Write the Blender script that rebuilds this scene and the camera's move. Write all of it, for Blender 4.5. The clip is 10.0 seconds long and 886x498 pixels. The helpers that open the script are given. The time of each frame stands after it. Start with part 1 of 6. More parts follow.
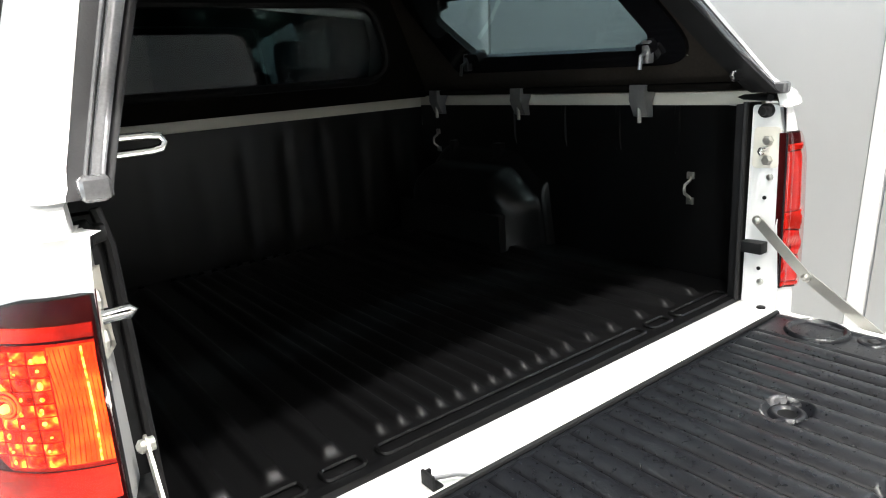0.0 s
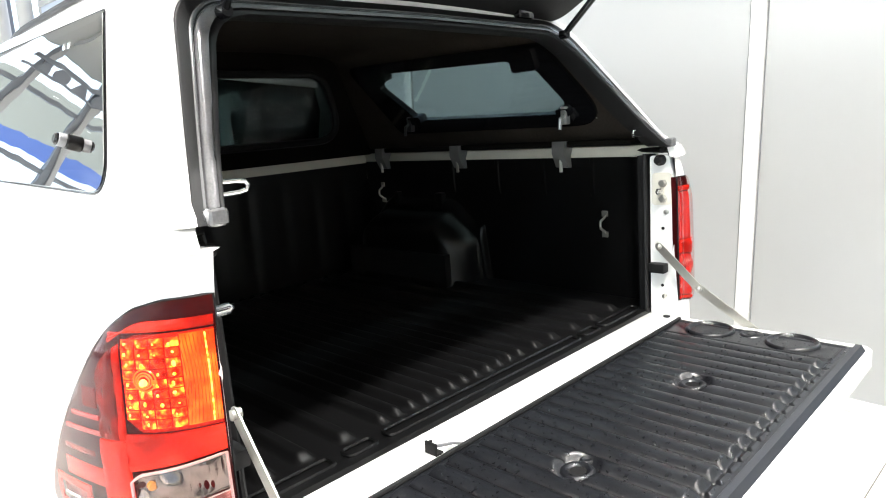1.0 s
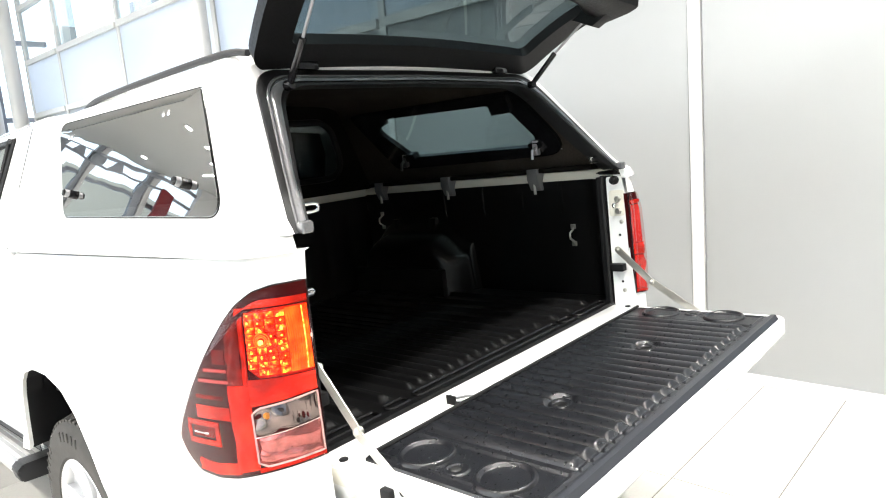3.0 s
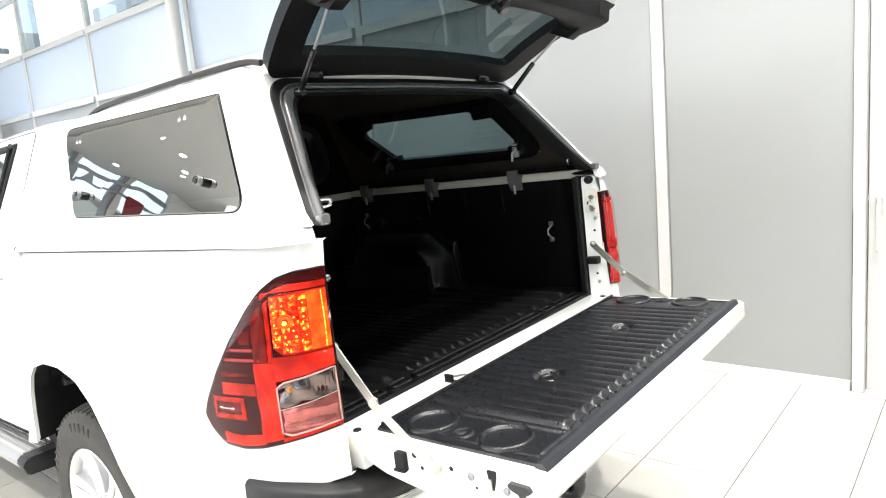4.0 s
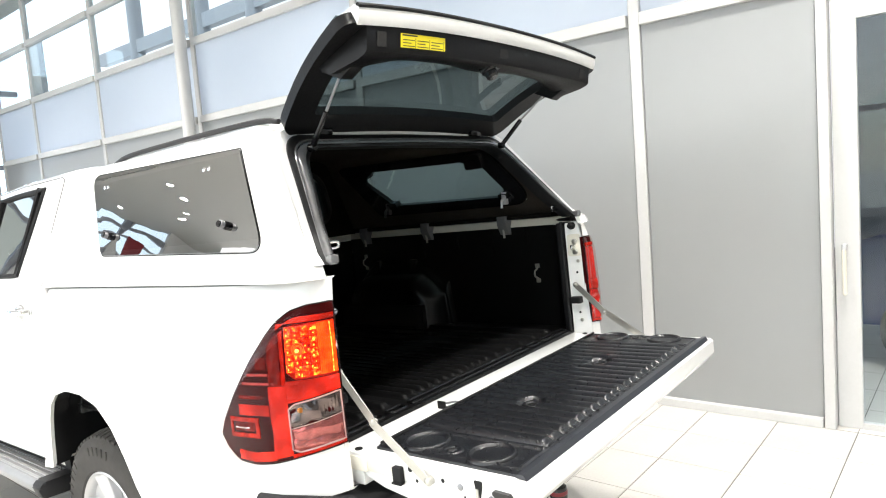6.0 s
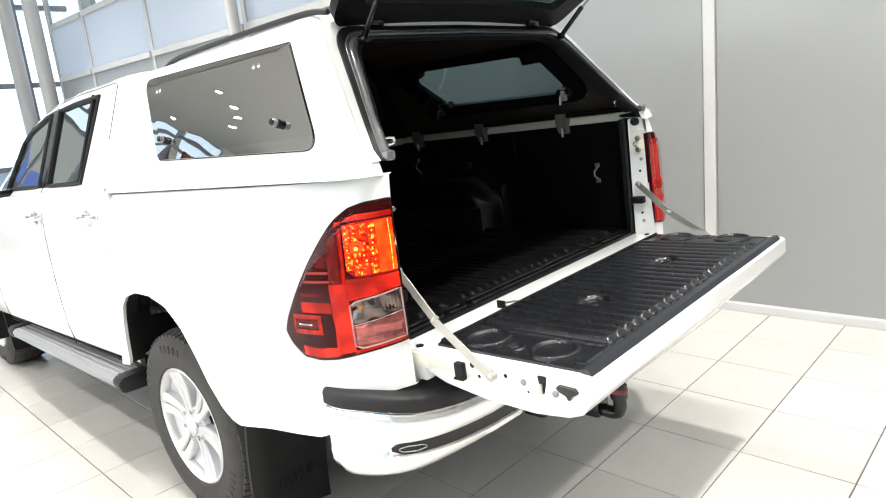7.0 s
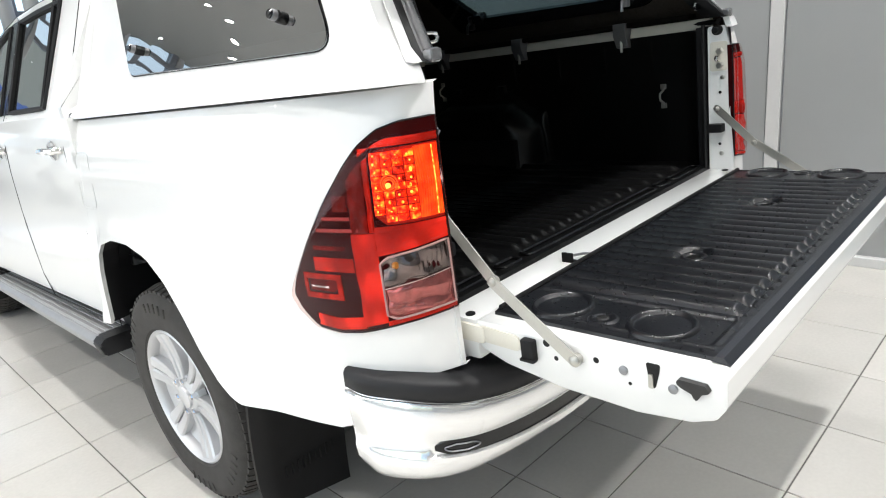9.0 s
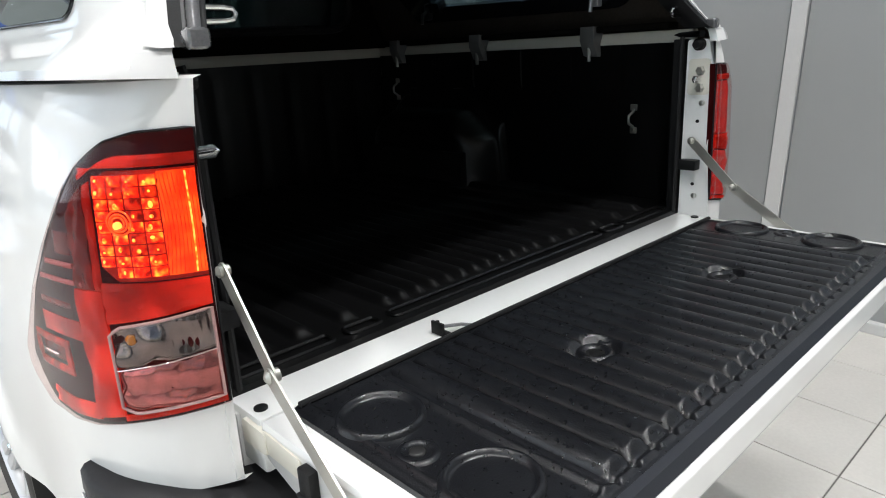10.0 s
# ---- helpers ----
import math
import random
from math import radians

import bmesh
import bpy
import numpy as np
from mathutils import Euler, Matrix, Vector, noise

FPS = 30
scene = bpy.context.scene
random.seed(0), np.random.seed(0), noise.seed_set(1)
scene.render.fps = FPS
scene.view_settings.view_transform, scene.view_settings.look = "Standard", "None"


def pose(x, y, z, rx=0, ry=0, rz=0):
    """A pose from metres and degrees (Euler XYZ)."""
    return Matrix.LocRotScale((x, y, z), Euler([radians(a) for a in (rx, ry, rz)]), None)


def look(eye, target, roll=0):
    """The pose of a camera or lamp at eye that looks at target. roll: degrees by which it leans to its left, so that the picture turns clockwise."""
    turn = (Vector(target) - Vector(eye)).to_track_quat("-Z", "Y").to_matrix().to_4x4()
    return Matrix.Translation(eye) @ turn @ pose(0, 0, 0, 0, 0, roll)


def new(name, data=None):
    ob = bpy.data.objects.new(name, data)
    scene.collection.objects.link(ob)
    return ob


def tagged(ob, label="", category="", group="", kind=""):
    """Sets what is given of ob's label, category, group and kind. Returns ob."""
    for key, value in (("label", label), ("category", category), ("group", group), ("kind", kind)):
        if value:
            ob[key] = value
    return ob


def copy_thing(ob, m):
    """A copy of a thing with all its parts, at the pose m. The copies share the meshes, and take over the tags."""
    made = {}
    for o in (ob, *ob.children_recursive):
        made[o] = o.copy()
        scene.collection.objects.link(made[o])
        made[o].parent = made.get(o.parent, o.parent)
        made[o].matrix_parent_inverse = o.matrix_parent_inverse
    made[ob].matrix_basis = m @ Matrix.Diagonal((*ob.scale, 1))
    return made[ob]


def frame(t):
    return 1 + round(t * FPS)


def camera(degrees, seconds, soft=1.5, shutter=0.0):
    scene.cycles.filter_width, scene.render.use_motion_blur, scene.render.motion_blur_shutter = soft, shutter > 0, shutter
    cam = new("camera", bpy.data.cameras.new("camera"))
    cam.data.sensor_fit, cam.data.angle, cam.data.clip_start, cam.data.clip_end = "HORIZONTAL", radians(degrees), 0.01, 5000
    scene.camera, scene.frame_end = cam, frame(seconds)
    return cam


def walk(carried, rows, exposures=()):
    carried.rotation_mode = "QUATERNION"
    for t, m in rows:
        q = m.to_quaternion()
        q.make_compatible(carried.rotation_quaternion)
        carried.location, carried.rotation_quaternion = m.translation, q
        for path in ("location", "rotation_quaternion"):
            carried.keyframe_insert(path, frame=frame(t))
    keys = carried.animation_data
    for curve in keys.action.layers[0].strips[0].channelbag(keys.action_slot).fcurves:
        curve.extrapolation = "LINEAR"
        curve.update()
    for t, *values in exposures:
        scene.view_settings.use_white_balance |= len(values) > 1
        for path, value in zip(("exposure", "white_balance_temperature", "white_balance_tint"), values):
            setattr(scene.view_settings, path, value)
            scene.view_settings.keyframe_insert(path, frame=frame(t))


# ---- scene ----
cam = camera(68.0, 10.0, soft=1.1)
PATH = [
    (0, (-0.861, -0.784, 1.542), (0.298, 0.742, 0.967), -2.1),
    (0.2, (-0.929, -0.772, 1.526), (0.329, 0.701, 1.031), -1.0),
    (0.5, (-1.037, -0.847, 1.574), (0.278, 0.587, 1.109), -1.9),
    (0.8, (-1.119, -0.913, 1.578), (0.249, 0.481, 1.145), -2.4),
    (1, (-1.185, -0.93, 1.56), (0.207, 0.444, 1.143), -2.3),
    (1.5, (-1.315, -1.065, 1.582), (0.051, 0.352, 1.228), -3.5),
    (2, (-1.429, -1.166, 1.597), (-0.047, 0.265, 1.384), -4.3),
    (2.5, (-1.499, -1.185, 1.584), (-0.088, 0.203, 1.299), -4.2),
    (4, (-1.775, -1.241, 1.563), (-0.248, 0.015, 1.259), -5.0),
    (4.5, (-1.85, -1.295, 1.58), (-0.317, -0.042, 1.298), -4.6),
    (5, (-1.903, -1.346, 1.584), (-0.357, -0.092, 1.385), -4.2),
    (5.2, (-1.92, -1.365, 1.586), (-0.366, -0.117, 1.422), -4.2),
    (6.3, (-1.95, -1.382, 1.581), (-0.397, -0.138, 1.386), -4.4),
    (6.5, (-1.942, -1.365, 1.566), (-0.424, -0.087, 1.317), -4.6),
    (7, (-1.928, -1.324, 1.538), (-0.516, 0.025, 1.107), -5.9),
    (7.5, (-1.917, -1.319, 1.515), (-0.529, 0.017, 0.979), -7.0),
    (8, (-1.907, -1.32, 1.516), (-0.521, 0.024, 0.995), -7.6),
    (8.2, (-1.886, -1.298, 1.494), (-0.516, 0.058, 0.962), -7.9),
    (8.5, (-1.832, -1.189, 1.485), (-0.512, 0.201, 0.916), -8.4),
    (8.8, (-1.744, -1.011, 1.442), (-0.395, 0.354, 0.879), -6.8),
    (9, (-1.68, -0.928, 1.443), (-0.324, 0.413, 0.84), -6.1),
    (9.2, (-1.604, -0.886, 1.42), (-0.217, 0.414, 0.799), -4.9),
    (9.5, (-1.44, -0.86, 1.421), (-0.033, 0.396, 0.755), -3.2),
    (9.7, (-1.291, -0.879, 1.41), (0.099, 0.415, 0.782), -1.7),
    (10, (-1.123, -0.875, 1.418), (0.191, 0.498, 0.797), -1.0),
]
EXPOSURES = [(0.0, 0.48, 6400, 10), (1.2, 0.66, 6450, 10), (2.5, 0.62, 6500, 10), (4.0, 0.32, 6520, 10), (5.0, 0.20, 6520, 10), (7.0, -0.12, 6480, 10),
             (8.0, -0.28, 6350, 10), (9.0, -0.62, 6250, 10), (10.0, -0.90, 6150, 10)]
walk(cam, [(t, look(eye, target, roll)) for t, eye, target, roll in PATH], EXPOSURES)

# ---------------------------------------------------------------- light
world = bpy.data.worlds.new("world")
scene.world = world
world.use_nodes = True
wn = world.node_tree.nodes
sky = wn.new("ShaderNodeTexSky")
sky.sky_type, sky.sun_disc = "NISHITA", False
sky.sun_elevation, sky.sun_rotation = radians(50), radians(253)
wn["Background"].inputs["Strength"].default_value = 0.22
world.node_tree.links.new(sky.outputs["Color"], wn["Background"].inputs["Color"])

CEILING, SOFFIT, EDGE = 5.14, 4.98, -2.4      # high ceiling, lower soffit west of EDGE
DOWNLIGHT_W = 400
KEY_W = 860                                  # the brighter lamp over the tailgate
FACADE_W = 560


# The last five are unseen, added to brighten the floor and the truck's rear.
DOWNLIGHTS = [(x, y) for x in (-3.6, -1.35, 0.58) for y in (-1.4, 0.8, 3.4, 6.2, 9.0)] + [(0.58, -3.7), (-1.35, -3.7), (-3.6, -4.2), (-5.8, -1.7), (-5.8, 3.4)]
for lx, ly in DOWNLIGHTS:
    beam = bpy.data.lights.new("downlight_beam", "SPOT")
    beam.energy, beam.color = (KEY_W if (lx, ly) == (0.58, -1.4) else DOWNLIGHT_W if lx > EDGE else 325), (1.0, 0.965, 0.92)
    beam.spot_size, beam.spot_blend, beam.shadow_soft_size = radians(100), 0.6, 0.09
    new("downlight_beam", beam).matrix_world = pose(lx, ly, (CEILING if lx > EDGE else SOFFIT) - 0.06)
day = bpy.data.lights.new("facade_daylight", "AREA")
day.energy, day.color = FACADE_W, (1.0, 0.985, 0.96)
day.shape, day.size, day.size_y = "RECTANGLE", 15.0, 5.0
new("facade_daylight", day).matrix_world = look((-8.0, 4.0, 3.0), (0.0, 3.0, 1.2))
sun = bpy.data.lights.new("sun", "SUN")
sun.energy, sun.angle, sun.color = 3.0, radians(0.5), (1.0, 0.96, 0.90)
new("sun", sun).matrix_world = look((-9.6, -2.9, 12.0), (0, 0, 0))

# ---------------------------------------------------------------- materials


def material(name, colour, rough=0.5, metal=0.0, coat=0.0, vary=0.06, scale=9.0, bump=0.0, bump_scale=300.0,
             rough_vary=0.06, emit=None, strength=0.0, spec=0.5, random_tint=0.0):
    m = bpy.data.materials.new(name)
    m.use_nodes = True
    nodes, links = m.node_tree.nodes, m.node_tree.links
    b = nodes["Principled BSDF"]
    geo = nodes.new("ShaderNodeNewGeometry")
    big = nodes.new("ShaderNodeTexNoise")
    big.inputs["Scale"].default_value, big.inputs["Detail"].default_value = scale, 4
    fine = nodes.new("ShaderNodeTexNoise")
    fine.inputs["Scale"].default_value, fine.inputs["Detail"].default_value = scale * 14, 3
    links.new(geo.outputs["Position"], big.inputs["Vector"])
    links.new(geo.outputs["Position"], fine.inputs["Vector"])
    mix = nodes.new("ShaderNodeMath")
    mix.operation = "ADD"
    links.new(big.outputs["Fac"], mix.inputs[0])
    links.new(fine.outputs["Fac"], mix.inputs[1])
    ramp = nodes.new("ShaderNodeMapRange")
    ramp.inputs["From Min"].default_value, ramp.inputs["From Max"].default_value = 0.6, 1.4
    ramp.inputs["To Min"].default_value, ramp.inputs["To Max"].default_value = 1 - vary, 1 + vary
    links.new(mix.outputs[0], ramp.inputs["Value"])
    hsv = nodes.new("ShaderNodeHueSaturation")
    hsv.inputs["Color"].default_value = (*colour, 1)
    links.new(ramp.outputs[0], hsv.inputs["Value"])
    out = hsv.outputs[0]
    if random_tint:
        info = nodes.new("ShaderNodeObjectInfo")
        tint = nodes.new("ShaderNodeMapRange")
        tint.inputs["To Min"].default_value, tint.inputs["To Max"].default_value = 1 - random_tint, 1 + random_tint
        links.new(info.outputs["Random"], tint.inputs["Value"])
        second = nodes.new("ShaderNodeHueSaturation")
        links.new(out, second.inputs["Color"])
        links.new(tint.outputs[0], second.inputs["Value"])
        out = second.outputs[0]
    links.new(out, b.inputs["Base Color"])
    gloss = nodes.new("ShaderNodeMapRange")
    gloss.inputs["From Min"].default_value, gloss.inputs["From Max"].default_value = 0.3, 0.7
    gloss.inputs["To Min"].default_value = max(rough - rough_vary, 0.0)
    gloss.inputs["To Max"].default_value = rough + rough_vary
    links.new(fine.outputs["Fac"], gloss.inputs["Value"])
    links.new(gloss.outputs[0], b.inputs["Roughness"])
    b.inputs["Metallic"].default_value = metal
    b.inputs["Coat Weight"].default_value = coat
    b.inputs["Coat Roughness"].default_value = 0.03
    b.inputs["Specular IOR Level"].default_value = spec
    if bump:
        grain = nodes.new("ShaderNodeTexNoise")
        grain.inputs["Scale"].default_value, grain.inputs["Detail"].default_value = bump_scale, 1.0
        links.new(geo.outputs["Position"], grain.inputs["Vector"])
        relief = nodes.new("ShaderNodeBump")
        relief.inputs["Strength"].default_value, relief.inputs["Distance"].default_value = bump, 0.002
        links.new(grain.outputs["Fac"], relief.inputs["Height"])
        links.new(relief.outputs["Normal"], b.inputs["Normal"])
    if emit:
        b.inputs["Emission Color"].default_value = (*emit, 1)
        b.inputs["Emission Strength"].default_value = strength
    return m


def glass(name, tint, mirror=0.05, gloss_rough=0.0, wavy=0.0):
    """Tinted see-through pane; mirror is how much it reflects when seen square on."""
    m = bpy.data.materials.new(name)
    m.use_nodes = True
    nodes, links = m.node_tree.nodes, m.node_tree.links
    nodes.remove(nodes["Principled BSDF"])
    clear, shine, mix = nodes.new("ShaderNodeBsdfTransparent"), nodes.new("ShaderNodeBsdfGlossy"), nodes.new("ShaderNodeMixShader")
    facing, power, rise = nodes.new("ShaderNodeLayerWeight"), nodes.new("ShaderNodeMath"), nodes.new("ShaderNodeMapRange")
    clear.inputs["Color"].default_value = (*tint, 1)
    shine.inputs["Roughness"].default_value = gloss_rough
    facing.inputs["Blend"].default_value = 0.5
    if wavy:
        place, swell, relief = nodes.new("ShaderNodeNewGeometry"), nodes.new("ShaderNodeTexNoise"), nodes.new("ShaderNodeBump")
        swell.inputs["Scale"].default_value, swell.inputs["Detail"].default_value = 5.0, 1.0
        relief.inputs["Strength"].default_value, relief.inputs["Distance"].default_value = 1.0, wavy
        links.new(place.outputs["Position"], swell.inputs["Vector"])
        links.new(swell.outputs["Fac"], relief.inputs["Height"])
        links.new(relief.outputs["Normal"], shine.inputs["Normal"])
    power.operation = "POWER"
    power.inputs[1].default_value = 4.0
    rise.inputs["To Min"].default_value, rise.inputs["To Max"].default_value = mirror, 0.9
    links.new(facing.outputs["Facing"], power.inputs[0])
    links.new(power.outputs[0], rise.inputs["Value"])
    links.new(rise.outputs[0], mix.inputs[0])
    links.new(clear.outputs[0], mix.inputs[1])
    links.new(shine.outputs[0], mix.inputs[2])
    links.new(mix.outputs[0], nodes["Material Output"].inputs["Surface"])
    return m


def frosted(name, colour, through_part=0.45):
    m = material(name, colour, rough=0.22, vary=0.012, scale=0.7, rough_vary=0.004)
    nodes, links = m.node_tree.nodes, m.node_tree.links
    milky, mix = nodes.new("ShaderNodeBsdfTranslucent"), nodes.new("ShaderNodeMixShader")
    milky.inputs["Color"].default_value = (0.82, 0.88, 0.95, 1)
    mix.inputs[0].default_value = through_part
    links.new(nodes["Principled BSDF"].outputs[0], mix.inputs[1])
    links.new(milky.outputs[0], mix.inputs[2])
    links.new(mix.outputs[0], nodes["Material Output"].inputs["Surface"])
    return m


WHITE = material("white_car_paint", (0.80, 0.80, 0.785), rough=0.32, coat=1.0, vary=0.012, scale=3, rough_vary=0.01)
CREAM = material("white_primer_paint", (0.70, 0.67, 0.58), rough=0.35, coat=0.4, vary=0.03, scale=12)
CANOPY = material("white_gelcoat", (0.80, 0.80, 0.79), rough=0.30, coat=1.0, vary=0.015, scale=4, rough_vary=0.01)
# Same plastic as PLATE, darkened: the shade inside the bed is in the colour.
LINER = material("shaded_black_liner", (0.0034, 0.0034, 0.0036), rough=0.34, vary=0.15, scale=6, bump=0.05, bump_scale=420, rough_vary=0.02, spec=0.42)
PLATE = material("black_tailgate_plastic", (0.0078, 0.0083, 0.0100), rough=0.31, vary=0.18, scale=7, bump=0.19, bump_scale=300, rough_vary=0.05, spec=0.52)
RUBBER = material("black_rubber", (0.011, 0.011, 0.0115), rough=0.55, vary=0.2, scale=14, bump=0.1, spec=0.2)
TYRE = material("tyre_rubber", (0.055, 0.052, 0.049), rough=0.7, vary=0.25, scale=22, bump=0.2, bump_scale=180, spec=0.2)
PLASTIC = material("charcoal_plastic", (0.018, 0.018, 0.0195), rough=0.5, vary=0.12, scale=12, bump=0.1, bump_scale=420, spec=0.25)
LINING = material("brown_grey_lining", (0.038, 0.032, 0.027), rough=0.95, vary=0.3, scale=8, bump=0.3, bump_scale=500, spec=0.08)
# Darker copy of LINING; the shade deep in the canopy is put into it.
FABRIC = material("shaded_lining_fabric", (0.007, 0.006, 0.005), rough=0.95, vary=0.3, scale=8, bump=0.5, bump_scale=500, spec=0.08)
SEAL = material("glossy_grey_seal", (0.16, 0.16, 0.165), rough=0.14, metal=0.35, vary=0.2, scale=20, coat=1.0)
CHROME = material("chrome", (0.86, 0.86, 0.87), rough=0.06, metal=1.0, vary=0.02, rough_vary=0.03)
SOFT_CHROME = material("satin_chrome", (0.88, 0.88, 0.88), rough=0.13, metal=0.75, coat=0.3, vary=0.02, rough_vary=0.03)
STEEL = material("zinc_steel", (0.50, 0.49, 0.45), rough=0.38, metal=0.85, vary=0.08, scale=30)
DARK_STEEL = material("dark_steel", (0.03, 0.03, 0.03), rough=0.35, metal=0.3, vary=0.2, scale=30)
ALLOY = material("silver_alloy", (0.60, 0.60, 0.61), rough=0.34, metal=0.45, coat=0.4, vary=0.02, rough_vary=0.01)
ALUMINIUM = material("brushed_aluminium", (0.60, 0.60, 0.60), rough=0.34, metal=0.7, vary=0.06, scale=25)
ZINC = material("dull_zinc", (0.26, 0.26, 0.27), rough=0.35, metal=0.7, vary=0.15, scale=40)
STEP_METAL = material("ribbed_step_aluminium", (0.34, 0.34, 0.345), rough=0.38, metal=0.5, vary=0.06, scale=25)
BLACK = material("black_void", (0.006, 0.006, 0.006), rough=0.8, vary=0.1)
TRIM_BLACK = material("gloss_black_trim", (0.006, 0.006, 0.007), rough=0.12, coat=0.15, vary=0.1, spec=0.35)
RED_LENS = material("red_lens", (0.34, 0.006, 0.003), rough=0.16, coat=1.0, vary=0.35, scale=40, emit=(0.9, 0.012, 0.004), strength=0.16)
RED_PALE = material("pale_red_reflector", (0.30, 0.032, 0.032), rough=0.25, spec=0.3, vary=0.3, scale=50)
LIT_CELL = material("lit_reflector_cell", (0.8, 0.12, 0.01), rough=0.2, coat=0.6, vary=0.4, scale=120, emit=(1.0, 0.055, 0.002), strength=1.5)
BULB = material("glowing_bulb", (1, 0.5, 0.1), rough=0.3, emit=(1.0, 0.42, 0.05), strength=4.0)
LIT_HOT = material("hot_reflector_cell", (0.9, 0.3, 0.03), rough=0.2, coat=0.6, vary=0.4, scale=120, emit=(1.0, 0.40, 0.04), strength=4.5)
HATCH_BLACK = material("black_hatch_moulding", (0.0045, 0.0045, 0.005), rough=0.42, vary=0.15, scale=9, bump=0.04, bump_scale=500, spec=0.2)


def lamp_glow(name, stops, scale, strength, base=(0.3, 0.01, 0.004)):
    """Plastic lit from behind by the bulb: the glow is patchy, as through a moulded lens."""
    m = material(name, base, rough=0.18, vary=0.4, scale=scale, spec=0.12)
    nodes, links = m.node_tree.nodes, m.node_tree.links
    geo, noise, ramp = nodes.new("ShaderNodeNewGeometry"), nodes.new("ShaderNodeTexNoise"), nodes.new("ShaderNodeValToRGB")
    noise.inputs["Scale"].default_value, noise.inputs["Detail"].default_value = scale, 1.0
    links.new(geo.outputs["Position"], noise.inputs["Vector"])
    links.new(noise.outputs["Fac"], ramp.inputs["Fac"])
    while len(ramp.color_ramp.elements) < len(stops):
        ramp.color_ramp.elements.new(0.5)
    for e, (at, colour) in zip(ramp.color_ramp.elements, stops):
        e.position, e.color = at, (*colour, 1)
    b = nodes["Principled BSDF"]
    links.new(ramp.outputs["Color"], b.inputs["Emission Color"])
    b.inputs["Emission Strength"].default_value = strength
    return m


RED_GUIDE = lamp_glow("red_light_guide", [(0.32, (0.07, 0.0008, 0.0003)), (0.5, (0.30, 0.0045, 0.0015)), (0.68, (0.80, 0.024, 0.008))], 13, 1.3)
RED_MID = lamp_glow("mid_red_lens", [(0.30, (0.020, 0.0003, 0.0002)), (0.5, (0.09, 0.0012, 0.0004)), (0.68, (0.34, 0.007, 0.002))], 45, 1.0)
RED_DIM = lamp_glow("dim_red_lens", [(0.35, (0.006, 0.0002, 0.0002)), (0.55, (0.04, 0.001, 0.0005)), (0.72, (0.14, 0.003, 0.001))], 26, 1.0, (0.10, 0.003, 0.002))
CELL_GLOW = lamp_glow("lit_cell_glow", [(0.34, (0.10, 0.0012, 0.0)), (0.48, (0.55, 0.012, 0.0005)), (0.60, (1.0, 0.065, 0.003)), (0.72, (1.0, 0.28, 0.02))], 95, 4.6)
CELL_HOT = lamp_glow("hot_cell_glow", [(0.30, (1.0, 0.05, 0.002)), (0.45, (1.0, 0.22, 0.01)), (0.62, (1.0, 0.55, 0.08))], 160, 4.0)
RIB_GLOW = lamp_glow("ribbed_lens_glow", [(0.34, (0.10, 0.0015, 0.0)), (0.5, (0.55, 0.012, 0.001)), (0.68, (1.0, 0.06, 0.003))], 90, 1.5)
FAN_GLOW = lamp_glow("fan_lens_glow", [(0.30, (0.80, 0.020, 0.001)), (0.5, (1.0, 0.060, 0.003)), (0.70, (1.0, 0.14, 0.008))], 30, 2.0)
RIB_DIM = lamp_glow("dim_rib_glow", [(0.34, (0.35, 0.006, 0.0)), (0.5, (0.9, 0.03, 0.001)), (0.68, (1.0, 0.12, 0.004))], 120, 1.4)
LAMP_BASE = material("lamp_back_plate", (0.034, 0.0013, 0.0016), rough=0.4, vary=0.4, scale=40, spec=0.05)
PALE_STRIP = material("pale_lamp_strip", (0.50, 0.36, 0.35), rough=0.3, coat=0.5, vary=0.2, scale=40)
COVER = glass("clear_red_cover", (0.97, 0.86, 0.84), 0.012)
RED_MIRROR = material("red_mirrored_reflector", (0.40, 0.15, 0.145), rough=0.10, metal=0.8, vary=0.6, scale=38, rough_vary=0.04)
SMOKE = material("smoked_reflector", (0.17, 0.165, 0.16), rough=0.04, metal=1.0, vary=0.6, scale=45, rough_vary=0.02)
GLASS_DARK = glass("dark_tinted_glass", (0.10, 0.11, 0.12), 0.5, wavy=0.0005)
GLASS_HATCH = glass("green_tinted_glass", (0.36, 0.415, 0.425), 0.04)
GLASS_SIDE = glass("grey_tinted_glass", (0.40, 0.47, 0.48), 0.05, wavy=0.0006)
GLASS_CLEAR = glass("clear_glass", (0.90, 0.95, 0.95), 0.03)
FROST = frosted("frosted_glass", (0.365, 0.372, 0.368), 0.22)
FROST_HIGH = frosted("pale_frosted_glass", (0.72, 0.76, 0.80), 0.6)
FRAME = material("grey_painted_aluminium", (0.55, 0.55, 0.545), rough=0.35, vary=0.03, scale=5)
TILE = material("cream_porcelain_tile", (0.54, 0.525, 0.49), rough=0.16, vary=0.05, scale=5, rough_vary=0.05, random_tint=0.035)
GROUT = material("dark_grout", (0.12, 0.115, 0.105), rough=0.9, vary=0.2, scale=20)
PLASTER = material("grey_ceiling_board", (0.52, 0.51, 0.485), rough=0.85, vary=0.04, scale=2)
WALLPAINT = material("pale_wall_paint", (0.68, 0.67, 0.65), rough=0.7, vary=0.04, scale=2, bump=0.1)
YELLOW = material("yellow_sticker", (0.85, 0.72, 0.02), rough=0.4, vary=0.05)
INK = material("black_ink", (0.02, 0.02, 0.02), rough=0.5)
GROUND = material("pale_paving", (0.42, 0.41, 0.39), rough=0.85, vary=0.15, scale=1.5)
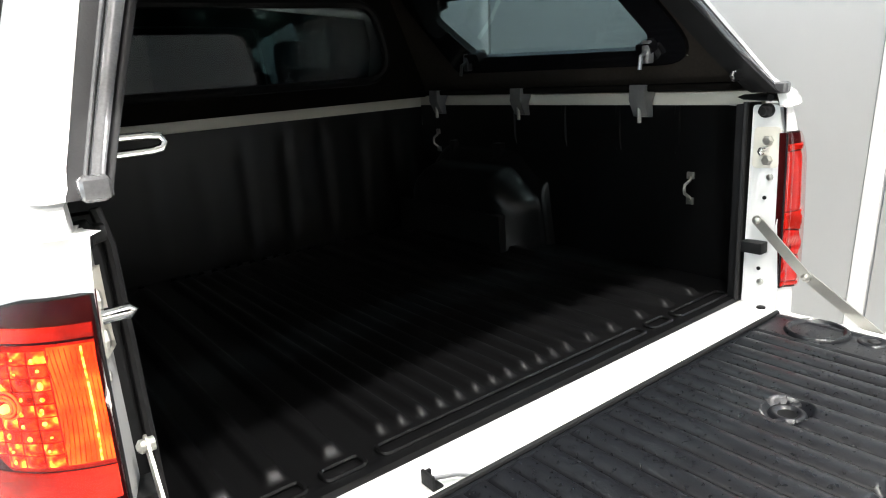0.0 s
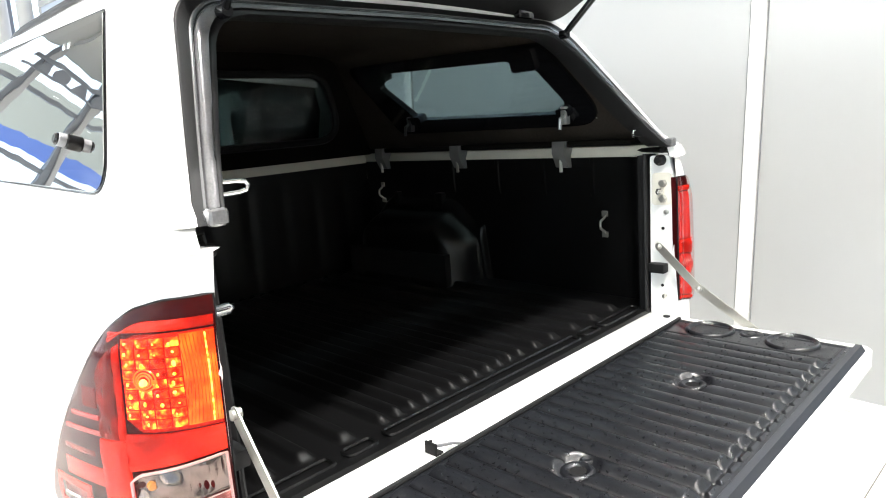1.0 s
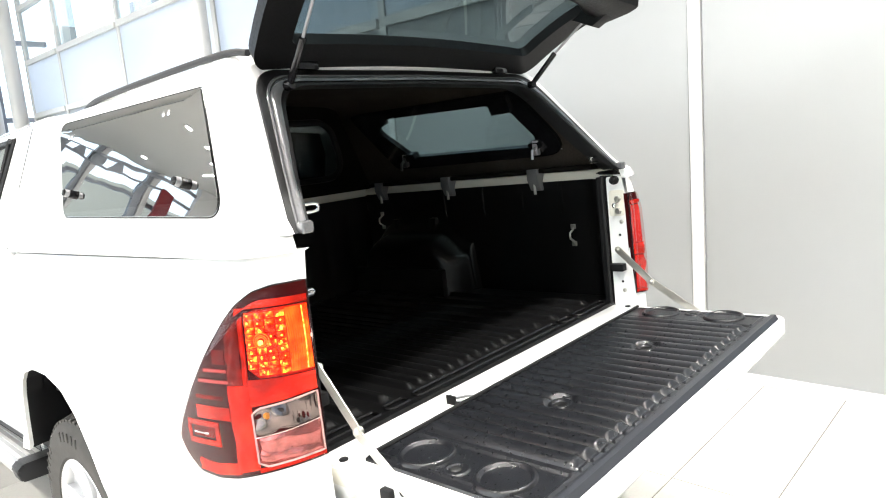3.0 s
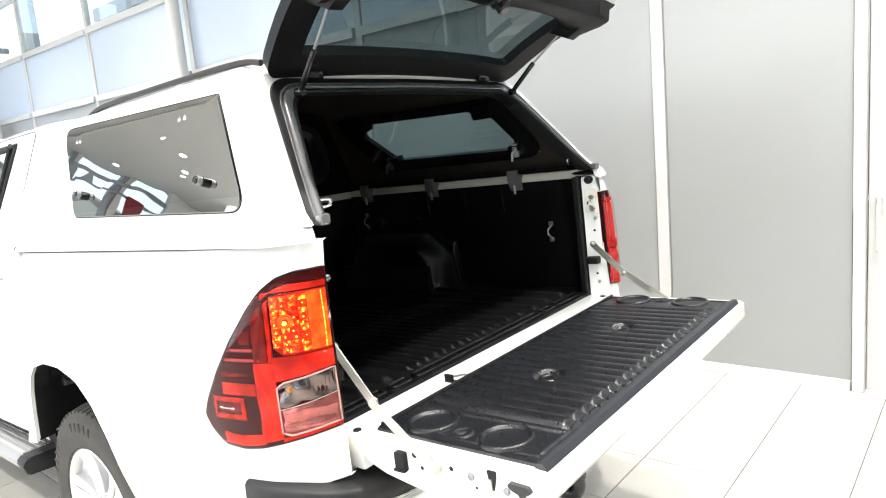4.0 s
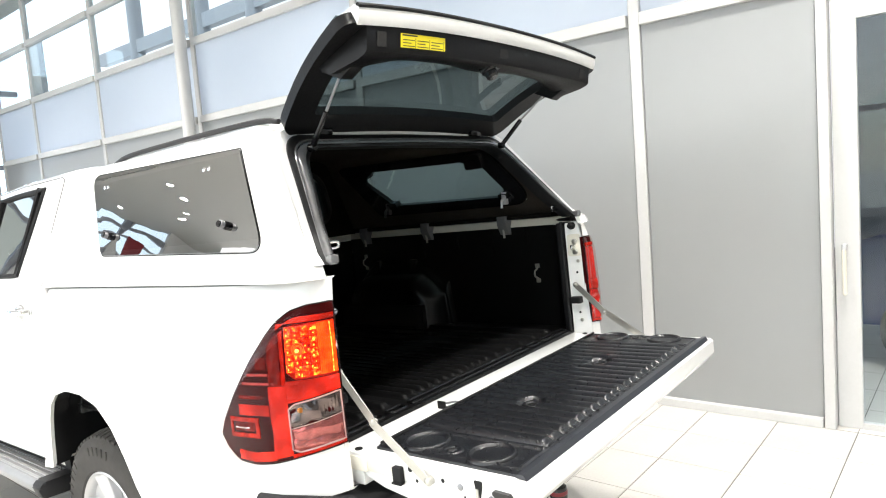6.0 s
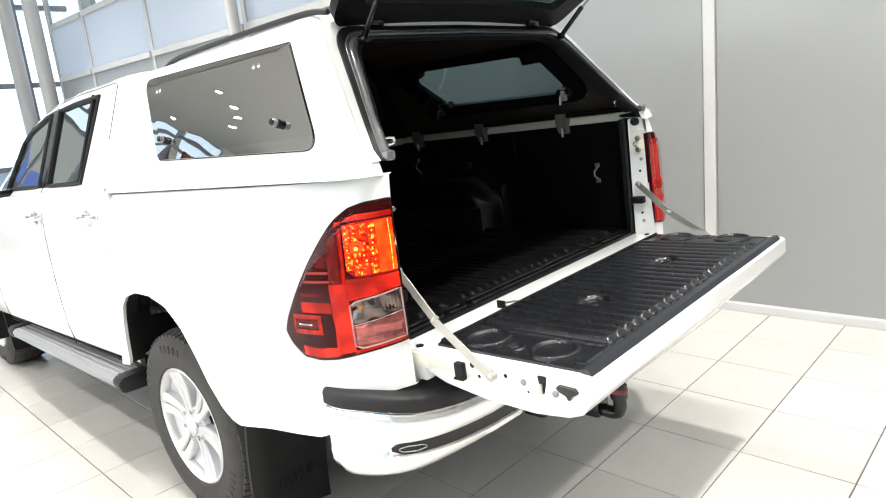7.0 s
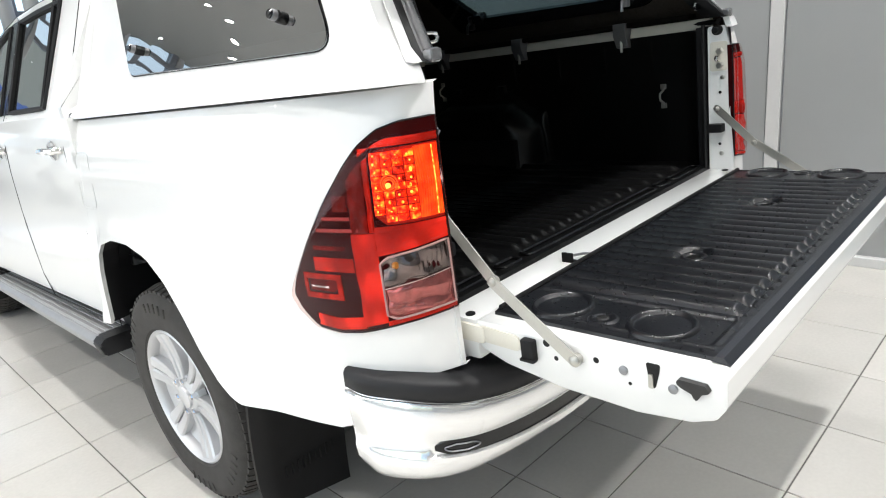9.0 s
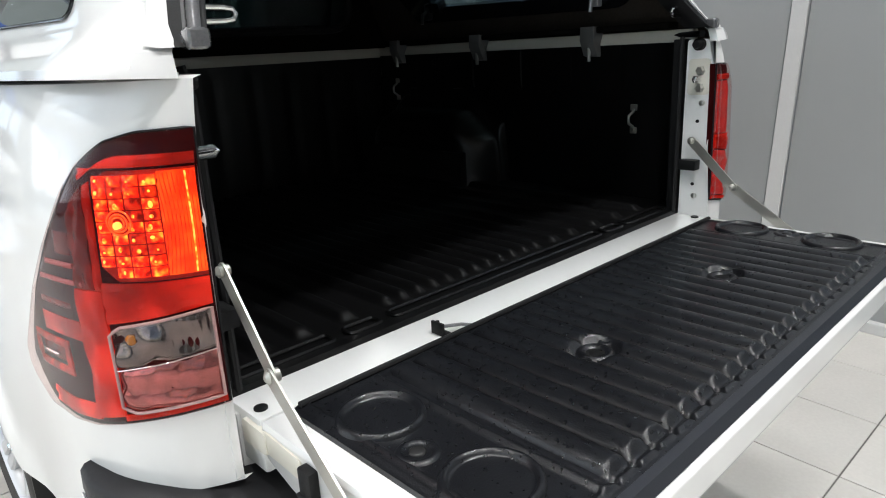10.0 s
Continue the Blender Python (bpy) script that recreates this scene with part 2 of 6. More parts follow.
BLUE = material("dark_blue_car_paint", (0.012, 0.018, 0.075), rough=0.25, coat=1.0, vary=0.1)
RED_SIGN = material("red_sign_paint", (0.20, 0.012, 0.018), rough=0.4, vary=0.05)
# The far walls and fascia emit light themselves, standing in for daylight on them.
FAR_WHITE = material("glowing_far_white", (0.75, 0.76, 0.78), rough=0.8, vary=0.05, scale=1, emit=(0.92, 0.96, 1.0), strength=0.32)
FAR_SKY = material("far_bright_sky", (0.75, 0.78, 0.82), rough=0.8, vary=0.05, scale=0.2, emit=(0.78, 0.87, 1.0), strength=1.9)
FAR_BEIGE = material("glowing_far_beige", (0.45, 0.43, 0.38), rough=0.8, vary=0.12, scale=0.5, emit=(0.45, 0.43, 0.37), strength=0.9)
FAR_BLUE = material("glowing_far_blue", (0.12, 0.18, 0.45), rough=0.6, vary=0.08, scale=0.5, emit=(0.16, 0.24, 0.62), strength=0.9)
SLATE = material("slate_grey_frame", (0.27, 0.29, 0.32), rough=0.4, vary=0.05, scale=5)
EDGING = material("smooth_black_edging", (0.020, 0.022, 0.027), rough=0.38, vary=0.08, scale=20)
RAIL = material("grey_rail_plastic", (0.028, 0.028, 0.030), rough=0.45, vary=0.08, scale=15, spec=0.3)
CLAMP = material("cast_grey_steel", (0.20, 0.20, 0.20), rough=0.45, metal=0.4, vary=0.15, scale=40)
GLOW = material("downlight_diffuser", (0.9, 0.9, 0.9), rough=0.5, emit=(1.0, 0.95, 0.88), strength=45.0)
UPHOLSTERY = material("charcoal_seat_cloth", (0.045, 0.045, 0.048), rough=0.9, vary=0.2, scale=30, bump=0.3)

# ---------------------------------------------------------------- mesh helpers


def thing(name, label, category, group="", kind="", at=(0, 0, 0)):
    ob = new(name)
    ob.location = at
    ob.empty_display_size = 0.1
    return tagged(ob, label, category, group, kind)


def finish(ob, angle=32):
    me = ob.data
    me.polygons.foreach_set("use_smooth", [True] * len(me.polygons))
    me.set_sharp_from_angle(angle=radians(angle))
    return ob


def pieces(name, bm, mat, parent=None, label="", angle=32):
    """Link every loose piece of a bmesh as a part of its own."""
    seen, found = set(), []
    for v in list(bm.verts):
        if v in seen:
            continue
        stack, group = [v], []
        seen.add(v)
        while stack:
            a = stack.pop()
            group.append(a)
            for e in a.link_edges:
                o = e.other_vert(a)
                if o not in seen:
                    seen.add(o)
                    stack.append(o)
        found.append(group)
    made = []
    for group in found:
        b2, at = bmesh.new(), {}
        for v in group:
            at[v] = b2.verts.new(v.co)
        for f in {f for v in group for f in v.link_faces}:
            b2.faces.new([at[v] for v in f.verts])
        made.append(part(name, b2, mat, parent, label, angle))
    bm.free()
    return made


def part(name, bm, mat, parent=None, label="", angle=32):
    """Link a bmesh as one mesh object under a thing or part."""
    bmesh.ops.recalc_face_normals(bm, faces=bm.faces)
    me = bpy.data.meshes.new(name)
    bm.to_mesh(me)
    bm.free()
    me.materials.append(mat)
    ob = new(name, me)
    if parent is not None:
        ob.parent = parent
        p, offset = parent, Vector((0, 0, 0))
        while p is not None:
            offset += p.location
            p = p.parent
        ob.location = -offset
    if label:
        ob["label"] = label
    return finish(ob, angle)


def box(bm, x0, x1, y0, y1, z0, z1, bevel=0.0, seg=2, turn=None):
    r = bmesh.ops.create_cube(bm, size=1.0)
    m = Matrix.Translation(((x0 + x1) / 2, (y0 + y1) / 2, (z0 + z1) / 2)) @ Matrix.Diagonal((abs(x1 - x0), abs(y1 - y0), abs(z1 - z0), 1))
    if turn is not None:
        m = turn @ m
    bmesh.ops.transform(bm, matrix=m, verts=r["verts"])
    if bevel:
        edges = {e for v in r["verts"] for e in v.link_edges}
        bmesh.ops.bevel(bm, geom=list(edges), offset=bevel, segments=seg, affect="EDGES", profile=0.6)
    return bm


def grid(bm, rows, skip=None, close=False):
    """Quads over rows of points; skip(i, j) leaves a cell open."""
    vs = [[bm.verts.new(p) for p in row] for row in rows]
    for i in range(len(vs) - 1):
        n = len(vs[i])
        for j in range(n if close else n - 1):
            if skip and skip(i, j):
                continue
            k = (j + 1) % n
            try:
                bm.faces.new((vs[i][j], vs[i][k], vs[i + 1][k], vs[i + 1][j]))
            except ValueError:
                pass
    return vs


def cap(bm, ring):
    try:
        bm.faces.new(ring)
    except ValueError:
        pass


def tube(bm, pts, r, n=10, closed=False, flat=1.0):
    """A round bar along points; r may be a list."""
    pts = [Vector(p) for p in pts]
    rings = []
    count = len(pts)
    side = None
    for i, p in enumerate(pts):
        a = pts[(i - 1) % count] if closed or i else p
        b = pts[(i + 1) % count] if closed or i < count - 1 else p
        d = (b - a).normalized()
        if side is None:
            up = Vector((0, 0, 1)) if abs(d.z) < 0.9 else Vector((0, 1, 0))
            side = d.cross(up).normalized()
        side = (side - d * side.dot(d)).normalized()
        up = side.cross(d)
        rr = r[i] if isinstance(r, (list, tuple)) else r
        rings.append([p + side * math.cos(2 * math.pi * k / n) * rr + up * math.sin(2 * math.pi * k / n) * rr * flat for k in range(n)])
    if closed:
        rings.append(rings[0])
    vs = grid(bm, rings, close=True)
    if closed:
        bmesh.ops.remove_doubles(bm, verts=[v for row in (vs[0], vs[-1]) for v in row], dist=1e-5)
    else:
        cap(bm, vs[0])
        cap(bm, vs[-1][::-1])
    return bm


def prism(bm, outline, place, a, b, bevel=0.0):
    """An outline of (u, v) extruded from a to b; place(u, v, w) gives the point."""
    low = [bm.verts.new(place(u, v, a)) for u, v in outline]
    high = [bm.verts.new(place(u, v, b)) for u, v in outline]
    n = len(outline)
    faces = [bm.faces.new(low), bm.faces.new(high[::-1])]
    for i in range(n):
        bm.faces.new((low[i], low[(i + 1) % n], high[(i + 1) % n], high[i]))
    if bevel:
        edges = {e for f in faces for e in f.edges}
        bmesh.ops.bevel(bm, geom=list(edges), offset=bevel, segments=2, affect="EDGES", profile=0.6)
    return bm


def ring_plate(bm, outer, inner, place, a, b):
    """A plate with one hole: two outlines with equal counts, extruded from a to b."""
    n = len(outer)
    loops = [[bm.verts.new(place(u, v, w)) for u, v in line] for line, w in ((outer, a), (inner, a), (inner, b), (outer, b))]
    for i in range(n):
        k = (i + 1) % n
        for p, q in ((0, 1), (1, 2), (2, 3), (3, 0)):
            bm.faces.new((loops[p][i], loops[p][k], loops[q][k], loops[q][i]))
    return bm


def lathe(bm, profile, place, n=32, ends=True):
    """Turn (radius, height) round an axis; place(x, y, h)."""
    rows = [[place(r * math.cos(2 * math.pi * k / n), r * math.sin(2 * math.pi * k / n), h) for k in range(n)] for r, h in profile]
    vs = grid(bm, rows, close=True)
    if ends and profile[0][0] > 1e-6:
        cap(bm, vs[0])
    if ends and profile[-1][0] > 1e-6:
        cap(bm, vs[-1][::-1])
    bmesh.ops.remove_doubles(bm, verts=bm.verts, dist=1e-6)
    return bm


def rounded(corners, radius, n=6):
    """A polygon of (u, v) with rounded corners; radius may be a list."""
    out = []
    m = len(corners)
    for i in range(m):
        p, a, b = Vector(corners[i]), Vector(corners[i - 1]), Vector(corners[(i + 1) % m])
        r = radius[i] if isinstance(radius, (list, tuple)) else radius
        da, db = (a - p).normalized(), (b - p).normalized()
        half = da.angle(db) / 2
        cut = min(r / math.tan(half), (a - p).length * 0.49, (b - p).length * 0.49)
        s, e = p + da * cut, p + db * cut
        for k in range(n + 1):
            t = k / n
            q = (1 - t) ** 2 * s + 2 * t * (1 - t) * p + t * t * e
            out.append((q.x, q.y))
    return out


def catmull(points, n=8):
    pts = [np.array(p, float) for p in points]
    pts = [2 * pts[0] - pts[1]] + pts + [2 * pts[-1] - pts[-2]]
    out = []
    for i in range(1, len(pts) - 2):
        a, b, c, d = pts[i - 1:i + 3]
        for k in range(n):
            t = k / n
            out.append(0.5 * (2 * b + (c - a) * t + (2 * a - 5 * b + 4 * c - d) * t * t + (3 * b - a - 3 * c + d) * t ** 3))
    out.append(pts[-2])
    return [tuple(float(v) for v in p) for p in out]


def interp(x, table):
    xs, ys = zip(*table)
    return float(np.interp(x, xs, ys))


def smooth(t):
    t = min(1.0, max(0.0, t))
    return t * t * (3 - 2 * t)


def disc(bm, c, r, depth, axis="y", n=20, dome=0.0):
    """A short round plug at c whose face looks along minus the axis."""
    c = Vector(c)
    put = {"y": lambda u, v, h: c + Vector((u, -h, v)), "x": lambda u, v, h: c + Vector((-h, u, v)), "z": lambda u, v, h: c + Vector((u, v, h))}[axis]
    return lathe(bm, [(r, -depth), (r, depth * 0.7), (r * 0.85, depth), (r * 0.4, depth + dome), (0, depth + dome)], put, n)

# ---------------------------------------------------------------- showroom
WALL_M = Matrix.Translation((2.42, 0.2, 0))


def wall_part(name, x0, x1, u0, u1, z0, z1, mat, parent, label="", bevel=0.0):
    """A bar of the glazed wall: x out through the wall, u along it."""
    bm = bmesh.new()
    box(bm, x0, x1, u0, u1, z0, z1, bevel, 1, turn=WALL_M)
    return part(name, bm, mat, parent, label)


floor = thing("floor", "cream porcelain tile floor with dark joints", "floor", kind="structure")
bm = bmesh.new()
box(bm, -8.6, 9.0, -9.0, 16.5, -0.2, -0.004)
part("screed", bm, GROUT, floor)

bm = bmesh.new()
box(bm, EDGE, 2.7, -9.0, 13.05, CEILING, CEILING + 0.2)
box(bm, -8.6, EDGE, -9.0, 13.05, SOFFIT, SOFFIT + 0.2)
box(bm, EDGE - 0.15, EDGE, -9.0, 13.05, SOFFIT + 0.2, CEILING + 0.2)
tagged(part("ceiling", bm, PLASTER), "flat grey plasterboard showroom ceiling with downlights", "ceiling", kind="structure")
bm = bmesh.new()
box(bm, -8.6, 9.0, -9.2, -9.0, 0, CEILING)
tagged(part("wall_south", bm, WALLPAINT), "plain pale painted showroom wall", "wall", kind="structure")
bm = bmesh.new()
box(bm, -90, 90, -90, 90, -0.4, -0.21)
tagged(part("ground", bm, GROUND), "pale paved ground outside the showroom", "ground", kind="structure")


def can_light(at):
    t = thing("ceiling_downlight", "round recessed white ceiling downlight, switched on", "light", "ceiling downlights", at=at)
    x, y, z = at
    b2 = bmesh.new()
    lathe(b2, [(0.10, 0.0), (0.10, -0.012), (0.082, -0.016), (0.078, -0.004)], lambda u, v, h: (x + u, y + v, z + h), 24)
    part("rim", b2, FRAME, t)
    b2 = bmesh.new()
    lathe(b2, [(0.0, -0.010), (0.07, -0.010), (0.074, -0.006), (0.074, -0.002)], lambda u, v, h: (x + u, y + v, z + h), 24)
    part("diffuser", b2, GLOW, t)
    return t


first_light = can_light((DOWNLIGHTS[0][0], DOWNLIGHTS[0][1], SOFFIT))
for lx, ly in DOWNLIGHTS[1:] + [(-4.3, 9.4), (-4.9, 10.2), (-5.3, 11.0), (-4.3, 12.2), (-5.2, 7.6), (-6.0, 5.2), (-6.0, 8.6)]:
    copy_thing(first_light, pose(lx, ly, CEILING if lx > EDGE else SOFFIT))

# glazed partition beside the truck
glazing = thing("wall_east", "frosted glass partition in grey aluminium frames", "wall", kind="structure")
UPRIGHTS = (0.13, 2.72, 5.33, 7.74, 9.95, 11.48)
for u in UPRIGHTS:
    wall_part("mullion", -0.025, 0.045, u - 0.038, u + 0.038, 0.0, CEILING, FRAME, glazing, bevel=0.004)
edges_u = (-0.965, *UPRIGHTS)
for a, b in zip(edges_u, edges_u[1:]):
    a2, b2 = a + 0.045, b - 0.045
    low_top = 2.565
    wall_part("base_rail", -0.05, 0.04, a2, b2, 0.0, 0.055, FRAME, glazing, bevel=0.003)
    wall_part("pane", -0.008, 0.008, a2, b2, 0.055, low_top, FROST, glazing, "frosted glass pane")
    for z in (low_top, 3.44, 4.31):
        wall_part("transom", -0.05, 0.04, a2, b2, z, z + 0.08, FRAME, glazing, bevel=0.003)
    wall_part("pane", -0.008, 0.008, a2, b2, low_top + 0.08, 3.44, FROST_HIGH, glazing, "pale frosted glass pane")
    for z0, z1 in ((3.52, 4.31), (4.39, CEILING)):
        wall_part("pane", -0.006, 0.006, a2, b2, z0, z1, GLASS_CLEAR, glazing, "clear glass pane").visible_shadow = False
# post at the corner and the sliding door
wall_part("corner_post", -0.05, 0.06, -0.985, -0.928, 0.0, CEILING, FRAME, glazing, bevel=0.004)
door = thing("door_1", "grey aluminium framed sliding glass door", "door", kind="structure")
wall_part("door_stile", 0.03, 0.08, -1.115, -0.990, 0.0, 2.5, FRAME, door, bevel=0.003)
wall_part("door_stile", 0.03, 0.08, -2.75, -2.62, 0.0, 2.5, FRAME, door, bevel=0.003)
wall_part("door_rail", 0.03, 0.08, -2.62, -1.115, 2.36, 2.5, FRAME, door)
wall_part("door_rail", 0.03, 0.08, -2.62, -1.115, 0.0, 0.035, FRAME, door)
wall_part("pane", 0.05, 0.058, -2.62, -1.115, 0.035, 2.36, GLASS_CLEAR, door).visible_shadow = False
handle = wall_part("door_handle", 0.005, 0.03, -1.055, -1.025, 1.03, 1.10, ALUMINIUM, door, "white lever pull handle", bevel=0.006)
wall_part("grip", -0.02, 0.0, -1.052, -1.028, 0.80, 1.07, CREAM, handle, bevel=0.008)
wall_part("fanlight_frame", 0.02, 0.09, -2.75, -0.990, 2.5, 2.58, FRAME, glazing)
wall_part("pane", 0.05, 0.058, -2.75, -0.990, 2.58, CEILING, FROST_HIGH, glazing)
wall_part("pane", 0.03, 0.05, -9.3, -2.75, 0.0, CEILING, FROST, glazing)

# round columns in front of the glazing
for u in (5.28,):
    p = WALL_M @ Vector((-0.20, u, 0))
    bm = bmesh.new()
    lathe(bm, [(0.07, 0), (0.07, CEILING)], lambda a, b, h: (p.x + a, p.y + b, h), 28)
    col = tagged(part("column", bm, FRAME), "slim round white painted steel column", "column", "showroom columns", "structure")
for cx, cy, r in ((0.37, 12.1, 0.126), (-0.98, 12.7, 0.126), (2.20, 11.75, 0.12), (2.05, 12.6, 0.12)):
    bm = bmesh.new()
    lathe(bm, [(r, 0), (r, CEILING)], lambda a, b, h: (cx + a, cy + b, h), 28)
    tagged(part("column", bm, FRAME), "slim round white painted steel column", "column", "showroom columns", "structure")

# north and west curtain walls
north = thing("wall_north", "tall glass curtain wall in grey frames", "wall", kind="structure")
for i in range(9):
    bm = bmesh.new()
    mx = -7.9 + 1.45 * i
    box(bm, mx - 0.06, mx + 0.06, 12.9, 13.05, 0, CEILING)
    part("mullion", bm, SLATE, north)
    bm = bmesh.new()
    box(bm, mx - 0.20, mx - 0.064, 12.86, 13.0, 0, CEILING, 0.01)
    part("post", bm, FRAME, north, "pale grey steel post")
for z in (0.0, 1.1, 2.6, 4.0):
    bm = bmesh.new()
    box(bm, -8.6, 3.2, 12.92, 13.03, z, z + 0.09)
    part("transom", bm, SLATE, north)
bm = bmesh.new()
box(bm, -8.6, 3.2, 12.96, 12.97, 0, CEILING)
part("pane", bm, GLASS_CLEAR, north).visible_shadow = False
bm = bmesh.new()
box(bm, -8.6, 3.2, 12.935, 12.955, 0.09, 1.1)
part("spandrel", bm, FROST_HIGH, north)
west = thing("wall_west", "wide glass shopfront in grey frames", "wall", kind="structure")
for i in range(13):
    bm = bmesh.new()
    box(bm, -8.65, -8.5, -9 + 2.08 * i - 0.05, -9 + 2.08 * i + 0.05, 0, CEILING)
    part("mullion", bm, FRAME, west)
for z in (0.0, 2.5, 4.3):
    bm = bmesh.new()
    box(bm, -8.62, -8.52, -9, 16, z, z + 0.10)
    part("transom", bm, FRAME, west)
bm = bmesh.new()
box(bm, -8.60, -8.52, -9, 16, 5.0, CEILING)
part("bulkhead", bm, WALLPAINT, west)
bm = bmesh.new()
box(bm, -8.57, -8.56, -9, 16, 0, 5.0)
part("pane", bm, GLASS_CLEAR, west).visible_shadow = False
# Unseen block behind the frosted panes, added to keep light off their lower part.
bm = bmesh.new()
box(bm, 3.6, 3.75, -0.2, 15.5, 0.0, 2.3)
tagged(part("back_room_stand_in", bm, material("grey_light_block", (0.30, 0.30, 0.31), rough=0.8)), "low grey block added behind the glass to dim the lower panes", "wall", kind="structure")
bm = bmesh.new()
box(bm, -5.65, -5.30, 12.72, 12.80, 3.75, 4.45, 0.01)
tagged(part("sign_board", bm, RED_SIGN), "plain red sign board hung in the glazing", "sign")


# sign along the glazing: two rails with plain round and tapered plates between them
sign = thing("hanging_sign", "grey sign of plain plates between two rails along the glazing", "sign")
for z0, z1 in ((4.66, 4.75), (4.40, 4.45)):
    bm = bmesh.new()
    box(bm, -6.6, -1.75, 12.80, 12.865, z0, z1, 0.008)
    part("rail", bm, SLATE, sign)
for i in range(5):
    bm = bmesh.new()
    px = -4.15 + 0.47 * i
    if i % 2:
        prism(bm, rounded([(px - 0.16, 4.445), (px + 0.16, 4.445), (px + 0.16, 4.665), (px - 0.16, 4.665)], 0.09, 6), lambda u, v, w: (u, w, v), 12.81, 12.85, 0.004)
    else:
        prism(bm, [(px - 0.17, 4.445), (px + 0.17, 4.445), (px + 0.07, 4.665), (px - 0.07, 4.665)], lambda u, v, w: (u, w, v), 12.81, 12.85, 0.004)
    part("plate", bm, SLATE, sign)

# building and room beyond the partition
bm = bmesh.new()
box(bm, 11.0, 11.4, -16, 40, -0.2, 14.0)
tagged(part("backdrop_building", bm, FAR_WHITE), "plain white building wall outside, far off, glowing in place of daylight", "backdrop", kind="structure")

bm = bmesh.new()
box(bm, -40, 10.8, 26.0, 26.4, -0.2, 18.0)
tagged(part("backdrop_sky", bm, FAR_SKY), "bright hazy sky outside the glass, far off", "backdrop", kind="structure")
# wall and fascia with daylight put in as glow
for far_mat, z0, z1, words in ((FAR_BEIGE, 4.8, 7.0, "plain beige building wall outside, far off, glowing in place of daylight"),
                               (FAR_BLUE, 4.2, 4.8, "plain blue building fascia outside, far off, glowing in place of daylight")):
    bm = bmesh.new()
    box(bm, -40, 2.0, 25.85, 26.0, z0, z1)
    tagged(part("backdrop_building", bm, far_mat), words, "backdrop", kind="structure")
bm = bmesh.new()
box(bm, -8.5, -6.1, 12.70, 12.88, 0.0, CEILING)
tagged(part("wall_panel", bm, WALLPAINT), "plain pale painted wall panel beside the glazing", "wall", kind="structure")

# Dark sheet beyond the door; its colour stands in for the room's dimness.
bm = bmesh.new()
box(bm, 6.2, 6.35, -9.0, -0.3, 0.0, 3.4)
tagged(part("back_room_stand_in", bm, material("room_dimness_colour", (0.05, 0.05, 0.055), rough=0.7)), "dark sheet standing in for the dim room beyond the glass door", "wall", kind="structure")

# steel frame of the canopy outside, beyond the upper panes
for cy in (2.6, 5.4, 7.0, 9.6, 11.4, 14.2):
    bm = bmesh.new()
    lathe(bm, [(0.17, -0.2), (0.17, 9.5)], lambda a, b, h: (6.4 + a, cy + b, h), 24)
    tagged(part("outside_column", bm, SLATE), "slate grey steel column outside the glass", "column", "outside columns", "structure")
for z, d in ((5.4, 0.3), (7.6, 0.35)):
    bm = bmesh.new()
    box(bm, 6.3, 6.5, 0.5, 16.0, z, z + d)
    tagged(part("outside_beam", bm, SLATE), "slate grey steel beam outside the glass", "beam", "outside beams", "structure")

# ---------------------------------------------------------------- truck body shape
PLAN = [(0.930, 1.62), (0.932, 1.2), (0.933, 0.8), (0.931, 0.45), (0.926, 0.28), (0.912, 0.16), (0.886, 0.06), (0.845, 0.0),
        (0.805, -0.03), (0.762, -0.050)]
PLAN_LINE = catmull(PLAN, 14)
PLAN_Y = [p[1] for p in PLAN_LINE][::-1]
PLAN_X = [p[0] for p in PLAN_LINE][::-1]
PLAN_S = [0.0]
for p, q in zip(PLAN_LINE, PLAN_LINE[1:]):
    PLAN_S.append(PLAN_S[-1] + math.hypot(p[0] - q[0], p[1] - q[1]))
TAPER = [(0.55, -0.012), (0.75, -0.006), (0.95, -0.002), (1.1, 0.0), (1.26, 0.012), (1.34, 0.030), (1.38, 0.046), (1.42, 0.064)]
ARCH = [(-0.05, 0.80), (0.10, 0.795), (0.15, 0.74), (0.175, 0.665), (0.19, 0.652), (0.5, 0.615), (0.645, 0.597), (0.69, 0.606), (0.747, 0.637), (0.824, 0.715), (0.892, 0.816), (0.966, 0.905),
        (1.062, 0.972), (1.187, 1.002), (1.312, 1.004), (1.42, 0.978), (1.475, 0.935), (1.505, 0.87), (1.522, 0.78), (1.53, 0.665), (1.62, 0.655)]


def s_of(y):
    return float(np.interp(y, PLAN_Y, PLAN_S[::-1]))


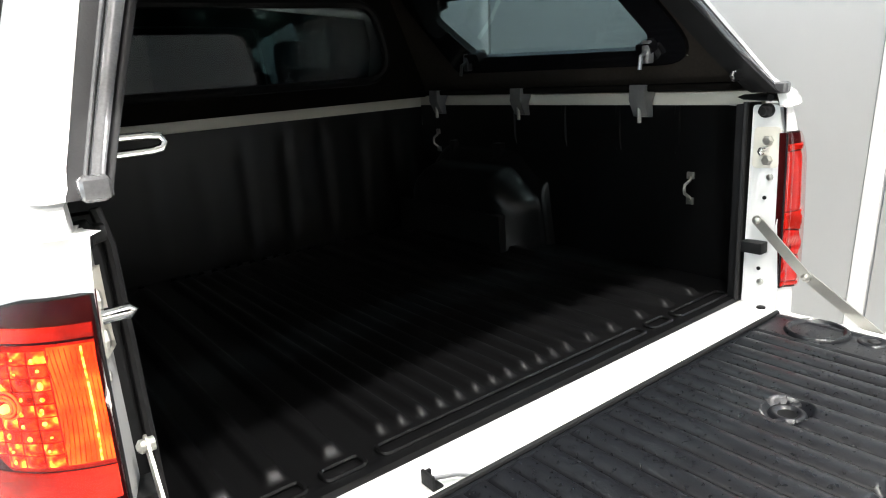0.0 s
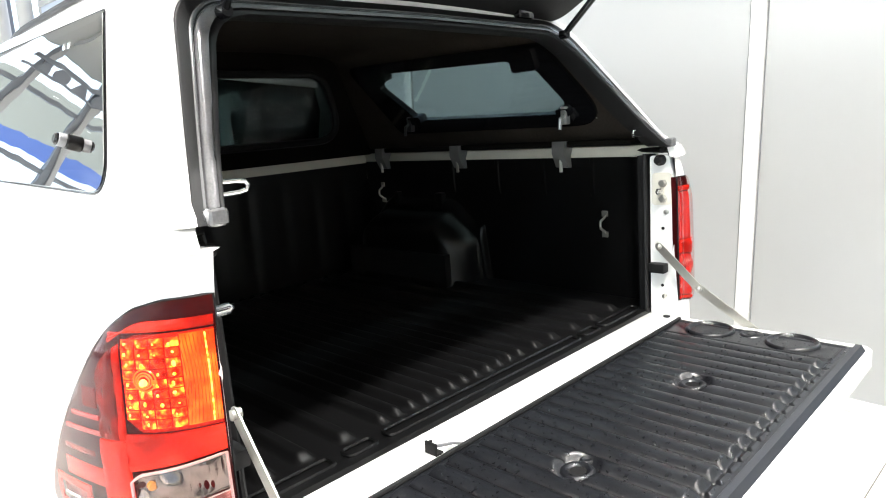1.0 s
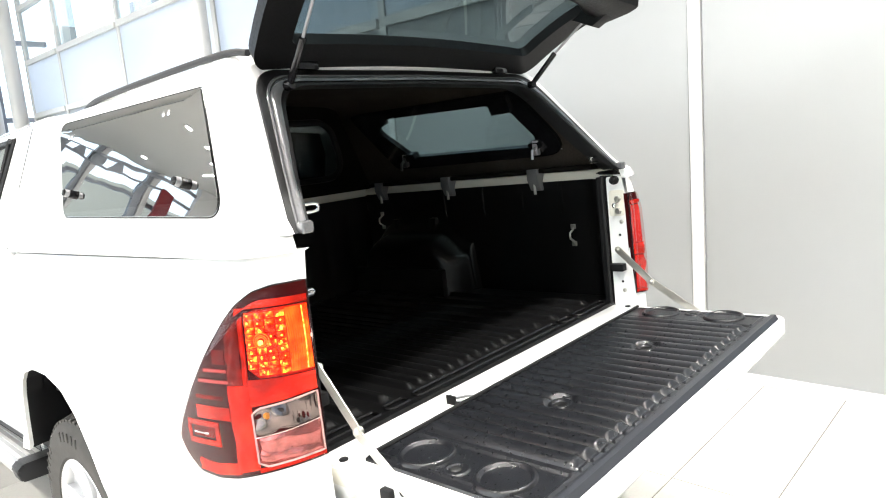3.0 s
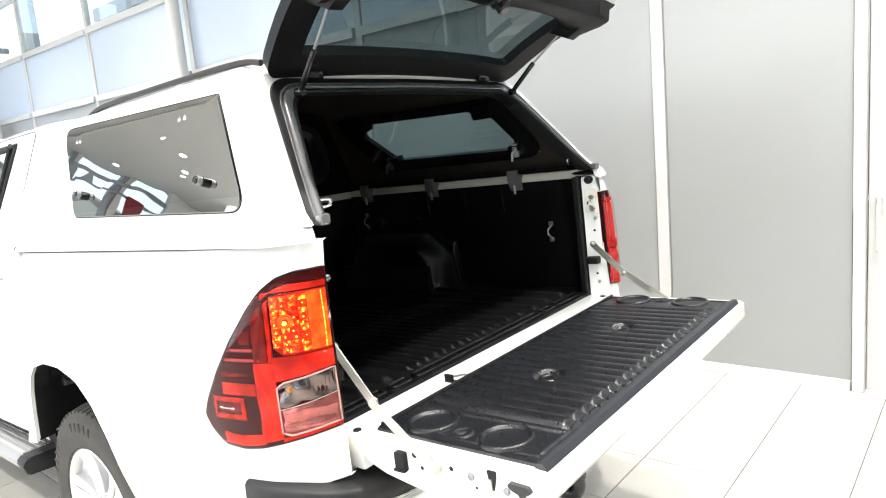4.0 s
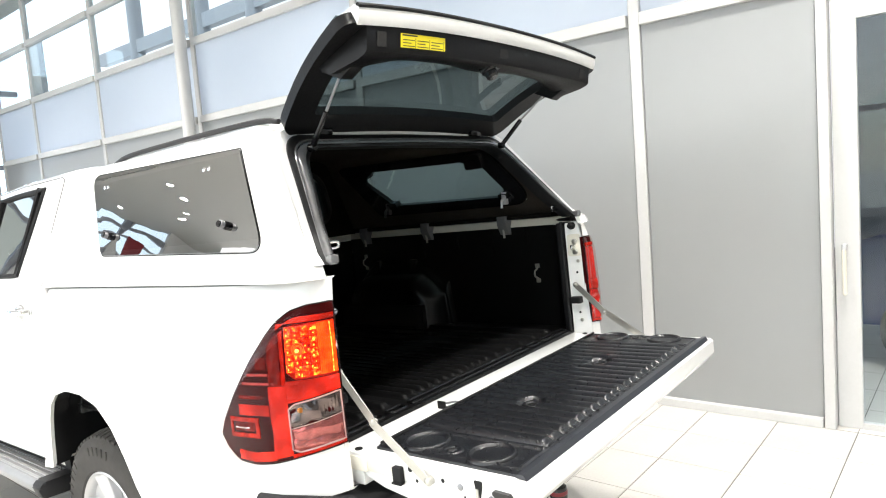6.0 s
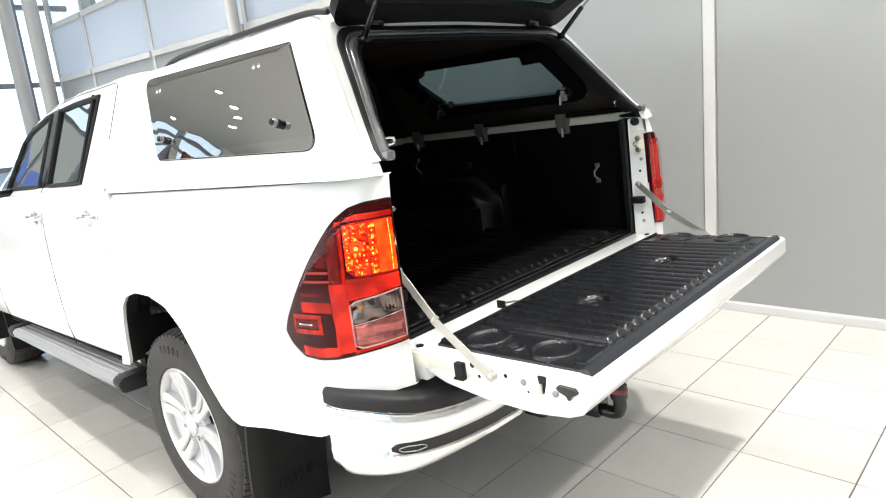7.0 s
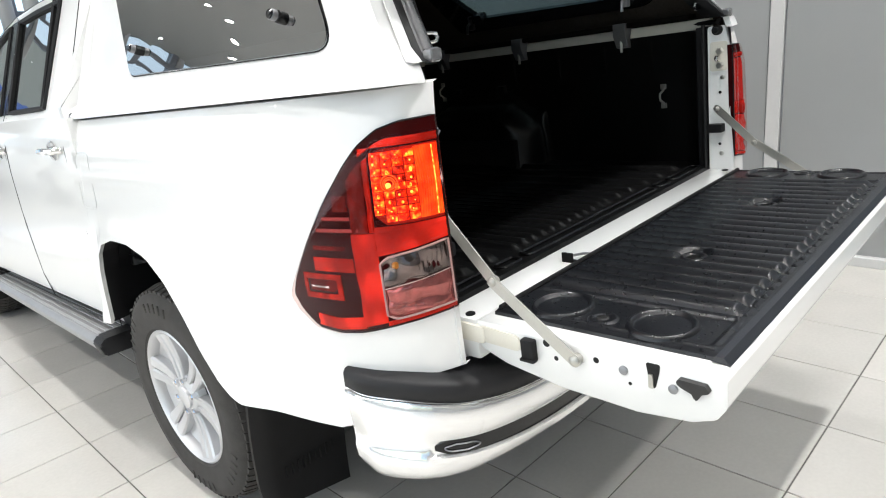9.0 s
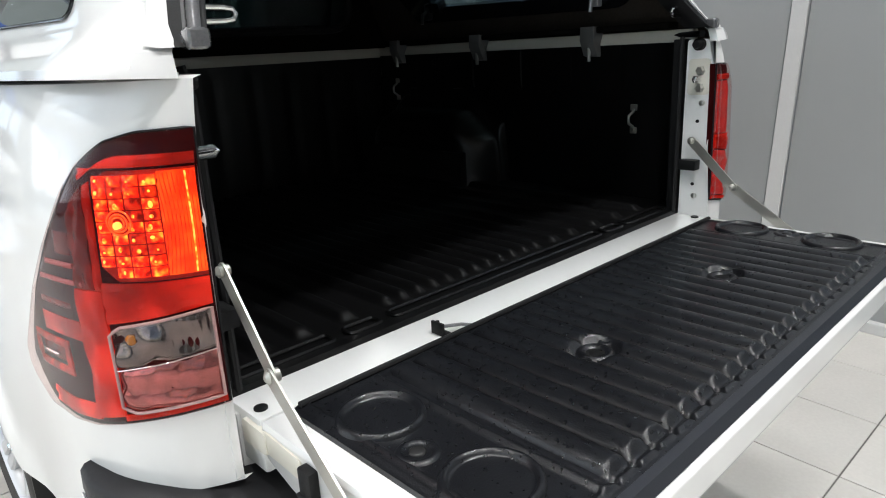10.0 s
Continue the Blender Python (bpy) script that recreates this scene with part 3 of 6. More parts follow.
def on_body(s, z, off=0.0, side=-1):
    """A point of the bed's outer skin at the arc length s from the cab and the height z, off metres outside it."""
    x = float(np.interp(s, PLAN_S, [p[0] for p in PLAN_LINE]))
    y = float(np.interp(s, PLAN_S, [p[1] for p in PLAN_LINE]))
    x2 = float(np.interp(s + 0.01, PLAN_S, [p[0] for p in PLAN_LINE]))
    y2 = float(np.interp(s + 0.01, PLAN_S, [p[1] for p in PLAN_LINE]))
    x1 = float(np.interp(s - 0.01, PLAN_S, [p[0] for p in PLAN_LINE]))
    y1 = float(np.interp(s - 0.01, PLAN_S, [p[1] for p in PLAN_LINE]))
    d = Vector((x2 - x1, y2 - y1)).normalized()
    n = Vector((-d.y, d.x))
    w = min(1.0, max(0.3, (x - 0.76) / 0.14))
    x -= interp(z, TAPER) * w
    if side > 0:
        y -= 0.045 * smooth((x - 0.77) / 0.07) * (1 - smooth((y - 0.03) / 0.25))
    return Vector((side * (x + n.x * off), y + n.y * off, z))


# the unladen truck stands a little nose-down on its springs
LEAN = (Matrix.Translation((0, -0.328, 0.907)) @ Matrix.Rotation(radians(-0.65), 4, "Y") @ Matrix.Rotation(radians(-2.2), 4, "X")
        @ Matrix.Translation((0, 0.328, -0.907)))
truck = thing("pickup_truck", "white double-cab pickup truck with its tailgate lowered", "truck")


def bed_side(side):
    ys = sorted(set([*np.linspace(-0.05, 0.1, 22), *np.linspace(0.1, 0.6, 14), *np.linspace(0.6, 1.0, 22), *np.linspace(1.0, 1.4, 16),
                     *np.linspace(1.4, 1.62, 30)]), reverse=True)
    ss = [s_of(y) for y in ys]
    rows = []
    for y, s in zip(ys, ss):
        low = interp(y, ARCH)
        col = []
        front = 1.62
        for k in range(30):
            t = k / 29
            z = low + (1.390 - low) * t
            lift = z - low
            flare = 0.016 * math.exp(-(lift / 0.055) ** 2) * smooth((y - 0.45) / 0.2)
            crease = 0.005 * math.exp(-((z - 1.21) / 0.02) ** 2)
            p = on_body(s, z, flare + crease, side)
            if y > 1.3:
                lim = interp(z, [(0.6, 1.625), (1.09, 1.61), (1.31, 1.53), (1.42, 1.49)])
                p.y = 1.3 + (p.y - 1.3) * (lim - 1.3) / (1.62 - 1.3)
            col.append(p)
        lip = col[0].copy()
        lip.x -= side * 0.014
        lip.z += 0.004
        top = [Vector((col[-1].x - side * 0.012, col[-1].y, 1.394)), Vector((side * max(abs(col[-1].x) - 0.07, 0.748), col[-1].y + (0.02 if y < 0.05 else 0), 1.395))]
        rows.append([lip] + col + top)
    b2 = bmesh.new()
    grid(b2, rows)
    body = part("bed_side", b2, WHITE, truck)
    # blank fuel flap
    if side < 0:
        b2 = bmesh.new()
        line = []
        for u, v in rounded([(1.40, 1.10), (1.40, 1.29), (1.52, 1.29), (1.53, 1.10)], 0.03):
            line.append(on_body(s_of(u), v, 0.001, side))
        tube(b2, line, 0.0011, 6, closed=True)
        part("fuel_flap_gap", b2, FRAME, body)
    return body


for side in (-1, 1):
    bed_side(side)

# wheel housings, following the arch edge inwards
for side in (-1, 1):
    bm = bmesh.new()
    rows = []
    for y in [0.655, *np.linspace(0.67, 1.0, 18), *np.linspace(1.02, 1.45, 18), *np.linspace(1.46, 1.533, 14)]:
        z = interp(y, ARCH)
        edge = abs(on_body(s_of(y), z, 0.0, side).x)
        lim = interp(z, [(0.6, 1.625), (1.09, 1.61), (1.31, 1.53), (1.42, 1.49)])
        y2 = 1.3 + (y - 1.3) * (lim - 1.3) / 0.32 if y > 1.3 else y
        rows.append([(side * (edge + 0.004), y2, z + 0.006), (side * (edge - 0.05), y2, z + 0.010), (side * (edge - 0.06), y2, z + 0.03), (side * 0.64, y2, z + 0.03)])
    grid(bm, rows)
    box(bm, side * 0.62, side * 0.65, 0.66, 1.75, 0.45, 0.88)
    box(bm, side * 0.62, side * 0.65, 0.84, 1.45, 0.878, 1.03)
    part("wheel_arch_liner", bm, RUBBER, truck, "black plastic wheel arch liner")

# tail lights
LAMP_TOP = [(-0.05, 1.330), (-0.013, 1.328), (0.023, 1.317), (0.059, 1.290), (0.097, 1.247), (0.156, 1.176), (0.216, 1.092), (0.271, 1.011), (0.287, 0.975)]
LAMP_LOW = [(-0.05, 0.937), (0.04, 0.917), (0.095, 0.904), (0.156, 0.897), (0.222, 0.903), (0.266, 0.936), (0.287, 0.970)]


def body_y(s):
    return float(np.interp(s, PLAN_S, [p[1] for p in PLAN_LINE]))


def lens(name, mat, parent, s0, s1, low, high, off, thick=0.006, nx=14, nz=8, side=-1, label="", relief=None):
    """A patch of a lamp between the arc lengths s0 and s1 and the heights low(s) and high(s), with skirts."""
    b2 = bmesh.new()
    rows = []
    for i in range(nx + 1):
        s = s0 + (s1 - s0) * i / nx
        lo, hi = (f(s) if callable(f) else f for f in (low, high))
        col = []
        for k in range(nz + 1):
            z = lo + (hi - lo) * k / nz
            edge = 0.0015 if (i in (0, nx) or k in (0, nz)) else 0.0
            extra = relief(i / nx, k / nz) if relief else 0.0
            col.append(on_body(s, z, off - edge + extra, side))
        col = [on_body(s, lo, off - thick, side)] + col + [on_body(s, hi, off - thick, side)]
        rows.append(col)
    first = [on_body(s0, p.z, off - thick, side) for p in rows[0]]
    last = [on_body(s1, p.z, off - thick, side) for p in rows[-1]]
    grid(b2, [first] + rows + [last])
    return part(name, b2, mat, parent, label)


def tail_light(side, lit=True):
    sA, sB = s_of(0.286), s_of(-0.049)
    S = lambda y: min(s_of(y) + 0.012 * smooth(-y / 0.040), sB - 0.003)      # arc length, drawn towards the inner edge
    top = lambda s: interp(body_y(s), LAMP_TOP)
    low = lambda s: interp(body_y(s), LAMP_LOW)
    housing = lens("tail_light", LAMP_BASE, truck, sA, sB, low, top, 0.0055, 0.02, 60, 30, side, "smoked red wraparound tail light, lamp glowing orange")
    cover = lens("cover", COVER, housing, sA, sB, low, top, 0.0165, 0.016, 60, 40, side, "glossy clear red cover",
                 relief=lambda a, b: -0.0065 * max(0.0, (b - 0.84) / 0.16) ** 2 - 0.005 * max(0.0, (0.10 - b) / 0.10) ** 2)
    # black gasket line
    b2 = bmesh.new()
    line = [on_body(s, low(s), 0.003, side) for s in np.linspace(sA, sB, 24)] + [on_body(s, top(s), 0.003, side) for s in np.linspace(sB, sA, 40)]
    tube(b2, line, 0.0022, 6, closed=True)
    part("gasket", b2, RUBBER, housing)
    # glowing red light guide: a column down the corner with arms above, between and below the chambers
    wave = lambda a, b: 0.0022 * math.sin(a * 9 + b * 4) * math.sin(b * 13)
    split = 1.118
    lens("light_guide", RED_GUIDE, housing, S(0.088), S(0.040), lambda s: low(s) + 0.012, split, 0.011, 0.006, 10, 18, side, "bright red light guide", relief=wave)
    lens("light_guide", RED_GUIDE, housing, S(0.049), S(0.040), split + 0.002, lambda s: min(top(s) - 0.036, 1.286), 0.010, 0.006, 6, 20, side, "red light guide", relief=wave)
    lens("light_guide", RED_DIM, housing, S(0.086), S(0.051), split + 0.002, lambda s: min(top(s) - 0.034, 1.292), 0.010, 0.006, 10, 24, side, "red light guide", relief=wave)
    lens("light_guide", RED_GUIDE, housing, S(0.040), S(-0.045), lambda s: 1.070 + 0.021 * (s - S(0.046)) / (S(-0.045) - S(0.046)), 1.130, 0.010, 0.006, 16, 6, side, "red light guide", relief=wave)
    lens("light_guide", RED_GUIDE, housing, S(0.056), S(-0.045), 1.285, lambda s: min(top(s) - 0.022, 1.300), 0.010, 0.006, 14, 3, side, "red light guide", relief=wave)
    lens("light_guide", RED_GUIDE, housing, S(0.215), S(0.086), lambda s: low(s) + 0.008, lambda s: low(s) + 0.034, 0.009, 0.005, 12, 3, side, "bright red light guide", relief=wave)
    lens("light_guide", RED_GUIDE, housing, S(0.040), S(-0.045), lambda s: low(s) + 0.004, lambda s: low(s) + 0.013, 0.010, 0.005, 14, 3, side, "red light guide")
    # side chambers: red boxes, pale ribs and small bright marks
    for ya, yb, z0, z1, mat, up in ((0.152, 0.094, 1.206, 1.226, RED_DIM, 0.007), (0.128, 0.092, 1.164, 1.196, RED_DIM, 0.005), (0.200, 0.094, 1.036, 1.066, RED_GUIDE, 0.005),
                                    (0.236, 0.228, 0.982, 1.026, RED_MID, 0.009), (0.236, 0.130, 1.018, 1.030, RED_MID, 0.009), (0.236, 0.130, 0.974, 0.986, RED_MID, 0.009),
                                    (0.142, 0.130, 0.984, 1.020, RED_MID, 0.009), (0.224, 0.146, 0.990, 1.014, RED_DIM, 0.004), (0.158, 0.088, 1.146, 1.153, RED_PALE, 0.007),
                                    (0.205, 0.100, 1.078, 1.112, RED_DIM, 0.003), (0.176, 0.070, 1.122, 1.129, RED_PALE, 0.008),
                                    (0.225, 0.098, 1.104, 1.117, PALE_STRIP, 0.0095), (0.150, 0.112, 1.222, 1.2265, CHROME, 0.0095), (0.215, 0.165, 0.999, 1.0035, CHROME, 0.0095)):
        z1 = min(z1, interp(max(ya, yb), LAMP_TOP) - 0.012)
        if z1 > z0:
            lens("reflector", mat, housing, S(ya), S(yb), z0, z1, up + 0.003, 0.004, 8, 3, side)
    # lamp chamber with a grid of reflector cells
    s0, s1, s2 = S(0.036), S(-0.023), S(-0.043)
    cut_low = lambda s: 1.132 + 0.020 * max(0.0, 1 - (s - s0) / 0.022)
    cut_top = lambda s: 1.281 - 0.010 * max(0.0, 1 - (s - s0) / 0.02)
    lens("lamp_chamber", RED_MID if lit else RED_LENS, housing, s0, s2, cut_low, cut_top, 0.007, 0.006, 24, 10, side, "glowing orange lamp chamber")
    if lit:
        rng = random.Random(7)
        sc, zc = s0 + (s1 - s0) * 0.40, 1.214
        cols, rws = 4, 9
        for i in range(cols):
            for k in range(rws):
                if i == 0 and k == 0:
                    continue
                a, c = s0 + (s1 - s0) * (i + 0.05) / cols, s0 + (s1 - s0) * (i + 0.95) / cols
                z0, z1 = 1.138 + 0.138 * (k + 0.05) / rws, 1.138 + 0.138 * (k + 0.93) / rws
                far_off = math.hypot((a + c) / 2 - sc, (z0 + z1) / 2 - zc)
                if far_off < 0.013:
                    continue
                b2 = bmesh.new()
                rows2 = []
                for q in np.linspace(0, 1, 5):
                    rows2.append([on_body(a + (c - a) * p, z0 + (z1 - z0) * q, 0.0075 + 0.004 * math.sin(math.pi * p) * math.sin(math.pi * min(1, 0.15 + q * 0.8)), side) for p in np.linspace(0, 1, 5)])
                grid(b2, rows2)
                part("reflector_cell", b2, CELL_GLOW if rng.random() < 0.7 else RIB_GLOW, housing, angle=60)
                mid_s, mid_z = a + (c - a) * rng.uniform(0.3, 0.6), z0 + (z1 - z0) * rng.uniform(0.35, 0.65)
                if rng.random() < 0.75:
                    b2, squash = bmesh.new(), rng.uniform(0.8, 1.7)
                    size = (0.0019 + 0.0013 * rng.random()) * (1.0 if far_off < 0.05 else 0.75)
                    n0 = (on_body(mid_s, mid_z, 1.0, side) - on_body(mid_s, mid_z, 0.0, side)).normalized()
                    u0 = n0.cross(Vector((0, 0, 1))).normalized()
                    v0, c0 = u0.cross(n0), on_body(mid_s, mid_z, 0.0105, side)
                    lathe(b2, [(size, 0.0), (size * 0.8, 0.0012), (size * 0.4, 0.002), (0, 0.0022)], lambda u, v, h: c0 + u0 * u + v0 * v * squash + n0 * h, 10)
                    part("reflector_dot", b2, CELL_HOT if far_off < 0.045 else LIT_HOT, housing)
        lens("fan_lens", FAN_GLOW, housing, s1, s2, 1.138, 1.278, 0.0082, 0.002, 12, 8, side, "ribbed orange lens")
        for i in range(10):
            b2 = bmesh.new()
            f = (i + 0.5) / 10
            sp = s1 + (s2 - s1) * f
            tube(b2, [on_body(sp + 0.007 * (1 - f) * (math.sin(math.pi * t) - 0.6), 1.140 + 0.136 * t, 0.0090, side) for t in np.linspace(0, 1, 11)], 0.0012 if i == 7 else 0.0005, 5)
            part("lens_rib", b2, CELL_HOT if i == 7 else RIB_DIM, housing)
        c = on_body(sc, zc, 0.008, side)
        n = (on_body(sc, zc, 1.0, side) - on_body(sc, zc, 0.0, side)).normalized()
        e1 = n.cross(Vector((0, 0, 1))).normalized()
        e2 = e1.cross(n)
        for r, h in ((0.0165, 0.002), (0.0120, 0.0035), (0.0085, 0.0045)):
            b2 = bmesh.new()
            tube(b2, [c + e1 * r * math.cos(q) + e2 * r * math.sin(q) + n * h for q in np.linspace(0, 2 * math.pi, 22, endpoint=False)], 0.0014, 6, closed=True)
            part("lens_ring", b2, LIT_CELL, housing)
        b2 = bmesh.new()
        c2 = c + e1 * 0.003 - e2 * 0.004
        lathe(b2, [(0.0055, 0.0), (0.0055, 0.004), (0.004, 0.006), (0.002, 0.007), (0, 0.0072)], lambda u, v, h: c2 + e1 * u + e2 * v + n * h, 14)
        part("bulb", b2, BULB, housing, "glowing bulb")
    # clear chamber with a pale frame
    s0, s2 = S(0.038), S(-0.042)
    lo = lambda s: low(s) + 0.016 + 0.012 * max(0.0, 1 - (s - s0) / 0.02)
    hi = lambda s: 1.066 + 0.021 * (s - s0) / (s2 - s0) - 0.010 * max(0.0, 1 - (s - s0) / 0.015)
    mid = lambda s: 1.003 + 0.024 * (s - s0) / (s2 - s0)
    lens("reversing_lens", SMOKE if lit else RED_LENS, housing, s0, s2, mid, hi, 0.009, 0.004, 72, 16, side, "clear reversing lamp over a smoked reflector",
         relief=lambda a, b: 0.0007 * math.sin(a * 90) * smooth((a - 0.45) / 0.1) + 0.0042 * math.sin(b * 6 + a * 4) * math.sin(a * 9 + 1))
    lens("reflector", RED_MIRROR if lit else RED_LENS, housing, s0, s2, lo, lambda s: mid(s) - 0.003, 0.009, 0.004, 24, 12, side, "pale red reflector",
         relief=lambda a, b: 0.0006 * math.sin(a * 33) * math.sin(b * 21) + 0.0034 * math.sin(a * 6 + b * 4) * math.sin(b * 7 - a * 3))
    if not lit:
        return housing
    b2 = bmesh.new()
    ss = np.linspace(s0, s2, 16)
    line = [on_body(s, lo(s), 0.0125, side) for s in ss] + [on_body(s, hi(s), 0.0125, side) for s in ss[::-1]]
    tube(b2, line, 0.0023, 8, closed=True)
    part("bezel", b2, PALE_STRIP, housing, "pale pink bezel")
    b2 = bmesh.new()
    tube(b2, [on_body(s, mid(s) - 0.001, 0.0125, side) for s in ss], 0.0012, 6)
    part("divider", b2, CHROME, housing, "silver divider")
    b2 = bmesh.new()
    disc(b2, on_body(S(0.014), 1.050, 0.010, side), 0.007, 0.004)
    part("amber_bulb", b2, material("amber_bulb", (0.5, 0.22, 0.03), rough=0.2, coat=1.0), housing)
    return housing


tail_light(-1)
tail_light(1, False)

# bed floor sill, jambs and rails
bm = bmesh.new()
box(bm, -0.735, 0.735, -0.066, 0.045, 0.80, 0.893, 0.006, 2)
sill = part("rear_sill", bm, WHITE, truck, "white painted rear bed sill")
bm = bmesh.new()
for x in (-0.715, 0.715):
    disc(bm, (x, -0.035, 0.894), 0.011, 0.003, "z")
pieces("plug", bm, RUBBER, sill, "black rubber plug")
bm = bmesh.new()
box(bm, -0.352, -0.346, -0.064, -0.032, 0.890, 0.918, 0.002)
box(bm, -0.350, -0.330, -0.064, -0.032, 0.890, 0.896, 0.002)
box(bm, -0.350, -0.334, -0.038, -0.032, 0.892, 0.914, 0.002)
cable_clip = part("cable_clip", bm, RUBBER, sill, "black cable clip")
bm = bmesh.new()
tube(bm, [(-0.346, -0.050, 0.908), (-0.330, -0.058, 0.907), (-0.305, -0.066, 0.904), (-0.285, -0.080, 0.899)], 0.0035, 8)
part("wire", bm, ZINC, cable_clip, "grey wire end")


def jamb(side):
    """The painted side of the tailgate opening; it looks towards the middle of the bed."""
    b2 = bmesh.new()
    outline = rounded([(-0.050, 0.80), (-0.050, 0.93), (-0.040, 1.10), (-0.046, 1.30), (-0.034, 1.36), (-0.028, 1.398), (0.026, 1.398), (0.030, 0.80)], 0.010, 3)
    inner = lambda u, w: w + 0.42 * max(0.0, 0.012 - u) if w < 0.75 else w      # splayed towards the rear
    prism(b2, outline, lambda u, v, w: (side * inner(u, w), u, v), 0.738, 0.775)
    post = part("bed_jamb", b2, WHITE, truck, "white painted bed jamb")
    b2 = bmesh.new()
    prism(b2, rounded([(-0.036, 1.245), (-0.036, 1.345), (0.018, 1.345), (0.020, 1.245)], 0.012), lambda u, v, w: (side * inner(u, w), u, v), 0.7345, 0.739)
    part("striker_plate", b2, CREAM, post)
    X = lambda d: side * ((0.751 if side < 0 else 0.744) - d)
    b2 = bmesh.new()
    tube(b2, [(X(0), -0.012, 1.2945), (X(0.034), -0.012, 1.295), (X(0.039), -0.012, 1.290), (X(0.034), -0.012, 1.285), (X(0), -0.012, 1.2845)], 0.0048, 10)
    part("striker", b2, CHROME, post, "chromed latch striker pin")
    for z in (1.312, 1.264):
        b2 = bmesh.new()
        lathe(b2, [(0.013, -0.004), (0.013, 0.005), (0.009, 0.008), (0, 0.008)], lambda u, v, h: (X(h), -0.012 + u, z + v), 6)
        part("bolt", b2, STEEL, post, "zinc bolt head")
    b2 = bmesh.new()
    lathe(b2, [(0.017, -0.004), (0.017, 0.010), (0.012, 0.014), (0.010, 0.026), (0, 0.028)], lambda u, v, h: (X(h), -0.006 + u, 1.384 + v), 18)
    part("bump_stop", b2, RUBBER, post, "black rubber bump stop")
    b2 = bmesh.new()
    box(b2, X(0.029), X(-0.005), -0.026, 0.028, 1.030, 1.060, 0.004)
    part("rubber_block", b2, RUBBER, post, "black rubber block")
    for y, z, r in ((-0.010, 1.170, 0.005), (-0.006, 0.985, 0.005)):
        b2 = bmesh.new()
        lathe(b2, [(r, -0.002), (r, 0.0008), (0, 0.001)], lambda u, v, h: (X(h - 0.0032), y + u, z + v), 12)
        part("hole", b2, BLACK, post)
    for y, z in ((-0.020, 1.222), (-0.012, 0.950)):
        b2 = bmesh.new()
        lathe(b2, [(0.008, -0.004), (0.008, 0.002), (0.004, 0.004), (0, 0.004)], lambda u, v, h: (X(h - 0.003), y + u, z + v), 12)
        part("screw", b2, STEEL, post)
    return post


for side in (-1, 1):
    jamb(side)


def strap(side):
    a, b, c = Vector((side * 0.728, -0.006, 1.115)), Vector((side * 0.736, -0.130, 0.990)), Vector((side * 0.746, -0.316, 0.864))
    holder = bmesh.new()
    for p, q, off in ((a, b, 0.0), (b, c, side * 0.004)):
        d = (q - p).normalized()
        w = Vector((1, 0, 0)).cross(d).normalized()
        line = []
        for cen, ang0 in ((p, 90), (q, -90)):
            for k in range(9):
                ang = radians(ang0 + k * 22.5)
                line.append(cen + d * math.cos(ang) * 0.013 + w * math.sin(ang) * 0.013)
        prism(holder, [(i, 0) for i in range(len(line))], lambda u, v, t: line[int(u)] + Vector((t + off, 0, 0)), -0.0017, 0.0017)
    arm = part("tailgate_strap", holder, STEEL, truck, "folding steel tailgate strap")
    b2 = bmesh.new()
    for p, r in ((a, 0.009), (b, 0.010), (c, 0.011)):
        disc(b2, p + Vector((-0.004 * 1, 0, 0)), r, 0.005, "x", dome=0.003)
        disc(b2, p + Vector((0.004, 0, 0)), r, 0.005, "x", dome=0.0)
    pieces("rivet", b2, STEEL, arm)
    return arm


for side in (-1, 1):
    strap(side)

# ---------------------------------------------------------------- tailgate
END = rounded([(-0.070, 0.893), (-0.070, 0.832), (-0.14, 0.808), (-0.275, 0.788), (-0.43, 0.782), (-0.527, 0.792), (-0.570, 0.808), (-0.588, 0.835), (-0.588, 0.884), (-0.575, 0.893)], [0.004, 0.02, 0.05, 0.06, 0.06, 0.04, 0.025, 0.025, 0.006, 0.004], 7)
bm = bmesh.new()
rows = []
for x in (-0.737, -0.733, -0.5, 0.0, 0.5, 0.733, 0.737):
    k = 0.012 if abs(x) > 0.735 else 0.0
    rows.append([(x, y + (k if y < -0.3 else -k) * 0.5, z + (-k if z > 0.85 else k) * 0.5) for y, z in END])
vs = grid(bm, rows, close=True)
cap(bm, vs[0])
cap(bm, vs[-1][::-1])
gate = part("tailgate", bm, WHITE, truck, "white tailgate, lowered level with the bed", angle=40)
bm = bmesh.new()
prism(bm, rounded([(-0.075, 0.850), (-0.075, 0.886), (-0.183, 0.880), (-0.183, 0.846)], 0.015), lambda u, v, w: (w, u, v), -0.740, -0.734, 0.001)
part("hinge_plate", bm, CREAM, gate, "cream painted hinge plate")
bm = bmesh.new()
prism(bm, rounded([(-0.02, 0.845), (-0.02, 0.885), (-0.09, 0.882), (-0.09, 0.845)], 0.008), lambda u, v, w: (w, u, v), -0.742, -0.722, 0.002)
part("hinge_plate", bm, CREAM, gate, "cream painted hinge plate")
bm = bmesh.new()
box(bm, -0.752, -0.732, -0.222, -0.192, 0.836, 0.882, 0.004)
box(bm, -0.756, -0.740, -0.224, -0.190, 0.836, 0.842, 0.002)
part("rubber_clip", bm, RUBBER, gate, "black rubber clip")
bm = bmesh.new()
for y, z, r in ((-0.246, 0.879, 0.008), (-0.266, 0.851, 0.005), (-0.354, 0.868, 0.006), (-0.420, 0.838, 0.0035)):
    disc(bm, (-0.7365, y, z), r, 0.001, "x")
pieces("hole", bm, BLACK, gate)
bm = bmesh.new()
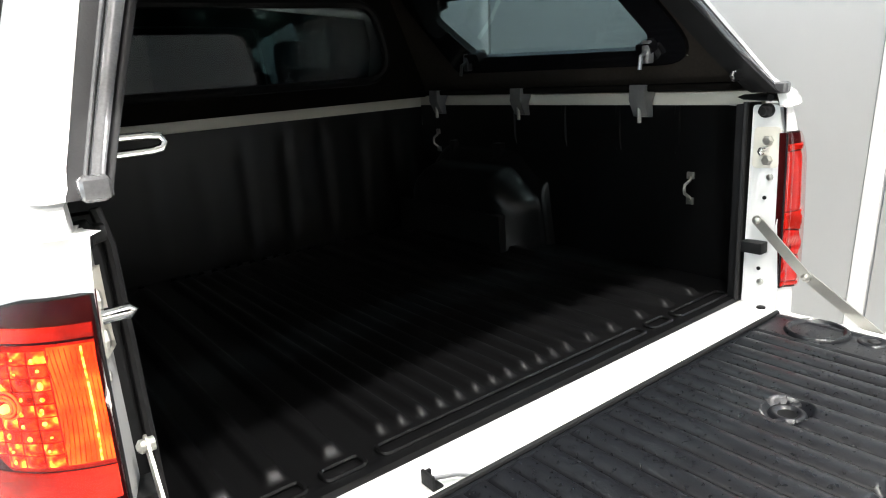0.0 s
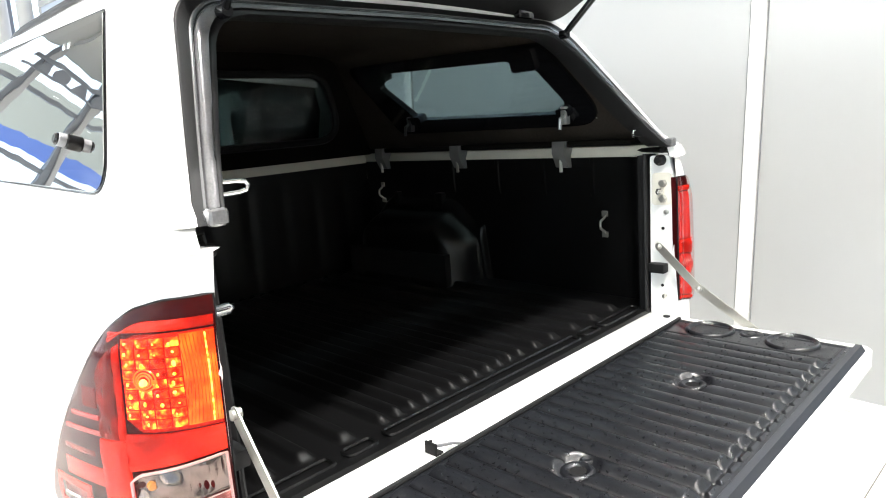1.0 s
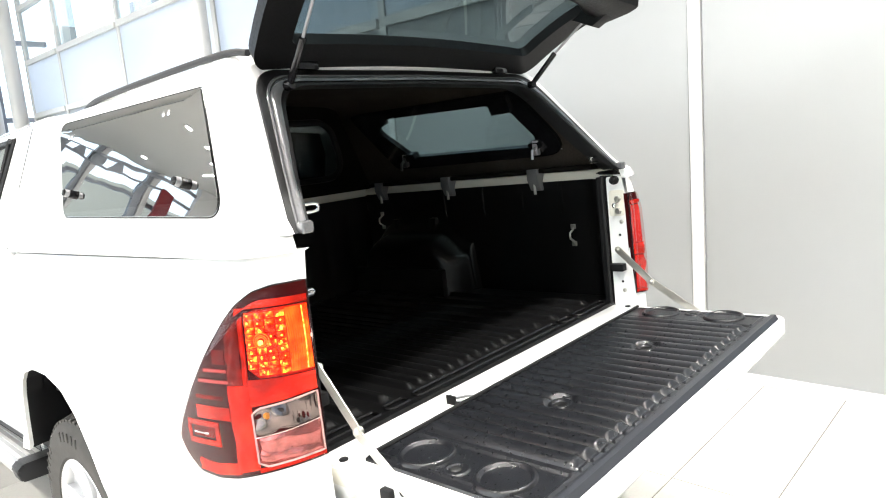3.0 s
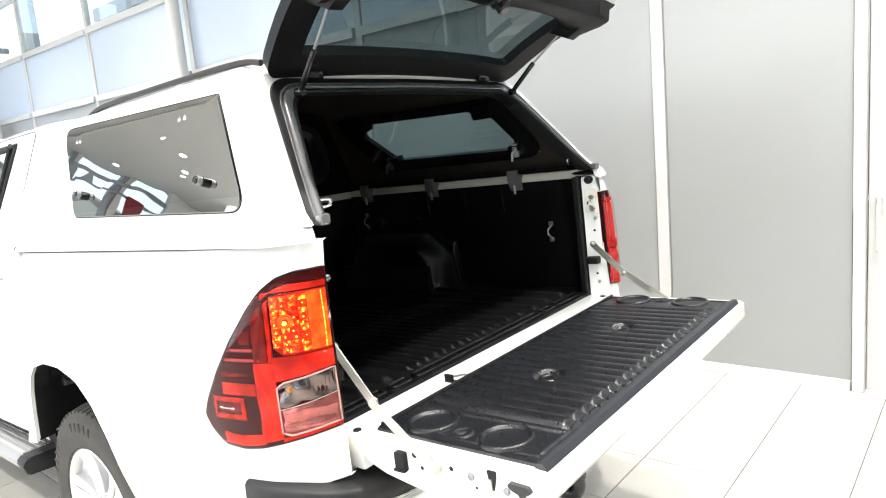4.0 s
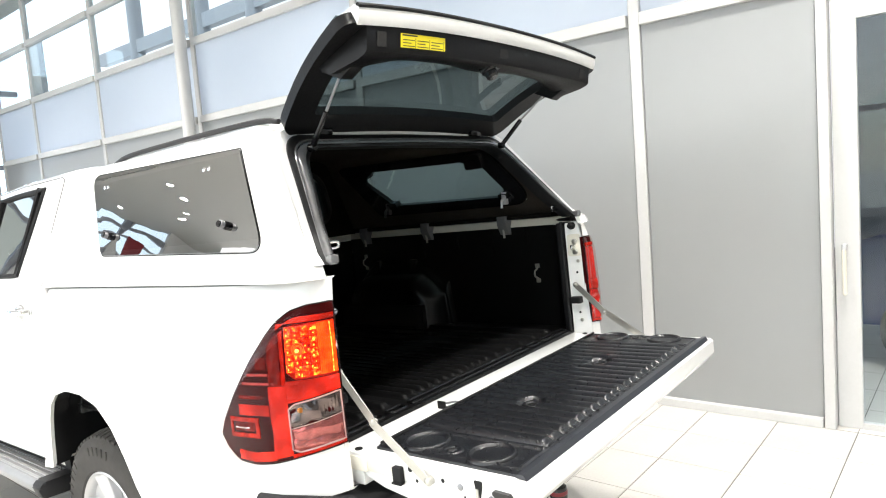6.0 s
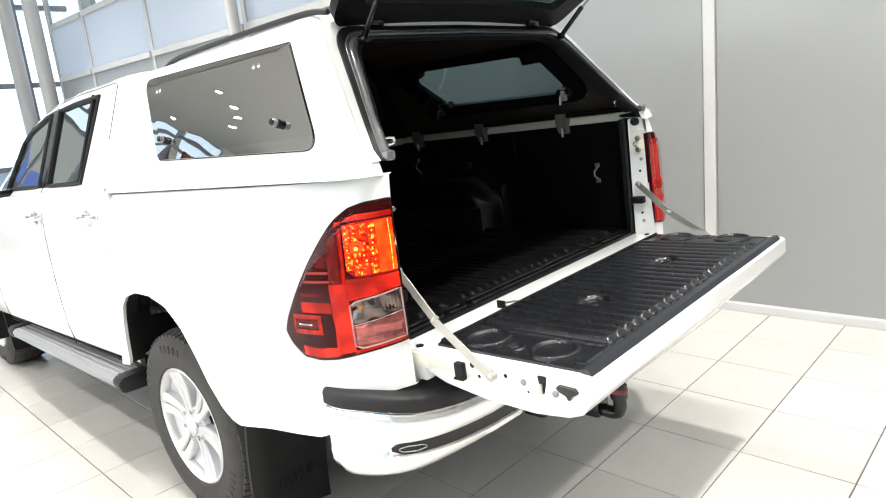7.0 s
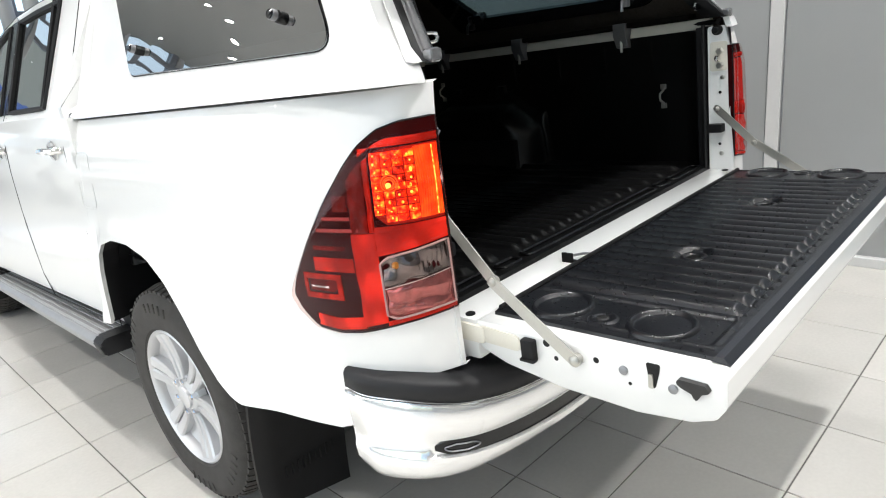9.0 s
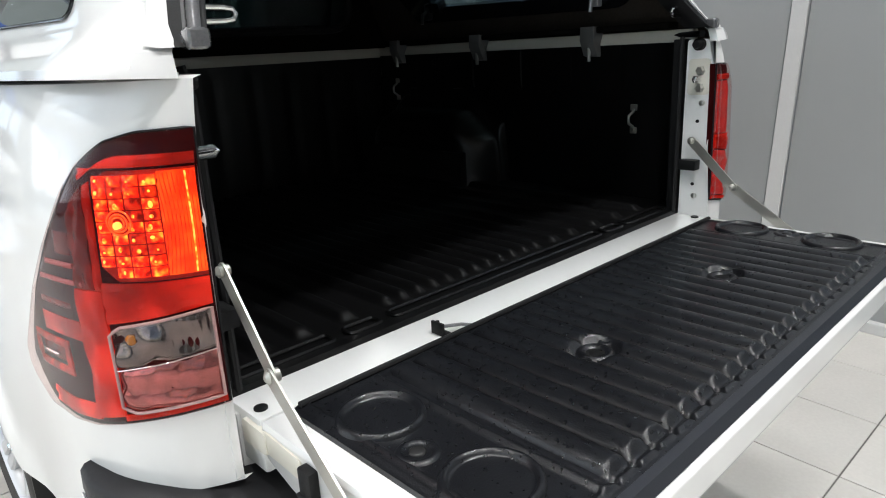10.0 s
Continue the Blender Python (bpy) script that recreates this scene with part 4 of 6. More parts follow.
prism(bm, rounded([(-0.452, 0.888), (-0.478, 0.888), (-0.476, 0.872), (-0.468, 0.842), (-0.456, 0.842), (-0.455, 0.870)], 0.004), lambda u, v, w: (w, u, v), -0.7385, -0.733)
part("slot", bm, BLACK, gate)
bm = bmesh.new()
prism(bm, rounded([(-0.457, 0.868), (-0.465, 0.868), (-0.466, 0.842), (-0.457, 0.842)], 0.003), lambda u, v, w: (w, u, v), -0.742, -0.734)
part("latch_pin", bm, STEEL, gate)
bm = bmesh.new()
for y, z in ((-0.409, 0.862), (-0.500, 0.849)):
    disc(bm, (-0.738, y, z), 0.0085, 0.003, "x", dome=0.002)
pieces("bolt", bm, ZINC, gate, "blue zinc bolt head")
bm = bmesh.new()
prism(bm, rounded([(-0.508, 0.868), (-0.513, 0.876), (-0.558, 0.874), (-0.566, 0.862), (-0.552, 0.857), (-0.542, 0.840), (-0.535, 0.854), (-0.517, 0.861)], 0.004), lambda u, v, w: (w, u, v), -0.748, -0.734, 0.002)
part("latch", bm, DARK_STEEL, gate, "black gate latch")

# ribbed liner on the tailgate
RIB_X = [-0.500 + 0.0480 * i for i in range(22)]
RINGS = [(-0.615, -0.207), (-0.620, -0.428), (0.630, -0.207), (0.632, -0.426)]
CUPS = [(-0.640, -0.315), (0.650, -0.315)]
LATCHES = [(-0.247, -0.328), (0.234, -0.331)]


def plate_height(x, y):
    h = 0.0
    if -0.545 < x < 0.54:
        r = ((x - RIB_X[0]) / 0.048) % 1.0
        wave = math.sqrt(1 - (2 * abs((r + 0.5) % 1.0 - 0.5)) ** 2.0)
        fade = smooth((-0.108 - y) / 0.014) * smooth((y + 0.534) / 0.018)
        side = smooth((x + 0.530) / 0.01) * smooth((0.535 - x) / 0.01)
        keep = 1.0
        for cx, cy in LATCHES:
            keep *= smooth((math.hypot((x - cx) * 0.75, y - cy) - 0.028) / 0.014)
        h += 0.0145 * wave * fade * side * keep
        pit = math.hypot((r - 0.5) * 0.048, y + 0.537)
        h -= 0.006 * smooth((0.0095 - pit) / 0.005) * side
    for e in (-0.545, 0.552):
        h += 0.006 * smooth(1 - abs(x - e) / 0.010) * smooth((-0.10 - y) / 0.01) * smooth((y + 0.545) / 0.01)
    h += 0.004 * smooth(1 - abs(abs(x) - 0.668) / 0.008) * smooth((-0.09 - y) / 0.01) * smooth((y + 0.548) / 0.01)
    h += 0.004 * smooth(1 - abs(y + 0.540) / 0.008) * smooth((x + 0.66) / 0.01) * smooth((0.66 - x) / 0.01)
    h -= 0.003 * smooth((abs(x) - 0.678) / 0.012) + 0.003 * smooth((-0.552 - y) / 0.01)
    return h


plate_thing = thing("tailgate_liner", "ribbed black plastic liner on the lowered tailgate", "liner")
bm = bmesh.new()
xs = [*np.linspace(-0.692, -0.528, 50), *[-0.524 + 0.048 * i / 18 for i in range(397)], *np.linspace(0.536, 0.692, 48)]
ys = ([-0.086 - 0.002 * j for j in range(22)] + [-0.130 - 0.010 * j for j in range(16)] + [-0.290 - 0.004 * j for j in range(22)]
      + [-0.380 - 0.010 * j for j in range(13)] + [-0.508 - 0.002 * j for j in range(30)])
rows = [[(x, y, 0.903 + plate_height(x, y)) for y in ys] for x in xs]
vs = grid(bm, rows)
for line in ([row[0] for row in vs], [row[-1] for row in vs], vs[0], vs[-1]):
    lower = [bm.verts.new((v.co.x * 1.002, v.co.y, 0.893)) for v in line]
    for a, b, c, d in zip(line, line[1:], lower[1:], lower):
        bm.faces.new((a, b, c, d))
part("panel", bm, PLATE, plate_thing, angle=75)


def dish(name, cx, cy, profile, mat, label="", seg=40):
    """A round moulding on the liner: profile is radius and height over the plate."""
    b2 = bmesh.new()
    lathe(b2, [(r, h) for r, h in profile], lambda u, v, h: (cx + u, cy + v, 0.9032 + h), seg)
    return part(name, b2, mat, plate_thing, label, angle=80)


for cx, cy in RINGS:
    dish("round_bead", cx, cy, [(0.068, -0.002), (0.0665, 0.003), (0.0640, 0.0072), (0.0605, 0.0088), (0.0570, 0.0076), (0.0545, 0.003), (0.0525, 0.0002), (0.049, 0.0004), (0, 0.0006)], PLATE, "raised round bead")
for cx, cy in CUPS:
    dish("cup", cx, cy, [(0.032, -0.001), (0.030, 0.002), (0.026, 0.0042), (0.022, 0.0040), (0.019, 0.0022), (0.017, 0.0012), (0.0, 0.0010)], PLATE, "small cup", 28)
for cx, cy in LATCHES:
    dish("collar", cx, cy, [(0.034, -0.002), (0.031, 0.003), (0.027, 0.0060), (0.022, 0.0058), (0.018, 0.003), (0.016, 0.001)], PLATE, "raised collar", 32)
    dish("recess", cx, cy, [(0.0165, 0.0012), (0.0, 0.0012)], BLACK, "", 24)
    for sx in (-1, 1):
        dish("lug", cx + sx * 0.040, cy + sx * 0.007, [(0.013, -0.001), (0.012, 0.004), (0.009, 0.0062), (0.006, 0.0045), (0.0, 0.0035)], PLATE, "", 18)
bm = bmesh.new()
tube(bm, [(-0.68, -0.0935, 0.906), (0.68, -0.0935, 0.906)], 0.006, 8)
part("front_bead", bm, RUBBER, plate_thing)
bm = bmesh.new()
prism(bm, [(-0.549, 0.896), (-0.556, 0.906), (-0.570, 0.906), (-0.580, 0.892)], lambda u, v, w: (w, u, v), -0.70, 0.70)
part("edge_strip", bm, EDGING, plate_thing, "black edge strip")
for cx, cy in CUPS:
    dish("bolt", cx, cy, [(0.012, 0.001), (0.012, 0.003), (0.009, 0.0045), (0.0, 0.0047)], DARK_STEEL, "", 16)

# ---------------------------------------------------------------- bed liner
def wall_x(z):
    """How far out the liner's side wall stands at a height."""
    return interp(z, [(0.88, 0.836), (0.93, 0.826), (1.15, 0.800), (1.40, 0.794)])


liner = thing("bed_liner", "black moulded plastic bed liner with ribbed floor", "liner")
FLOOR_RIBS = [-0.618, -0.530, -0.425] + [-0.320 + 0.0458 * i for i in range(12)] + [0.262, 0.345, 0.455, 0.565, 0.680]


def bed_height(x, y):
    h = 0.0
    end = smooth((y - 0.114) / 0.036) * smooth((1.44 - y) / 0.03)
    for rx in FLOOR_RIBS:
        w = 0.0125 if -0.33 < rx < 0.20 else 0.018
        if abs(x - rx) < 0.04:
            h = max(h, 0.016 * smooth((w + 0.007 - abs(x - rx)) / 0.015))
    return h * end


bm = bmesh.new()
xs = [-0.842 + 1.684 * i / 330 for i in range(331)]
ys = [0.034, 0.05, 0.058, 0.066, 0.076, 0.10, 0.108, 0.115, 0.121, 0.127, 0.133, 0.139, 0.146, 0.153, 0.16, 0.17] + [0.2 + 0.05 * j for j in range(25)] + [1.42, 1.43, 1.44, 1.45, 1.5]
vs = grid(bm, [[(x, y, 0.900 + bed_height(x, y) + 0.004 * (1 - smooth((y - 0.05) / 0.03))) for y in ys] for x in xs])
lower = [bm.verts.new((row[0].co.x, 0.030, 0.893)) for row in vs]
for i in range(len(vs) - 1):
    bm.faces.new((vs[i][0], vs[i + 1][0], lower[i + 1], lower[i]))
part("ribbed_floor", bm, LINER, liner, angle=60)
for a, b in ((-0.735, -0.505), (-0.470, -0.395), (-0.360, 0.372), (0.405, 0.478), (0.508, 0.728)):
    line = rounded([(a, 0.060), (b, 0.060), (b, 0.096), (a, 0.096)], 0.012, 4)
    bm = bmesh.new()
    tube(bm, [(u, v, 0.905) for u, v in line], 0.0046, 6, closed=True)
    part("sill_bead", bm, LINER, liner)
for x in FLOOR_RIBS:
    bm = bmesh.new()
    lathe(bm, [(0.013, -0.004), (0.012, 0.003), (0.008, 0.006), (0.0, 0.007)], lambda u, v, h: (x + 0.8 * u, 1.425 + v, 0.912 + h), 14)
    part("rib_end", bm, TRIM_BLACK, liner)
for side in (-1, 1):
    bm = bmesh.new()
    rows = []
    for y in sorted([0.03, 1.49, *np.linspace(0.05, 1.45, 40), *[g + d for g in (0.269, 0.472, 0.691, 0.93) for d in (-0.009, -0.007, 0.007, 0.009)]]):
        row = []
        for z in np.linspace(0.885, 1.392, 16):
            x = wall_x(z)
            if y < 0.14:
                x -= (x - 0.717) * (1 - smooth((y - 0.03) / 0.09))
            for g in (0.269, 0.472, 0.691, 0.93):
                if abs(y - g) < 0.008 and 1.27 < z < 1.38:
                    x -= 0.008
            row.append((side * x, y, z))
        rows.append(row)
    grid(bm, rows)
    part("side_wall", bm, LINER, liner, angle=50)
    # wheel hump: a rounded box that grows out of the side wall, centred over the axle
    bm = bmesh.new()
    rows = []
    half = [0.75, 0.774, 0.776, 0.780, 0.786, *np.linspace(0.79, 0.96, 34), *np.linspace(0.98, 1.13, 8)]
    for y in half + [2.26 - y for y in half[-2::-1]]:
        inside = min(y, 2.26 - y)
        turn = min(max((inside - 0.795) / 0.125, 0.0), 1.0)
        grow = math.sqrt(1 - (1 - turn) ** 2)
        step = smooth((inside - 0.774) / 0.012)
        roof = 1.08 + 0.10 * smooth((inside - 0.79) / 0.16)
        row = []
        for z in [*np.linspace(0.86, 1.02, 8), *np.linspace(1.03, 1.25, 40), 1.28, 1.31]:
            round_off = lambda h: math.sqrt(max(0.0, 1 - min(max((z - h + 0.07) / 0.07, 0.0), 1.0) ** 2))
            foot = 0.02 * max(0.0, 1 - (z - 0.90) / 0.05) ** 2
            deep = max((0.205 - 0.20 * (z - 0.9) + foot) * grow * round_off(roof), 0.034 * step * round_off(roof + 0.05))
            row.append((side * (wall_x(z) + 0.002 - deep), y, z))
        rows.append(row)
    grid(bm, rows)
    part("wheel_hump", bm, LINER, liner, angle=80)
    bm = bmesh.new()
    for y, w in ((1.005, 0.022), (1.270, 0.014)):
        box(bm, side * 0.772, side * 0.806, y - w, y + w, 1.14, 1.256, 0.006)
    pieces("wall_rib", bm, LINER, liner)
    # front wall corner post of the liner at the tailgate end
    bm = bmesh.new()
    tube(bm, [(side * 0.715, 0.034, 0.90), (side * 0.716, 0.034, 1.36), (side * 0.724, 0.036, 1.405)], 0.007, 8)
    box(bm, side * 0.722, side * 0.80, 0.036, 0.062, 0.89, 1.400, 0.004)
    part("end_bead", bm, RUBBER, liner)
bm = bmesh.new()
rows = []
for x in np.linspace(-0.795, 0.795, 80):
    rib = 0.004 * smooth((0.5 - abs((x / 0.16) % 1.0 - 0.5) - 0.1) / 0.1)
    rows.append([(x, 1.49 - rib * (0.95 < z < 1.34), z) for z in np.linspace(0.885, 1.392, 14)])
grid(bm, rows)
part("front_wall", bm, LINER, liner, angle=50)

# painted bed rails over the liner, inside
for side in (-1, 1):
    bm = bmesh.new()
    box(bm, side * 0.796, side * 0.828, 0.04, 1.50, 1.385, 1.428, 0.006)
    part("bed_rail", bm, CREAM, truck, "cream painted bed rail")
bm = bmesh.new()
box(bm, -0.80, 0.80, 1.488, 1.53, 1.385, 1.430, 0.006)
part("bed_rail", bm, CREAM, truck, "cream painted bed rail")
bm = bmesh.new()
box(bm, -0.915, 0.915, 1.505, 1.545, 1.02, 1.405)
box(bm, -0.56, 0.56, 0.0, 1.5, 0.76, 0.88)
box(bm, -0.74, 0.74, 0.0, 0.55, 0.76, 0.88)
part("bed_tub", bm, WHITE, truck)


def tie_hook(side, y, z):
    b2 = bmesh.new()
    x = side * 0.797
    tube(b2, [(x, y, z + 0.035), (x - side * 0.012, y - 0.004, z + 0.024), (x - side * 0.024, y + 0.004, z + 0.012), (x - side * 0.026, y + 0.004, z),
              (x - side * 0.024, y + 0.004, z - 0.012), (x - side * 0.012, y - 0.004, z - 0.024), (x, y, z - 0.035)], 0.0045, 8)
    for dz in (0.036, -0.036):
        box(b2, x - side * 0.006, x + side * 0.002, y - 0.011, y + 0.011, z + dz - 0.010, z + dz + 0.010, 0.002)
    part("tie_down_hook", b2, STEEL, truck, "zinc tie-down hook")


tie_hook(1, 0.224, 1.163)
tie_hook(-1, 0.224, 1.163)
tie_hook(1, 1.38, 1.25)

# ---------------------------------------------------------------- canopy
canopy = thing("truck_canopy", "white fibreglass canopy bolted over the pickup bed, rear hatch open", "canopy")
SIDE_PROFILE = [(0.892, 1.397), (0.890, 1.410), (0.868, 1.428), (0.838, 1.448), (0.8160, 1.470), (0.7915, 1.530), (0.750, 1.640), (0.712, 1.740), (0.6975, 1.778), (0.6855, 1.806),
                (0.668, 1.838), (0.640, 1.862), (0.59, 1.878), (0.48, 1.888), (0.25, 1.897), (0.0, 1.900)]
WIN_LOW, WIN_HIGH = 5, 8          # profile rows between which the side window lies


def rear_y(z):
    """Where the sloping rear frame of the canopy stands at a height."""
    return interp(z, [(1.40, -0.050), (1.43, -0.040), (1.455, -0.004), (1.80, 0.245), (1.84, 0.275), (1.90, 0.285)])


def win_front(z):
    return interp(z, [(1.46, 1.110), (1.512, 1.140), (1.82, 1.350)])


def win_rear(z):
    return interp(z, [(1.46, 0.185), (1.486, 0.200), (1.79, 0.395), (1.82, 0.410)])


def profile_normal(i, prof):
    a, b = prof[max(i - 1, 0)], prof[min(i + 1, len(prof) - 1)]
    d = Vector((b[0] - a[0], b[1] - a[1])).normalized()
    return Vector((-d.y, d.x)) * -1        # inward is towards the centre and down


FLANGE = [1.50, 1.48, 1.23, 1.08, 0.98, 0.98, 1.0]


def canopy_rows(side, inset, inner):
    rows = []
    for i, (x, z) in enumerate(SIDE_PROFILE):
        n = Vector((-1, -0.05)) if i < 5 else profile_normal(i, SIDE_PROFILE)
        n = Vector((-abs(n.x), -abs(n.y)))
        if i >= len(SIDE_PROFILE) - 3:
            n = Vector((0, -1))
        at = lambda k, y: (side * max(x + n.x * k, 0.0), y, z + n.y * k)
        ry = rear_y(z)
        g = FLANGE[i] if i < len(FLANGE) else 1.0
        wf, wr = win_front(z), win_rear(z)
        row = [at(inset, 1.535), at(inset, 1.46), at(inset, wf)]
        row += [at(inset, wf + (wr - wf) * t) for t in (0.25, 0.5, 0.75)]
        row += [at(inset, wr), at(inset, max(ry + 0.13, (wr + ry) / 2)), at(inset, ry + 0.075)]
        if not inner:
            row += [at(0.010 * g, ry + 0.038), at(0.028 * g, ry + 0.012), at(0.055 * g, ry + 0.001), at(0.085 * g, ry + 0.002), at(0.090 * g, ry + 0.02)]
        else:
            row += [at(inset, ry + 0.05), at(0.080 * g, ry + 0.03)]
        rows.append(row)
    return rows


def window_cell(i, j):
    return WIN_LOW <= i < WIN_HIGH and 2 <= j < 6


for side in (-1, 1):
    bm = bmesh.new()
    grid(bm, canopy_rows(side, 0.0, False), skip=window_cell)
    bmesh.ops.remove_doubles(bm, verts=bm.verts, dist=1e-4)
    part("shell_half", bm, CANOPY, canopy, "white canopy shell", angle=28)
    bm = bmesh.new()
    grid(bm, canopy_rows(side, 0.020, True), skip=window_cell)
    bmesh.ops.remove_doubles(bm, verts=bm.verts, dist=1e-4)
    part("inner_lining", bm, LINING, canopy, "brown-grey fabric canopy lining", angle=40)
    # bottom lip
    bm = bmesh.new()
    line = [on_body(s_of(y), 1.412, -0.040, side) for y in [1.45, 1.2, 0.8, 0.5, 0.3, 0.2, 0.12, 0.06, 0.02, -0.01, -0.03]]
    tube(bm, line, 0.009, 8)
    part("lower_seal", bm, RUBBER, canopy)


def side_point(side, y, z, off):
    """A point off metres outside the canopy's sloping side."""
    x = interp(z, [(p[1], p[0]) for p in SIDE_PROFILE])
    return Vector((side * (x + off * 0.936), y, z + off * 0.352))


WIN_OUTER = rounded([(0.150, 1.478), (0.363, 1.795), (1.400, 1.822), (1.168, 1.502)], [0.035, 0.02, 0.03, 0.06], 7)
# the clear opening seen from inside, with steps where the hinges and latches sit
WIN_INNER = rounded([(0.360, 1.557), (0.325, 1.592), (0.410, 1.708), (0.530, 1.750), (1.120, 1.770), (1.225, 1.722), (1.085, 1.600), (1.050, 1.574)],
                    [0.02, 0.02, 0.02, 0.012, 0.012, 0.02, 0.015, 0.02], 3)


for side in (-1, 1):
    bm = bmesh.new()
    bulge = lambda u, v: 0.0055 * (1 - ((v - 1.650) / 0.165) ** 2)
    inset = lambda k: [(0.78 + (u - 0.78) * k, 1.650 + (v - 1.650) * k) for u, v in WIN_OUTER]
    shells = [[side_point(side, u, v, 0.003 + bulge(u, v)) for u, v in inset(k)] for k in (1.0, 0.9, 0.75, 0.6, 0.45, 0.3, 0.15, 0.02)]
    vs = grid(bm, shells, close=True)
    cap(bm, vs[-1])
    geo = bmesh.ops.extrude_face_region(bm, geom=list(bm.faces))
    bmesh.ops.translate(bm, vec=(-side * 0.0045, 0, -0.0017), verts=[g for g in geo["geom"] if isinstance(g, bmesh.types.BMVert)])
    win = part("side_window", bm, GLASS_DARK if side < 0 else GLASS_SIDE, canopy, "tinted canopy side window", angle=60)
    bm = bmesh.new()
    outer = rounded([(0.172, 1.512), (0.365, 1.790), (1.390, 1.816), (1.185, 1.522)], [0.07, 0.03, 0.03, 0.06], 7)
    ring_plate(bm, outer, WIN_INNER, lambda u, v, w: side_point(side, u, v, w), -0.035, -0.006)
    part("window_frame", bm, TRIM_BLACK, win, "black window frame")
    bm = bmesh.new()
    tube(bm, [side_point(side, u, v, 0.001) for u, v in rounded([(0.146, 1.475), (0.361, 1.798), (1.405, 1.825), (1.165, 1.499)], [0.035, 0.02, 0.03, 0.06], 7)], 0.002, 6, closed=True)
    part("window_seal", bm, TRIM_BLACK, win)
    for y, z in ((0.347, 1.559), (1.112, 1.568)):
        bm = bmesh.new()
        p, n = side_point(side, y, z, 0.0), Vector((side * 0.936, 0, 0.352))
        e1, e2 = Vector((0, 1, 0)), n.cross(Vector((0, 1, 0)))
        lathe(bm, [(0.014, 0.0), (0.014, 0.016), (0.011, 0.018), (0.011, 0.034), (0.008, 0.037), (0, 0.037)], lambda u, v, h: p + e1 * u + e2 * v + n * (h + 0.003), 16)
        knob = part("knob", bm, TRIM_BLACK, win, "black and chrome latch knob")
        bm = bmesh.new()
        lathe(bm, [(0.0125, 0.018), (0.0125, 0.030), (0.0115, 0.031)], lambda u, v, h: p + e1 * u + e2 * v + n * (h + 0.003), 16)
        part("knob_ring", bm, ZINC, knob)
        bm = bmesh.new()
        q = side_point(side, y - 0.015, z - 0.004, -0.045)
        box(bm, q.x - 0.012, q.x + 0.012, q.y - 0.012, q.y + 0.012, q.z - 0.03, q.z + 0.03, 0.004)
        tube(bm, [q + Vector((-side * 0.01, 0, 0)), q + Vector((-side * 0.03, 0, -0.01)), q + Vector((-side * 0.035, 0.0, -0.045))], 0.006, 8)
        part("window_latch", bm, ALUMINIUM if y < 1 else DARK_STEEL, win, "metal window latch")
    bm = bmesh.new()
    for y in (0.515, 0.545, 1.235, 1.262):
        p, n = side_point(side, y, 1.752 if y < 1 else 1.764, 0.003), Vector((side * 0.936, 0, 0.352))
        e1, e2 = Vector((0, 1, 0)), n.cross(Vector((0, 1, 0)))
        lathe(bm, [(0.009, 0.0), (0.008, 0.004), (0.004, 0.006), (0, 0.006)], lambda u, v, h: p + e1 * u + e2 * v + n * h, 14)
    pieces("rivet", bm, CHROME, win)
    # hinge and latch blocks in front of the glass, inside
    for (u0, u1, v0, v1) in ((0.40, 0.50, 1.712, 1.775), (1.150, 1.27, 1.742, 1.79), (1.03, 1.10, 1.562, 1.592), (0.315, 0.365, 1.550, 1.578)):
        bm = bmesh.new()
        prism(bm, rounded([(u0, v0), (u1, v0), (u1, v1), (u0, v1)], 0.01, 3), lambda u, v, w: side_point(side, u, v, w), -0.05, -0.006)
        part("hinge_block", bm, TRIM_BLACK, win)

# roof rails
for side in (-1, 1):
    bm = bmesh.new()
    line = catmull([(side * 0.602, 0.27, 1.868), (side * 0.605, 0.33, 1.880), (side * 0.607, 0.45, 1.886), (side * 0.609, 0.8, 1.889), (side * 0.607, 1.15, 1.888), (side * 0.605, 1.28, 1.882), (side * 0.602, 1.36, 1.868)], 6)
    tube(bm, line, 0.0095, 10, flat=1.0)
    part("roof_rail", bm, RAIL, canopy, "grey roof rail")

# front bulkhead with its window
FRONT_OUT = rounded([(-0.81, 1.425), (0.81, 1.425), (0.632, 1.874), (-0.632, 1.874)], [0.01, 0.01, 0.06, 0.06], 7)
FRONT_IN = rounded([(-0.645, 1.505), (0.645, 1.505), (0.575, 1.79), (-0.575, 1.79)], 0.12, 8)
bm = bmesh.new()
ring_plate(bm, FRONT_OUT, FRONT_IN, lambda u, v, w: (u, w, v), 1.455, 1.475)
bulk = part("front_bulkhead", bm, FABRIC, canopy, "front bulkhead with a window, coloured dark for shade")
bm = bmesh.new()
tube(bm, [(u, 1.452, v) for u, v in FRONT_IN], 0.016, 8, closed=True)
part("window_seal", bm, RUBBER, bulk)
bm = bmesh.new()
prism(bm, rounded([(-0.735, 1.49), (0.735, 1.49), (0.64, 1.80), (-0.64, 1.80)], 0.09, 7), lambda u, v, w: (u, w, v), 1.464, 1.468)
part("pane", bm, glass("bulkhead_glass", (0.52, 0.57, 0.57), 0.04), bulk)

